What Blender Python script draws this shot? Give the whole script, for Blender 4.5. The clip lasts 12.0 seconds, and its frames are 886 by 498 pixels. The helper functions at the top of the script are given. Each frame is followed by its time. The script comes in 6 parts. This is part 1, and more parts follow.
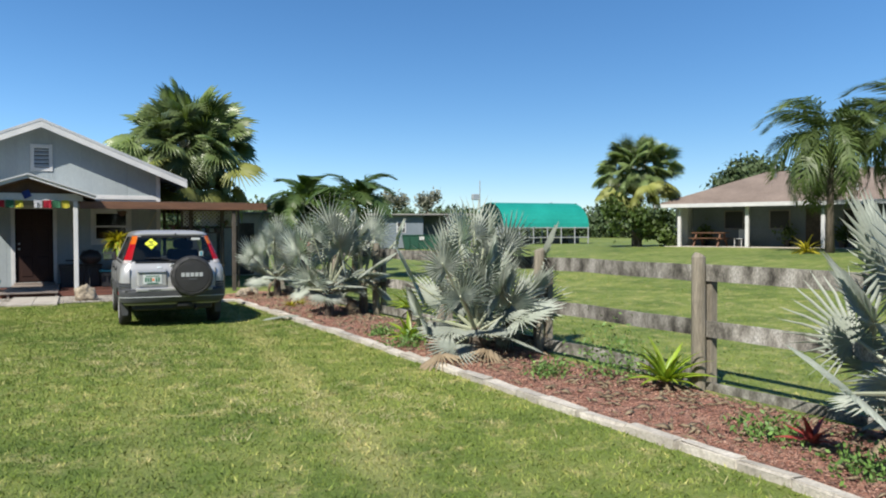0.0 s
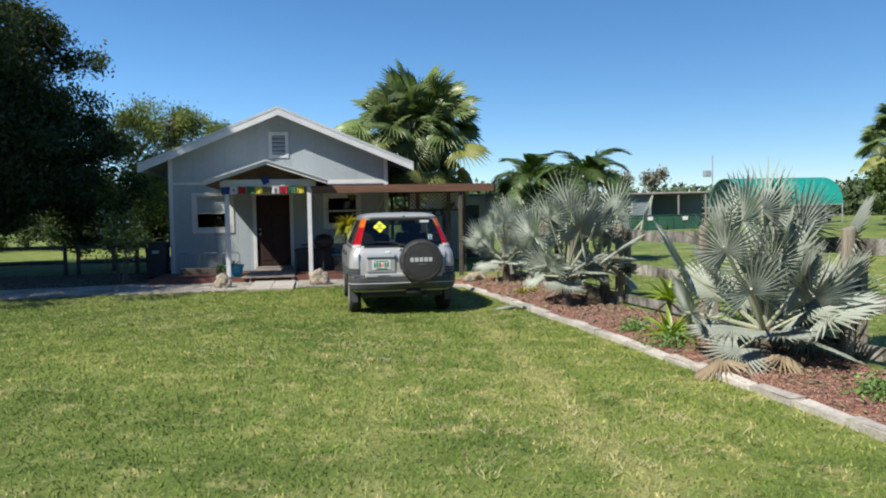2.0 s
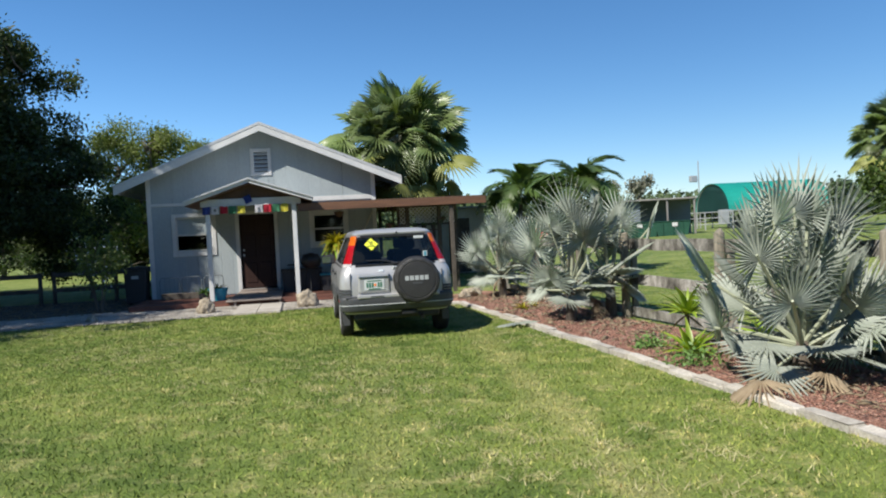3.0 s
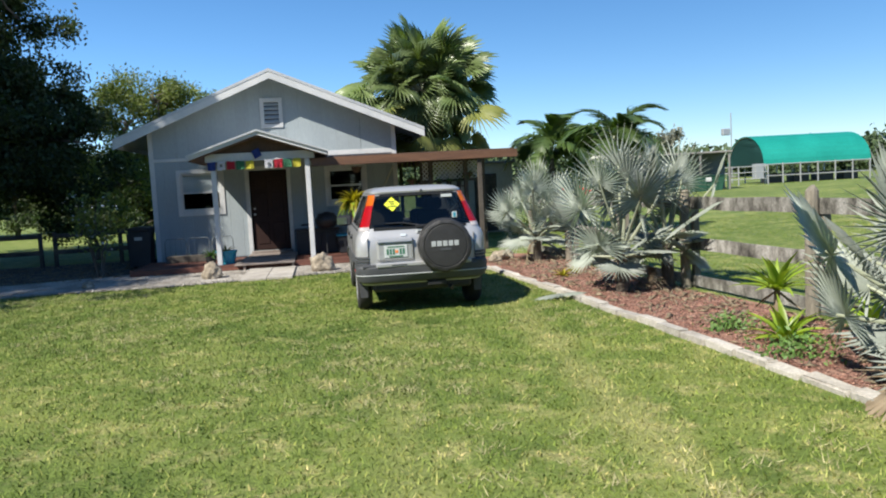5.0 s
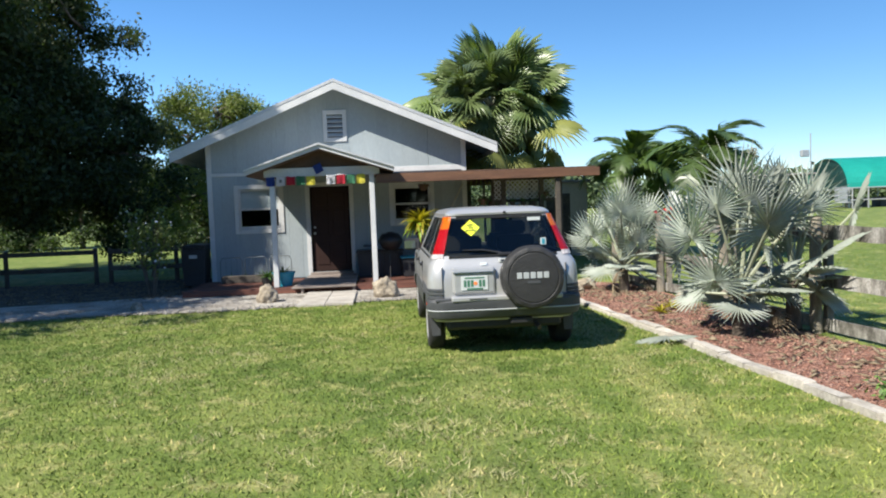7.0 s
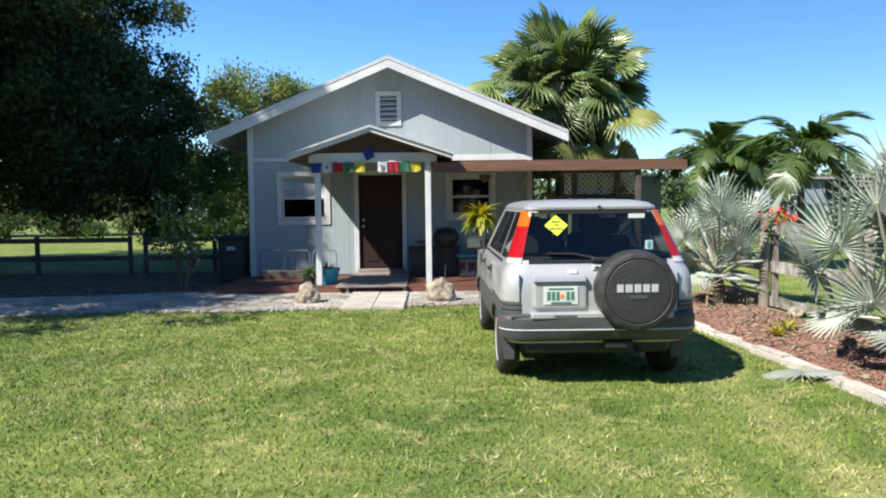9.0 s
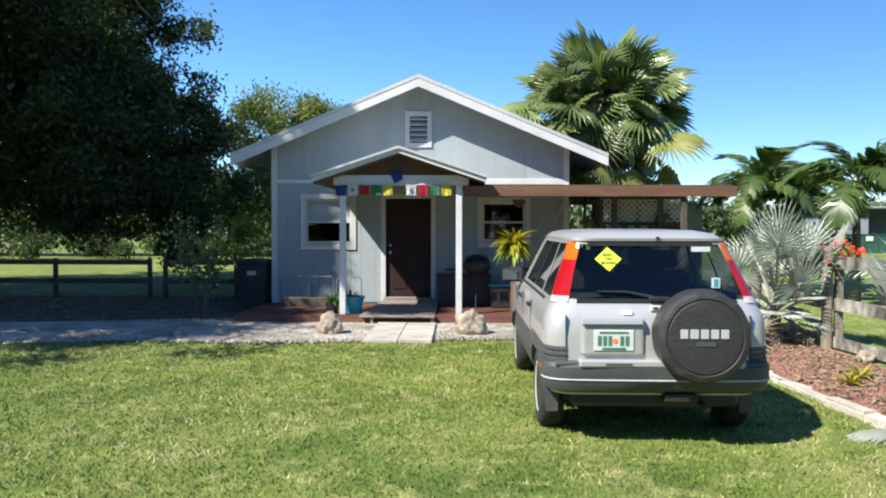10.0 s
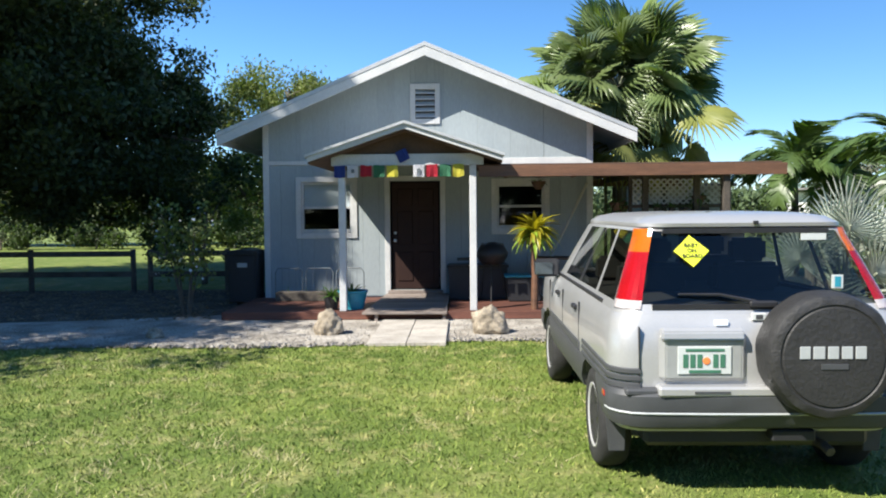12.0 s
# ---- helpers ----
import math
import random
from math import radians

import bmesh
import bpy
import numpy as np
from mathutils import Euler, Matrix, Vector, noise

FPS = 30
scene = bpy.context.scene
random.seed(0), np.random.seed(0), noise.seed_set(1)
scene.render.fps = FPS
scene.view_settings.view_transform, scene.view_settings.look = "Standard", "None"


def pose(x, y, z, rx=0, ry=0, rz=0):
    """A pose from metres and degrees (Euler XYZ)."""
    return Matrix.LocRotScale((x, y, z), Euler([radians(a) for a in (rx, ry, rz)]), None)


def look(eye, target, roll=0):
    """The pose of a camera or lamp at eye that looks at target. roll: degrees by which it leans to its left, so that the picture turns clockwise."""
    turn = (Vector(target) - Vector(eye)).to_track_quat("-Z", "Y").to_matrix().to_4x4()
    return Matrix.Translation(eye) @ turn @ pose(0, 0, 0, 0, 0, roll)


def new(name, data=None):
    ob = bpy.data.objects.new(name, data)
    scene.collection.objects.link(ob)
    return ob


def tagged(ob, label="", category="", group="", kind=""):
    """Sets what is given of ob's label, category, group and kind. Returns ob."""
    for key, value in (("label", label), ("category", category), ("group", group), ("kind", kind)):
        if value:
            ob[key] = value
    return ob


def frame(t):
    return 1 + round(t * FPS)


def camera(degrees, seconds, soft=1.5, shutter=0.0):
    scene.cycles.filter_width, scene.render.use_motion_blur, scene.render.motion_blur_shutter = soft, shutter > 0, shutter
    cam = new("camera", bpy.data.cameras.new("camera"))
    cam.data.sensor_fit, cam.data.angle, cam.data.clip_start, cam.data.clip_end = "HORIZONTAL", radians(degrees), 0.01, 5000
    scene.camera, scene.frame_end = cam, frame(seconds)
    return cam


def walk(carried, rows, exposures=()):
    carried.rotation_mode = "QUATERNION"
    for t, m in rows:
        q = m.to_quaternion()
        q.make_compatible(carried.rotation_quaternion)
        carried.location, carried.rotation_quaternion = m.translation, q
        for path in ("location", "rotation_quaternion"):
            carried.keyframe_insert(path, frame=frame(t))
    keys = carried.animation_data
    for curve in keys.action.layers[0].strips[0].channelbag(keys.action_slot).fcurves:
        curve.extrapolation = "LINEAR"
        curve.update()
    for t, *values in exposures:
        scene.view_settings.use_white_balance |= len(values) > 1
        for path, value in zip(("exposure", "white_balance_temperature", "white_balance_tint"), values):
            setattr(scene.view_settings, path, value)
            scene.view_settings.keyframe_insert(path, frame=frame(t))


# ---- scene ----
cam = camera(59.6, 12.0, soft=2.0)
PATH = [
    (0, (3.934, -24.036, 1.691), (4.784, -22.226, 1.641), -0.1),
    (0.5, (3.958, -23.639, 1.676), (4.734, -21.796, 1.7), -0.2),
    (1, (3.955, -23.296, 1.698), (4.571, -21.394, 1.637), -3.9),
    (1.5, (4.086, -22.82, 1.665), (4.455, -20.855, 1.717), -2.3),
    (2, (4.065, -22.448, 1.647), (4.381, -20.476, 1.557), -1.1),
    (2.5, (4.022, -22.027, 1.669), (4.446, -20.072, 1.642), -1.7),
    (2.7, (4.028, -21.884, 1.66), (4.384, -19.917, 1.608), -3.2),
    (4.3, (4.056, -20.57, 1.678), (4.431, -18.606, 1.617), -1.9),
    (4.5, (4.078, -20.42, 1.661), (4.457, -18.459, 1.557), -3.3),
    (5, (4.179, -19.995, 1.687), (4.473, -18.024, 1.52), -3.1),
    (5.5, (4.09, -19.641, 1.68), (4.254, -17.658, 1.487), -3.6),
    (6, (4.059, -19.327, 1.669), (4.365, -17.36, 1.471), -3.4),
    (6.5, (4.054, -18.934, 1.688), (4.316, -16.957, 1.54), -2.7),
    (7, (4.078, -18.515, 1.73), (4.226, -16.524, 1.617), -2.2),
    (7.2, (4.011, -18.32, 1.749), (4.111, -16.325, 1.66), -1.7),
    (8.8, (4.003, -16.878, 1.675), (3.982, -14.883, 1.525), -1.2),
    (9, (3.939, -16.706, 1.682), (3.963, -14.71, 1.561), -0.7),
    (9.5, (3.879, -16.32, 1.672), (3.896, -14.329, 1.478), -1.0),
    (10, (3.887, -15.855, 1.717), (3.84, -13.856, 1.658), 0.1),
    (10.5, (3.801, -15.52, 1.719), (3.836, -13.52, 1.724), 0.6),
    (11, (3.715, -15.144, 1.719), (3.797, -13.149, 1.609), -1.9),
    (11.5, (3.709, -14.733, 1.725), (3.535, -12.741, 1.769), -1.3),
    (12, (3.682, -14.343, 1.705), (3.631, -12.346, 1.609), -0.5),
]
walk(cam, [(t, look(eye, target, roll)) for t, eye, target, roll in PATH], [(0.0, 0.58), (2.5, 0.57), (5.0, 0.74), (9.0, 1.07), (10.0, 1.12), (12.0, 1.11)])

# ---- world, sun ----
SUN = Vector((-1.22, -1.0, 1.62)).normalized()
world = bpy.data.worlds.new("sky")
scene.world = world
world.use_nodes = True
wn = world.node_tree
sky = wn.nodes.new("ShaderNodeTexSky")
sky.sky_type = "NISHITA"
sky.sun_disc = False
sky.sun_elevation = math.asin(SUN.z)
sky.sun_rotation = -math.atan2(SUN.x, SUN.y)
sky.altitude = 1500.0
sky.air_density, sky.dust_density, sky.ozone_density = 0.9, 0.1, 4.0
hue = wn.nodes.new("ShaderNodeHueSaturation")
hue.inputs["Hue"].default_value, hue.inputs["Saturation"].default_value, hue.inputs["Value"].default_value = 0.498, 1.18, 1.38
wn.links.new(sky.outputs[0], hue.inputs["Color"])
wn.links.new(hue.outputs[0], wn.nodes["Background"].inputs[0])
wn.nodes["Background"].inputs[1].default_value = 0.074
sun = new("sun", bpy.data.lights.new("sun", "SUN"))
sun.data.energy, sun.data.angle, sun.data.color = 5.0, radians(0.53), (1.0, 0.95, 0.86)
sun.matrix_world = look(SUN * 50, (0, 0, 0))


# ---- materials ----
def ramp(nt, fac, stops):
    r = nt.nodes.new("ShaderNodeValToRGB")
    while len(r.color_ramp.elements) < len(stops):
        r.color_ramp.elements.new(0.5)
    for e, (p, c) in zip(r.color_ramp.elements, stops):
        e.position, e.color = p, (*c, 1)
    nt.links.new(fac, r.inputs[0])
    return r.outputs[0]


def noise_of(nt, scale, detail=4.0, rough=0.6, stretch=None, coord="Object"):
    tc = nt.nodes.new("ShaderNodeTexCoord")
    out = tc.outputs[coord]
    if stretch:
        mp = nt.nodes.new("ShaderNodeMapping")
        mp.inputs["Scale"].default_value = stretch
        nt.links.new(out, mp.inputs[0])
        out = mp.outputs[0]
    n = nt.nodes.new("ShaderNodeTexNoise")
    n.inputs["Scale"].default_value = scale
    n.inputs["Detail"].default_value = detail
    n.inputs["Roughness"].default_value = rough
    nt.links.new(out, n.inputs["Vector"])
    return n.outputs["Fac"]


def mixc(nt, fac, a, b, mode="MIX"):
    m = nt.nodes.new("ShaderNodeMix")
    m.data_type, m.blend_type = "RGBA", mode
    for sock, v in ((m.inputs[0], fac), (m.inputs[6], a), (m.inputs[7], b)):
        if isinstance(v, (int, float)):
            sock.default_value = v
        elif isinstance(v, tuple):
            sock.default_value = (*v, 1)
        else:
            nt.links.new(v, sock)
    return m.outputs[2]


def mat(name, stops, scale=3.0, rough=0.7, metal=0.0, bump=0.0, bump_scale=40.0, fine=None, stretch=None, vary=0.0,
        island=False, specular=0.5, translucent=None, coat=0.0, coord="Object"):
    """A two-scale noise material: stops over a large noise, a fine noise multiplied on, and bump."""
    m = bpy.data.materials.new(name)
    m.use_nodes = True
    nt = m.node_tree
    b = nt.nodes["Principled BSDF"]
    col = ramp(nt, noise_of(nt, scale, stretch=stretch, coord=coord), stops)
    if fine:
        f = ramp(nt, noise_of(nt, fine[0], 3.0, 0.7, stretch, coord), [(0.3, (1 - fine[1],) * 3), (0.7, (1 + fine[1] * 0.4,) * 3)])
        col = mixc(nt, 1.0, col, f, "MULTIPLY")
    if vary:
        if island:
            src = nt.nodes.new("ShaderNodeNewGeometry").outputs["Random Per Island"]
        else:
            src = nt.nodes.new("ShaderNodeObjectInfo").outputs["Random"]
        v = ramp(nt, src, [(0.0, (1 - vary,) * 3), (1.0, (1 + vary * 0.6,) * 3)])
        col = mixc(nt, 1.0, col, v, "MULTIPLY")
    nt.links.new(col, b.inputs["Base Color"])
    b.inputs["Roughness"].default_value = rough
    b.inputs["Metallic"].default_value = metal
    b.inputs["Specular IOR Level"].default_value = specular
    b.inputs["Coat Weight"].default_value = coat
    b.inputs["Coat Roughness"].default_value = 0.06
    if bump:
        bn = nt.nodes.new("ShaderNodeBump")
        bn.inputs["Strength"].default_value = bump
        bn.inputs["Distance"].default_value = 0.02
        nt.links.new(noise_of(nt, bump_scale, 5.0, 0.6, stretch, coord), bn.inputs["Height"])
        nt.links.new(bn.outputs[0], b.inputs["Normal"])
    if translucent:
        tr = nt.nodes.new("ShaderNodeBsdfTranslucent")
        tint = mixc(nt, 1.0, col, translucent, "MULTIPLY")
        nt.links.new(tint, tr.inputs[0])
        mx = nt.nodes.new("ShaderNodeMixShader")
        mx.inputs[0].default_value = 0.35
        nt.links.new(b.outputs[0], mx.inputs[1])
        nt.links.new(tr.outputs[0], mx.inputs[2])
        nt.links.new(mx.outputs[0], nt.nodes["Material Output"].inputs[0])
    return m


def plain(name, color, rough=0.6, metal=0.0, spread=0.12, scale=12.0, coat=0.0, bump=0.0):
    lo, hi = tuple(c * (1 - spread) for c in color), tuple(min(1, c * (1 + spread)) for c in color)
    return mat(name, [(0.3, lo), (0.7, hi)], scale, rough, metal, coat=coat, bump=bump, fine=(90, spread))


def glass(name, tint, gloss=0.05):
    m = bpy.data.materials.new(name)
    m.use_nodes = True
    nt = m.node_tree
    tr, gl, fr, mx = (nt.nodes.new(k) for k in ("ShaderNodeBsdfTransparent", "ShaderNodeBsdfGlossy", "ShaderNodeLayerWeight", "ShaderNodeMixShader"))
    power, gain = nt.nodes.new("ShaderNodeMath"), nt.nodes.new("ShaderNodeMath")
    power.operation, gain.operation = "POWER", "MULTIPLY_ADD"
    power.inputs[1].default_value, gain.inputs[1].default_value, gain.inputs[2].default_value = 5.0, 0.93, gloss
    tr.inputs[0].default_value = (*tint, 1)
    gl.inputs["Roughness"].default_value = 0.02
    fr.inputs["Blend"].default_value = 0.5
    nt.links.new(fr.outputs["Facing"], power.inputs[0])
    nt.links.new(power.outputs[0], gain.inputs[0])
    nt.links.new(gain.outputs[0], mx.inputs[0])
    nt.links.new(tr.outputs[0], mx.inputs[1])
    nt.links.new(gl.outputs[0], mx.inputs[2])
    nt.links.new(mx.outputs[0], nt.nodes["Material Output"].inputs[0])
    return m


def grass_mat(name, island):
    """Lawn green with straw patches, lime patches and tyre-worn strips; blades vary one by one."""
    m = bpy.data.materials.new(name)
    m.use_nodes = True
    nt = m.node_tree
    b = nt.nodes["Principled BSDF"]
    base = ramp(nt, noise_of(nt, 0.9, 6, 0.68), [(0.30, (0.080, 0.124, 0.025)), (0.50, (0.138, 0.188, 0.042)), (0.70, (0.222, 0.252, 0.074))])
    dry = ramp(nt, noise_of(nt, 2.6, 8, 0.8), [(0.51, (0, 0, 0)), (0.64, (0.95, 0.95, 0.95))])
    # two faint tyre-worn strips leading to the car
    sep = nt.nodes.new("ShaderNodeSeparateXYZ")
    nt.links.new(nt.nodes.new("ShaderNodeTexCoord").outputs["Object"], sep.inputs[0])

    def calc(op, a, b):
        q = nt.nodes.new("ShaderNodeMath")
        q.operation = op
        for sock, v in zip(q.inputs, (a, b)):
            if isinstance(v, (int, float)):
                sock.default_value = v
            else:
                nt.links.new(v, sock)
        return q.outputs[0]
    wobble = calc("MULTIPLY", noise_of(nt, 1.1, 5, 0.7), 1.1)
    for start, worn in ((7.38, 0.5), (5.78, 0.22)):
        off = calc("ABSOLUTE", calc("SUBTRACT", calc("SUBTRACT", sep.outputs[0], calc("MULTIPLY", sep.outputs[1], 0.08)), start), 0.0)
        strip = ramp(nt, calc("ADD", off, wobble), [(0.55, (worn,) * 3), (0.85, (0, 0, 0))])
        base = mixc(nt, strip, base, (0.345, 0.325, 0.145))
    col = mixc(nt, dry, base, (0.345, 0.325, 0.145))
    broad = ramp(nt, noise_of(nt, 0.16, 3, 0.5), [(0.35, (0.80, 0.86, 0.75)), (0.65, (1.16, 1.12, 1.05))])
    col = mixc(nt, 1.0, col, broad, "MULTIPLY")
    fine = ramp(nt, noise_of(nt, 28, 4, 0.7), [(0.28, (0.58,) * 3), (0.72, (1.32,) * 3)])
    col = mixc(nt, 1.0, col, fine, "MULTIPLY")
    if island:
        rnd = nt.nodes.new("ShaderNodeNewGeometry").outputs["Random Per Island"]
        tint = ramp(nt, rnd, [(0.0, (0.7, 0.75, 0.6)), (0.6, (1.1, 1.1, 1.0)), (0.88, (1.2, 1.2, 1.0)), (0.93, (2.0, 1.6, 1.9)), (1.0, (2.2, 1.8, 2.4))])
        col = mixc(nt, 1.0, col, tint, "MULTIPLY")
    nt.links.new(col, b.inputs["Base Color"])
    b.inputs["Roughness"].default_value = 0.75
    b.inputs["Specular IOR Level"].default_value = 0.25
    if not island:
        bn = nt.nodes.new("ShaderNodeBump")
        bn.inputs["Strength"].default_value = 0.7
        bn.inputs["Distance"].default_value = 0.03
        nt.links.new(noise_of(nt, 45, 5, 0.7), bn.inputs["Height"])
        nt.links.new(bn.outputs[0], b.inputs["Normal"])
    return m


M_GROUND = grass_mat("lawn", False)
M_BLADE = grass_mat("grass_blades", True)
M_STRAW = mat("dry_straw", [(0.3, (0.27, 0.245, 0.11)), (0.7, (0.45, 0.42, 0.22))], 3.0, 0.8, vary=0.35, island=True)
M_SIDING = mat("grey_blue_siding", [(0.3, (0.262, 0.302, 0.318)), (0.7, (0.300, 0.340, 0.352))], 0.9, 0.75, fine=(30, 0.1), bump=0.15, bump_scale=60, stretch=(1, 1, 0.25), vary=0.05)
M_WHITE = mat("white_paint", [(0.3, (0.44, 0.45, 0.455)), (0.7, (0.55, 0.55, 0.54))], 2.0, 0.55, fine=(25, 0.1), bump=0.1)
M_ROOF = mat("pale_metal_roof", [(0.3, (0.44, 0.45, 0.46)), (0.7, (0.56, 0.56, 0.55))], 1.2, 0.45, 0.3, fine=(20, 0.15))
M_SOFFIT = mat("soffit_paint", [(0.3, (0.42, 0.45, 0.46)), (0.7, (0.52, 0.54, 0.55))], 2.0, 0.7, fine=(20, 0.1))
M_BROWN = mat("brown_stained_wood", [(0.3, (0.085, 0.042, 0.023)), (0.7, (0.17, 0.08, 0.042))], 3.0, 0.6, fine=(40, 0.3), stretch=(0.3, 3, 3), bump=0.2)
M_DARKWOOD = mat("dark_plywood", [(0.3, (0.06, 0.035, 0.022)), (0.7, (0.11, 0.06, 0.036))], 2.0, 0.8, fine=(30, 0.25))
M_DOOR = mat("brown_door_paint", [(0.3, (0.024, 0.012, 0.010)), (0.7, (0.036, 0.018, 0.014))], 2.0, 0.6, fine=(20, 0.12), specular=0.2)
M_DECK = mat("red_deck_wood", [(0.3, (0.075, 0.028, 0.019)), (0.7, (0.150, 0.056, 0.036))], 2.0, 0.65, fine=(30, 0.3), stretch=(0.4, 4, 4), vary=0.25)
M_STEP = mat("weathered_step_wood", [(0.3, (0.17, 0.135, 0.115)), (0.7, (0.31, 0.26, 0.225))], 2.0, 0.75, fine=(30, 0.3), stretch=(0.4, 4, 4), vary=0.15)
M_CONC = mat("pale_concrete", [(0.25, (0.29, 0.26, 0.22)), (0.75, (0.52, 0.48, 0.42))], 2.5, 0.85, fine=(35, 0.25), bump=0.4, vary=0.12)
M_KERB = mat("pale_edging_block", [(0.25, (0.37, 0.335, 0.285)), (0.75, (0.62, 0.58, 0.51))], 3.5, 0.85, fine=(35, 0.3), bump=0.5, vary=0.2)
M_SHELL = mat("crushed_shell_path", [(0.3, (0.17, 0.15, 0.124)), (0.5, (0.38, 0.345, 0.295)), (0.72, (0.58, 0.54, 0.475))], 1.6, 0.9, fine=(60, 0.35), bump=0.8, bump_scale=70)
# brown soil, its tone lowered to carry part of the oak's shade
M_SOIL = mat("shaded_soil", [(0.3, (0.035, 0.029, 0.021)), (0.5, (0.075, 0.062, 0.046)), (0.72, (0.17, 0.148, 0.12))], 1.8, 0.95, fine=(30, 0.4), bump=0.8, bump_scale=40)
M_PEBBLE = mat("shell_gravel", [(0.3, (0.30, 0.27, 0.23)), (0.7, (0.56, 0.52, 0.46))], 3.0, 0.9, vary=0.4, island=True)
M_MULCH = mat("red_mulch_bed", [(0.28, (0.19, 0.085, 0.06)), (0.5, (0.34, 0.165, 0.115)), (0.75, (0.50, 0.33, 0.245))], 4.0, 0.95, fine=(50, 0.5), bump=1.0, bump_scale=60)
M_CHIP = mat("mulch_chips", [(0.3, (0.27, 0.125, 0.09)), (0.7, (0.50, 0.31, 0.235))], 5.0, 0.9, vary=0.6, island=True)
M_FENCE = mat("weathered_grey_boards", [(0.32, (0.035, 0.032, 0.026)), (0.44, (0.16, 0.150, 0.128)), (0.58, (0.34, 0.325, 0.29)), (0.74, (0.50, 0.485, 0.45))], 1.8, 0.9, fine=(26, 0.6), stretch=(2.5, 2.4, 1.3), bump=0.4, vary=0.25)
M_POST = mat("weathered_posts", [(0.3, (0.17, 0.15, 0.115)), (0.7, (0.32, 0.285, 0.225))], 3.0, 0.9, fine=(25, 0.4), stretch=(4, 4, 0.4), bump=0.4, vary=0.15)
M_OLDWOOD = mat("dark_old_rails", [(0.3, (0.042, 0.036, 0.029)), (0.7, (0.105, 0.088, 0.070))], 3.0, 0.9, fine=(25, 0.4), bump=0.3)
M_ROCK = mat("limestone_rock", [(0.3, (0.17, 0.14, 0.10)), (0.55, (0.33, 0.28, 0.21)), (0.75, (0.50, 0.45, 0.36))], 5.0, 0.9, fine=(25, 0.4), bump=1.0, bump_scale=14)
M_SILVERLEAF = mat("silver_palm_leaf", [(0.3, (0.37, 0.42, 0.355)), (0.7, (0.53, 0.57, 0.50))], 2.0, 0.48, fine=(30, 0.15), vary=0.3, translucent=(0.5, 0.65, 0.4))
M_SILVERSTALK = mat("silver_palm_stalk", [(0.3, (0.26, 0.29, 0.20)), (0.7, (0.38, 0.40, 0.29))], 4.0, 0.6)
M_DEADLEAF = mat("dead_palm_leaf", [(0.3, (0.17, 0.125, 0.075)), (0.7, (0.33, 0.265, 0.175))], 3.0, 0.85, vary=0.2)
M_SABAL = mat("sabal_leaf", [(0.3, (0.14, 0.205, 0.075)), (0.7, (0.26, 0.335, 0.13))], 1.5, 0.33, fine=(20, 0.2), vary=0.45, translucent=(1.0, 1.1, 0.4))
M_SABALOLD = mat("yellowing_sabal_leaf", [(0.3, (0.20, 0.235, 0.06)), (0.7, (0.35, 0.36, 0.10))], 1.5, 0.5, vary=0.35, translucent=(1.1, 1.0, 0.3))
M_PALM = mat("feather_palm_leaf", [(0.3, (0.065, 0.115, 0.034)), (0.7, (0.13, 0.19, 0.058))], 2.0, 0.38, vary=0.35, translucent=(1.0, 1.2, 0.4))
M_QUEEN = mat("queen_palm_leaf", [(0.3, (0.075, 0.12, 0.035)), (0.7, (0.14, 0.19, 0.055))], 2.0, 0.45, vary=0.3, translucent=(1.0, 1.1, 0.4))
M_OAK = mat("oak_leaf", [(0.3, (0.038, 0.052, 0.020)), (0.7, (0.068, 0.088, 0.030))], 0.8, 0.6, vary=0.5, island=True, specular=0.3, translucent=(1.0, 1.3, 0.4))
M_BUSH = mat("light_tree_leaf", [(0.3, (0.115, 0.150, 0.036)), (0.7, (0.20, 0.235, 0.055))], 0.8, 0.6, vary=0.45, island=True, translucent=(1.0, 1.2, 0.4))
M_HEDGE = mat("hedge_leaf", [(0.3, (0.055, 0.095, 0.022)), (0.7, (0.11, 0.16, 0.04))], 0.8, 0.5, vary=0.45, island=True, translucent=(1.0, 1.2, 0.4))
# darker copy of hedge_leaf, with the shade in its colour
M_DIMHEDGE = mat("shaded_hedge_leaf", [(0.3, (0.034, 0.060, 0.018)), (0.7, (0.075, 0.110, 0.030))], 0.8, 0.6, vary=0.6, island=True, translucent=(1.0, 1.2, 0.4))
M_FARTREE = mat("far_tree_leaf", [(0.3, (0.04, 0.07, 0.025)), (0.7, (0.075, 0.11, 0.04))], 0.3, 0.7, vary=0.35, island=True)
M_GREYPALM = mat("far_grey_palm_leaf", [(0.3, (0.12, 0.13, 0.09)), (0.7, (0.21, 0.21, 0.16))], 0.5, 0.7, vary=0.3, island=True)
M_BARK = mat("rough_bark", [(0.3, (0.075, 0.06, 0.045)), (0.7, (0.17, 0.14, 0.11))], 4.0, 0.95, fine=(20, 0.4), stretch=(3, 3, 0.6), bump=0.9, bump_scale=18)
M_BROMYEL = mat("yellow_bromeliad_leaf", [(0.3, (0.28, 0.27, 0.025)), (0.7, (0.50, 0.42, 0.04))], 6.0, 0.4, vary=0.5, translucent=(1.0, 1.0, 0.3))
M_BROMGRN = mat("lime_bromeliad_leaf", [(0.3, (0.17, 0.30, 0.03)), (0.7, (0.36, 0.47, 0.05))], 6.0, 0.4, vary=0.3, translucent=(1.0, 1.0, 0.3))
M_WEED = mat("weed_leaf", [(0.3, (0.07, 0.15, 0.03)), (0.7, (0.14, 0.24, 0.05))], 6.0, 0.6, vary=0.4, island=True)
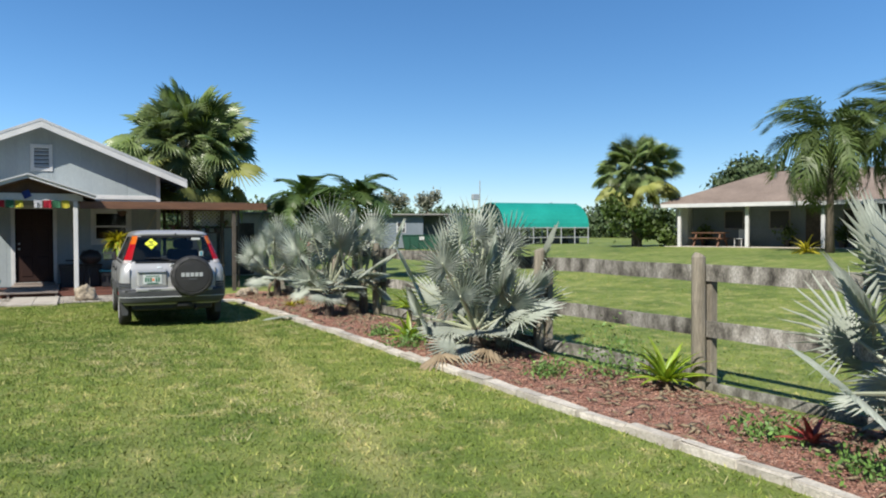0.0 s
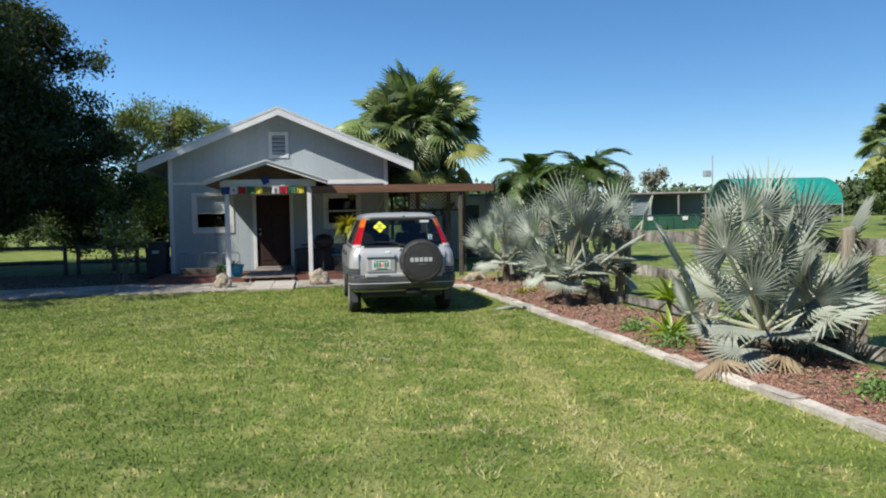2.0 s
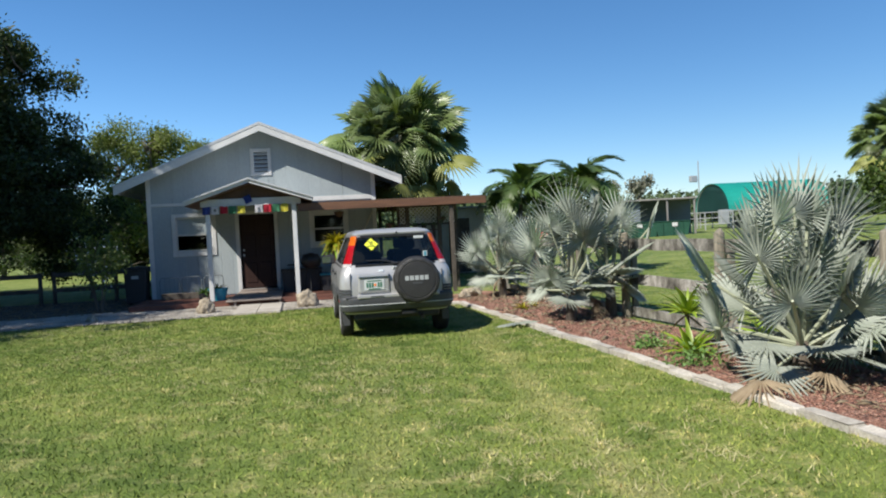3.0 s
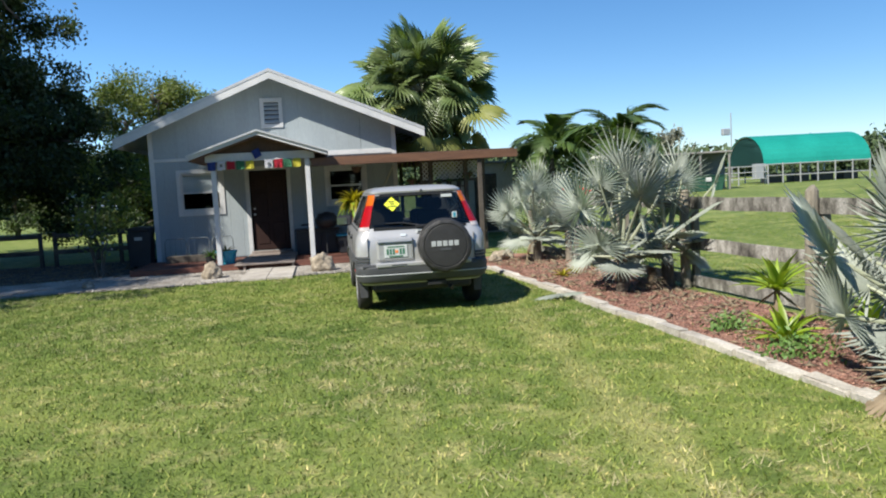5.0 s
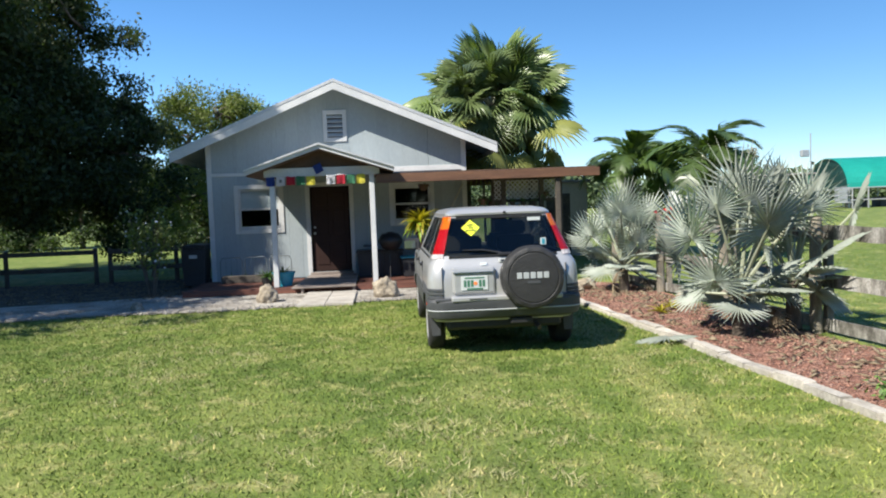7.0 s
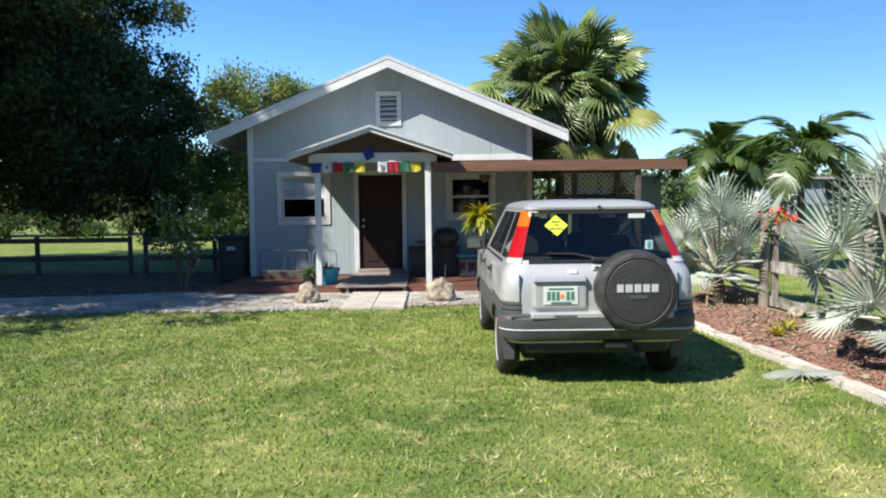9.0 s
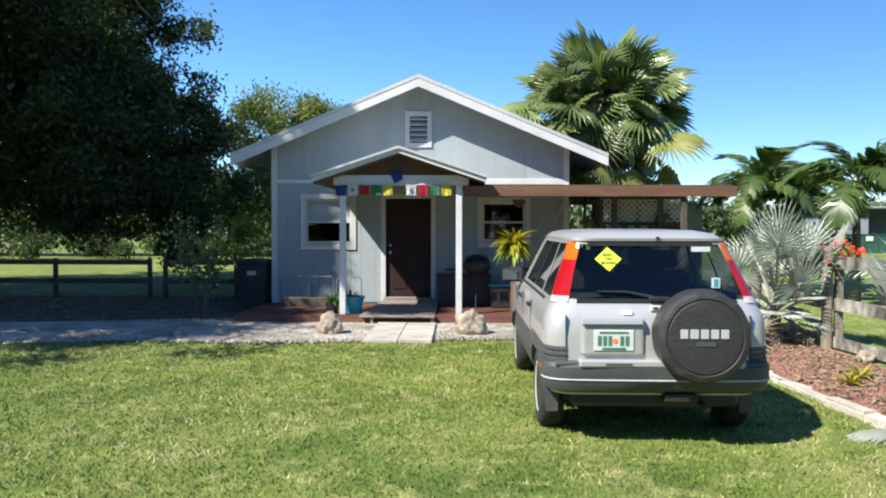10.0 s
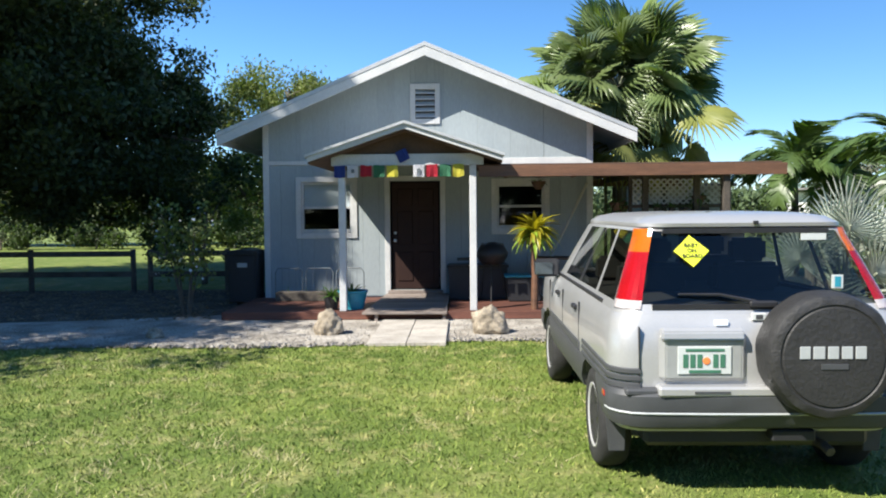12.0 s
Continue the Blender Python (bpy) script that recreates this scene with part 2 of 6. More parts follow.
M_REDFLOWER = mat("red_flower", [(0.3, (0.50, 0.02, 0.015)), (0.7, (0.72, 0.06, 0.035))], 9.0, 0.5, vary=0.3, island=True)
M_SILVER = plain("silver_car_paint", (0.41, 0.412, 0.412), 0.36, 0.35, 0.05, 3.0, coat=0.5)
# body silver toned down, so the plate recess carries its shade in colour
M_RECESS = plain("shaded_silver_recess", (0.36, 0.37, 0.37), 0.4, 0.3, 0.05)
M_DARKMETAL = plain("rusty_exhaust_steel", (0.09, 0.075, 0.065), 0.6, 0.5, 0.3, 20)
M_CLAD = plain("grey_bumper_plastic", (0.054, 0.057, 0.061), 0.55, 0.0, 0.08, 6.0)
M_BLACK = plain("black_plastic", (0.018, 0.018, 0.02), 0.5, 0.0, 0.2)
M_BIN = plain("black_bin_plastic", (0.014, 0.015, 0.02), 0.45, 0.0, 0.2)
M_RUBBER = plain("tyre_rubber", (0.022, 0.022, 0.022), 0.85, 0.0, 0.25, 20)
M_RIM = plain("alloy_rim", (0.52, 0.52, 0.52), 0.4, 0.3, 0.08)
M_VINYL = plain("charcoal_vinyl", (0.025, 0.0245, 0.0245), 0.55, 0.0, 0.22, 7, bump=0.35)
M_LETTER = plain("pale_grey_print", (0.36, 0.38, 0.38), 0.5, 0.0, 0.06)
M_RED = plain("red_lamp_lens", (0.55, 0.012, 0.02), 0.12, 0.0, 0.08, coat=0.8)
M_AMBER = plain("amber_lamp_lens", (0.80, 0.20, 0.015), 0.12, 0.0, 0.08, coat=0.8)
M_CLEAR = plain("clear_lamp_lens", (0.75, 0.70, 0.70), 0.12, 0.0, 0.08, coat=0.8)
M_YELLOW = plain("yellow_sticker", (0.72, 0.78, 0.04), 0.5, 0.0, 0.05)
M_INK = plain("black_print", (0.02, 0.02, 0.02), 0.6, 0.0, 0.1)
M_PLATE = plain("white_number_plate", (0.50, 0.53, 0.52), 0.4, 0.0, 0.06)
M_PLATEGREEN = plain("green_plate_print", (0.05, 0.16, 0.10), 0.5, 0.0, 0.1)
M_ORANGE = plain("orange_print", (0.75, 0.22, 0.06), 0.5, 0.0, 0.1)
M_CARGLASS = glass("tinted_car_glass", (0.52, 0.56, 0.55), 0.045)
M_PANE = glass("window_glass", (0.84, 0.86, 0.87), 0.018)
M_SEAT = plain("dark_grey_upholstery", (0.040, 0.036, 0.030), 0.9, 0.0, 0.15)
M_BLIND = plain("pale_blue_blind", (0.62, 0.68, 0.71), 0.8, 0.0, 0.06)
M_ROOM = plain("dim_room_plaster", (0.012, 0.011, 0.011), 0.9, 0.0, 0.1)
M_TEAL = mat("teal_barn_cover", [(0.3, (0.004, 0.20, 0.155)), (0.7, (0.010, 0.27, 0.21))], 0.4, 0.5, fine=(6, 0.12), bump=0.2, bump_scale=3)
M_BARNDARK = mat("dark_green_barn_end", [(0.3, (0.01, 0.055, 0.05)), (0.7, (0.015, 0.08, 0.07))], 0.4, 0.7)
M_PIPE = plain("galvanised_pipe", (0.42, 0.42, 0.42), 0.5, 0.5, 0.1)
M_HOME = mat("grey_mobile_home_siding", [(0.3, (0.13, 0.16, 0.185)), (0.7, (0.17, 0.20, 0.225))], 0.5, 0.8, fine=(8, 0.1))
M_HOMEROOF = plain("grey_flat_roof", (0.20, 0.19, 0.18), 0.8, 0.0, 0.15, 1)
M_SKIP = mat("dark_green_skip_paint", [(0.3, (0.006, 0.045, 0.028)), (0.7, (0.014, 0.075, 0.045))], 1.0, 0.5, fine=(6, 0.3))
M_SHINGLE = mat("brown_roof_shingles", [(0.3, (0.17, 0.13, 0.105)), (0.7, (0.25, 0.195, 0.16))], 0.6, 0.95, fine=(10, 0.25), bump=0.4, bump_scale=12)
M_STUCCO = mat("white_stucco", [(0.3, (0.60, 0.60, 0.58)), (0.7, (0.72, 0.72, 0.70))], 0.8, 0.9, fine=(12, 0.1))
M_BLUEPOT = plain("turquoise_plastic", (0.03, 0.27, 0.36), 0.45, 0.0, 0.12)
M_WIRE = plain("thin_grey_wire", (0.16, 0.18, 0.19), 0.5, 0.3, 0.1)
M_LATTICE = plain("white_lattice_wood", (0.58, 0.58, 0.56), 0.7, 0.0, 0.1)
M_BEIGE = mat("beige_board", [(0.3, (0.36, 0.34, 0.29)), (0.7, (0.46, 0.44, 0.38))], 1.5, 0.8, fine=(14, 0.15))
FLAG = {k: plain(k + "_cloth", c, 0.85, 0.0, 0.08) for k, c in dict(
    blue=(0.035, 0.07, 0.30), white=(0.70, 0.70, 0.74), red=(0.50, 0.025, 0.05), green=(0.06, 0.22, 0.12), yellow=(0.68, 0.62, 0.08)).items()}


# ---- builders ----
def empty(name, loc=(0, 0, 0), rz=0.0, **tags):
    ob = new(name)
    ob.location, ob.rotation_euler = loc, (0, 0, radians(rz))
    ob.empty_display_size = 0.1
    return tagged(ob, **tags)


def to_mesh(bm, name, smooth=False):
    me = bpy.data.meshes.new(name)
    bmesh.ops.recalc_face_normals(bm, faces=bm.faces)
    bm.to_mesh(me)
    bm.free()
    if smooth:
        me.shade_smooth()
    return me


def part(name, shape, material, parent=None, label="", loc=None, rot=None, scale=None, smooth=False, **tags):
    """Links a bmesh, or a mesh, as one mesh object under a thing or a part."""
    me = shape if isinstance(shape, bpy.types.Mesh) else to_mesh(shape, name, smooth)
    if not me.materials:
        me.materials.append(material)
    ob = new(name, me)
    ob.parent = parent
    if loc is not None:
        ob.location = loc
    if rot is not None:
        ob.rotation_euler = [radians(a) for a in rot]
    if scale is not None:
        ob.scale = scale
    return tagged(ob, label=label, **tags)


def box(x0, x1, y0, y1, z0, z1, bevel=0.004, bm=None):
    own = bm or bmesh.new()
    vs = [own.verts.new((x, y, z)) for z in (z0, z1) for x, y in ((x0, y0), (x1, y0), (x1, y1), (x0, y1))]
    fs = [own.faces.new([vs[i] for i in f]) for f in ((3, 2, 1, 0), (4, 5, 6, 7), (0, 1, 5, 4), (1, 2, 6, 5), (2, 3, 7, 6), (3, 0, 4, 7))]
    if bevel:
        es = {e for f in fs for e in f.edges}
        bmesh.ops.bevel(own, geom=list(es), offset=bevel, segments=1, affect="EDGES")
    return own


def prism(outline, axis, a, b, bm=None, bevel=0.0):
    """An outline of 2D points swept along an axis ('x', 'y' or 'z') from a to b."""
    own = bm or bmesh.new()
    place = {"x": lambda p, s: (s, p[0], p[1]), "y": lambda p, s: (p[0], s, p[1]), "z": lambda p, s: (p[0], p[1], s)}[axis]
    lo, hi = ([own.verts.new(place(p, s)) for p in outline] for s in (a, b))
    n = len(outline)
    fs = [own.faces.new(lo[::-1]), own.faces.new(hi)] + [own.faces.new((lo[i], lo[(i + 1) % n], hi[(i + 1) % n], hi[i])) for i in range(n)]
    if bevel:
        bmesh.ops.recalc_face_normals(own, faces=fs)
        bmesh.ops.bevel(own, geom=list({e for f in fs for e in f.edges}), offset=bevel, segments=2, affect="EDGES")
    return own


def tube(points, radii, sides=8, bm=None, cap=True):
    own = bm or bmesh.new()
    pts = [Vector(p) for p in points]
    if not hasattr(radii, "__len__"):
        radii = [radii] * len(pts)
    rings = []
    for i, p in enumerate(pts):
        d = (pts[min(i + 1, len(pts) - 1)] - pts[max(i - 1, 0)]).normalized()
        u = d.orthogonal().normalized() if i == 0 else (u - d * u.dot(d)).normalized()
        v = d.cross(u)
        rings.append([own.verts.new(p + (u * math.cos(k * math.tau / sides) + v * math.sin(k * math.tau / sides)) * radii[i]) for k in range(sides)])
    for r, s in zip(rings, rings[1:]):
        for k in range(sides):
            own.faces.new((r[k], r[(k + 1) % sides], s[(k + 1) % sides], s[k]))
    if cap:
        own.faces.new(rings[0][::-1])
        own.faces.new(rings[-1])
    return own


def lathe(profile, sides=24, axis="z", bm=None):
    """A profile of (radius, height) turned about z, or about y."""
    own = bm or bmesh.new()
    rings = []
    for r, h in profile:
        ring = []
        for k in range(sides):
            a = k * math.tau / sides
            c, s = r * math.cos(a), r * math.sin(a)
            ring.append(own.verts.new((c, s, h) if axis == "z" else ((c, h, s) if axis == "y" else (h, c, s))))
        rings.append(ring)
    for r, s in zip(rings, rings[1:]):
        for k in range(sides):
            own.faces.new((r[k], r[(k + 1) % sides], s[(k + 1) % sides], s[k]))
    own.faces.new(rings[0][::-1])
    own.faces.new(rings[-1])
    return own


def fast_mesh(name, verts, faces, smooth=False):
    """A mesh from numpy arrays: verts (n, 3), faces (m, k)."""
    me = bpy.data.meshes.new(name)
    verts, faces = np.asarray(verts, np.float32), np.asarray(faces, np.int32)
    m, k = faces.shape
    me.vertices.add(len(verts))
    me.vertices.foreach_set("co", verts.ravel())
    me.loops.add(m * k)
    me.loops.foreach_set("vertex_index", faces.ravel())
    me.polygons.add(m)
    me.polygons.foreach_set("loop_start", np.arange(0, m * k, k, dtype=np.int32))
    me.update(calc_edges=True)
    me.validate()
    if smooth:
        me.shade_smooth()
    return me


def hills(x, y):
    """The ground's height: level lawn, rising a little beyond the paddock."""
    s = np.clip((np.asarray(x, float) - 13) / 21, 0, 1)
    f = np.clip((np.asarray(y, float) - 10) / 22, 0, 1)
    return 0.75 * s * s * (3 - 2 * s) * (1 - 0.55 * f * f * (3 - 2 * f))


def leaf_cloud(name, centres, spread, size, rng, slim=0.5):
    """Many small diamond leaves, scattered round the given centres."""
    n = len(centres)
    c = centres + rng.normal(0, 1, (n, 3)) * spread
    u = rng.normal(0, 1, (n, 3))
    u /= np.linalg.norm(u, axis=1, keepdims=True)
    w = rng.normal(0, 1, (n, 3)) + (0, 0, 0.6)
    v = np.cross(u, w)
    v /= np.linalg.norm(v, axis=1, keepdims=True) + 1e-9
    s = (size * rng.uniform(0.6, 1.3, n))[:, None]
    verts = np.stack([c - u * s, c + v * s * slim, c + u * s, c - v * s * slim], 1).reshape(-1, 3)
    return fast_mesh(name, verts, np.arange(4 * n).reshape(-1, 4))


def crown_points(blobs, clumps, per, rng, shell=0.55):
    """Clump centres in the outer part of a set of ellipsoids (x, y, z, rx, ry, rz), each repeated for its leaves."""
    blobs = np.array(blobs, float)
    boughs = max(6, clumps // 9)
    vol = blobs[:, 3] * blobs[:, 4] * blobs[:, 5]
    pick = rng.choice(len(blobs), boughs, p=vol / vol.sum())
    d = rng.normal(0, 1, (boughs, 3))
    d /= np.linalg.norm(d, axis=1, keepdims=True)
    r = rng.uniform(shell, 1.05, (boughs, 1)) ** 0.7
    turn = pick[:, None] * 1.7
    r = r * (0.92 + 0.28 * np.sin(5.3 * d[:, :1] + turn) * np.sin(4.7 * d[:, 1:2] + 2 * turn) + 0.12 * np.sin(9.1 * d[:, 2:] + 3 * turn))
    mids = blobs[pick, :3] + d * r * blobs[pick, 3:]
    of = rng.integers(0, boughs, clumps)
    size = blobs[pick[of], 3:].mean(1, keepdims=True)
    return np.repeat(mids[of] + rng.normal(0, 1, (clumps, 3)) * (1, 1, 0.55) * size * 0.14, per, 0)


def tree(name, base, trunk, limbs, blobs, clumps, per, size, material, label, seed, spread=0.3, category="tree", shell=0.55, sprays=(), branches=0):
    rng = np.random.default_rng(seed)
    ob = empty(name, base, label=label, category=category)
    h, r = trunk
    part("trunk", tube([(0, 0, -0.15), (0.06, 0.02, h * 0.35), (-0.05, 0.06, h * 0.7), (0.05, 0, h)], [r * 1.35, r, r * 0.85, r * 0.6], 10), M_BARK, ob, smooth=True)
    for i in range(limbs):
        b = blobs[i % len(blobs)]
        s = Vector((0, 0, h * rng.uniform(0.55, 0.95)))
        e = Vector((b[0], b[1], b[2])) + Vector(rng.normal(0, 0.25, 3)) * b[3] * 0.6
        m = (s + e) / 2 + Vector((0, 0, 0.12 * (e - s).length))
        part("limb", tube([s, m, e], [r * 0.5, r * 0.3, r * 0.08], 6), M_BARK, ob, smooth=True)
    pts = crown_points(blobs, clumps, per, rng, shell)
    part("crown", leaf_cloud("crown", pts, spread, size, rng), material, ob)
    centres = np.array(blobs, float)[:, :3]
    for k in range(branches):
        # thin forking branches out to the leaf clumps
        e = pts[int(rng.integers(len(pts)))]
        c = centres[np.argmin(((centres - e) ** 2).sum(1))]
        m = (e + c) / 2 + rng.normal(0, 0.2, 3)
        part("branch", tube([c, m, e], [0.05, 0.035, 0.012], 5), M_BARK, ob)
    for b in sprays:
        # extra leafy boughs beyond the crown, added to cast shade where wanted
        end = Vector(b[:3])
        part("limb", tube([(0, 0, h * 0.9), end * 0.55 + Vector((0, 0, 1.2)), end], [r * 0.16, r * 0.10, r * 0.04], 6), M_BARK, ob, smooth=True)
        part("bough", leaf_cloud("bough", crown_points([b], 80, 40, rng, 0.0), 0.2, size * 1.15, rng), material, ob)
    return ob


def fan_leaf(name, seed, blades=30, length=1.0, split=0.45, arc=150, droop=0.12, fold=0.02, tipdrop=0.0, slim=0.62):
    """One fan leaf: pleated blades round the hub at the origin, outward along +y, its upper face along +z."""
    rng = np.random.default_rng(seed)
    verts, faces = [], []
    step = 2 * arc / blades
    for i in range(blades):
        a = radians(-arc + (i + 0.5) * step + rng.normal(0, 1.0))
        h = radians(step * 0.52)
        tip = length * (1 - 0.25 * abs(a / radians(arc)) ** 2) * rng.uniform(0.88, 1.05)
        r0 = tip * split * rng.uniform(0.9, 1.1)
        r1 = tip * (split + (1 - split) * 0.55)

        def at(ang, r, z):
            return (r * math.sin(ang), r * math.cos(ang), z - droop * (r / length) ** 2 * length)
        n = len(verts)
        w1 = h * slim * r0 / r1
        verts += [(0, 0, 0), at(a - h, r0, -fold), at(a, r0, fold), at(a + h, r0, -fold),
                  at(a - w1, r1, -fold), at(a, r1, fold * 0.8), at(a + w1, r1, -fold),
                  at(a + rng.normal(0, 0.02), tip, -tipdrop * rng.uniform(0.6, 1.3))]
        faces += [(n, n + 1, n + 2), (n, n + 2, n + 3), (n + 1, n + 4, n + 5), (n + 1, n + 5, n + 2), (n + 2, n + 5, n + 6), (n + 2, n + 6, n + 3),
                  (n + 4, n + 7, n + 5), (n + 5, n + 7, n + 6)]
    return fast_mesh(name, verts, faces)


def frond(name, seed, length=2.0, leaflets=34, leaf=0.5, droop=0.9, hang=0.25, width=0.035, plume=0.2):
    """One feather leaf: an arching rib along +y with leaflets on both sides."""
    rng = np.random.default_rng(seed)
    verts, faces = [], []
    steps = np.linspace(0, 1, 41)
    turn = 1.25 * droop * steps ** 1.3
    along = np.concatenate(([0], np.cumsum(np.cos(turn[:-1])))) * length / 40
    rise = -np.concatenate(([0], np.cumsum(np.sin(turn[:-1])))) * length / 40

    def rib(t):
        return np.array((0.0, np.interp(t, steps, along), np.interp(t, steps, rise)))
    for i in range(10):
        p, q = rib(i / 10), rib((i + 1) / 10)
        w = 0.022 * (1 - i / 11)
        n = len(verts)
        verts += [p + (-w, 0, 0), p + (w, 0, 0), q + (w, 0, 0), q + (-w, 0, 0), p + (0, 0, w), q + (0, 0, w)]
        faces += [(n, n + 1, n + 2), (n, n + 2, n + 3), (n, n + 4, n + 5), (n, n + 5, n + 3), (n + 1, n + 2, n + 5), (n + 1, n + 5, n + 4)]
    for i in range(leaflets):
        t = 0.14 + 0.86 * i / leaflets
        p = rib(t)
        fw = rib(min(1, t + 0.02)) - rib(t - 0.02)
        fw /= np.linalg.norm(fw)
        for side in (-1, 1):
            ln = leaf * math.sin(math.pi * (0.18 + 0.72 * t)) * rng.uniform(0.85, 1.1)
            d = np.array((side * 0.9, 0, 0)) + fw * 0.55 + (0, 0, rng.normal(0.05, plume))
            d /= np.linalg.norm(d)
            mid = p + d * ln * 0.55 + (0, 0, -hang * ln * 0.25)
            tip = p + d * ln * 0.95 + (0, 0, -hang * ln)
            n = len(verts)
            verts += [p - fw * width * 0.4, p + fw * width * 0.4, mid + fw * width * 0.5, mid - fw * width * 0.5, tip]
            faces += [(n, n + 1, n + 2), (n, n + 2, n + 3), (n + 3, n + 2, n + 4)]
    return fast_mesh(name, verts, faces)


def aim(d, n_hint=(0, 0, 1), twist=0.0):
    """The turn that lays +y along d, with +z as near to the hint as can be."""
    y = Vector(d).normalized()
    z = Vector(n_hint) - y * y.dot(Vector(n_hint))
    if z.length < 1e-3:
        z = y.orthogonal()
    z.normalize()
    x = y.cross(z)
    return Matrix((x, y, z)).transposed() @ Matrix.Rotation(radians(twist), 3, "Y")


def put_leaf(name, me, material, parent, at, d, twist=0.0, size=1.0, hint=(0, 0, 1)):
    ob = part(name, me, material, parent)
    ob.matrix_local = Matrix.Translation(at) @ aim(d, hint, twist).to_4x4() @ Matrix.Diagonal((size, size, size, 1))
    return ob


# ---- ground, bed, path ----
def build_ground():
    xs = np.concatenate([[-2500, -600, -150, -60], np.arange(-30, 76, 3.0), [110, 200, 600, 2500]])
    ys = np.concatenate([[-2500, -600, -150, -60], np.arange(-36, 76, 3.0), [110, 200, 600, 2500]])
    gx, gy = np.meshgrid(xs, ys)
    verts = np.stack([gx.ravel(), gy.ravel(), hills(gx, gy).ravel()], 1)
    w, h = len(xs), len(ys)
    i = np.arange(w * h).reshape(h, w)
    faces = np.stack([i[:-1, :-1], i[:-1, 1:], i[1:, 1:], i[1:, :-1]], -1).reshape(-1, 4)
    part("ground", fast_mesh("ground", verts, faces, True), M_GROUND, label="mown green lawn with dry straw-coloured patches", category="lawn", kind="structure")


def kerb_x(y):
    return 7.33 + 0.058 * (-6.3 - y) - 0.0006 * (y + 13.5) ** 2 + 0.03


def fence_x(y):
    return 9.0 - 0.062 * (y + 4.95)


def sheet(name, outline, z, material, label, category):
    bm = bmesh.new()
    f = bm.faces.new([bm.verts.new((x, y, z)) for x, y in outline])
    bmesh.ops.triangulate(bm, faces=[f])
    return part(name, bm, material, label=label, category=category, kind="structure")


def build_sheets():
    ys = np.linspace(-5.4, -23.0, 24)
    outline = [(kerb_x(y) + 0.04, y) for y in ys] + [(fence_x(y) - 0.1 + 0.12 * math.sin(y * 2.1), y) for y in ys[::-1]]
    outline += [(8.9, -3.3), (8.2, -2.6), (7.4, -3.4), (7.0, -4.9)]
    sheet("mulch_bed", outline, 0.022, M_MULCH, "planting bed covered in red-brown bark mulch", "bed")
    edge = [(x, -4.55 - 0.10 * math.sin(x * 1.3) - (0.06 * (2.0 - x) if x < 2 else -0.10 * (x - 2))) for x in np.linspace(-9, 7.0, 30)]
    back = [(7.0, -1.2), (0.2, -1.2), (-0.6, -1.7), (-3.0, -2.3), (-9, -2.9)]
    sheet("shell_path", edge + back, 0.012, M_SHELL, "pale crushed-shell path in front of the cottage", "path")
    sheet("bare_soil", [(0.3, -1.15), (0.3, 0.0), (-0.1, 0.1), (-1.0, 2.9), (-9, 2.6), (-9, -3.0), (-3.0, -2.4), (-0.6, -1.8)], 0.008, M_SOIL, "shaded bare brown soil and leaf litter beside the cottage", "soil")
    return edge


def scatter_chips(name, area, n, size, material, label, category, seed, z=0.03, flat=0.35):
    """Loose tetra chips over an area given as a function from random numbers to x, y."""
    rng = np.random.default_rng(seed)
    x, y = area(rng, n)
    c = np.stack([x, y, np.full(n, z)], 1)
    s = size * rng.uniform(0.5, 1.5, n)[:, None]
    a = rng.uniform(0, math.tau, n)
    u = np.stack([np.cos(a), np.sin(a), rng.normal(0, 0.25, n)], 1) * s
    v = np.stack([-np.sin(a), np.cos(a), rng.normal(0, 0.25, n)], 1) * s * flat
    w = np.array((0, 0, 1.0)) * s * 0.28
    verts = np.stack([c - u, c + u, c + v + w, c - v + w * 0.6], 1).reshape(-1, 3)
    i = np.arange(n)[:, None] * 4
    faces = np.concatenate([i + f for f in ((0, 1, 2), (0, 3, 1), (0, 2, 3), (1, 3, 2))], 0)
    part(name, fast_mesh(name, verts, faces), material, label=label, category=category, kind="stuff")


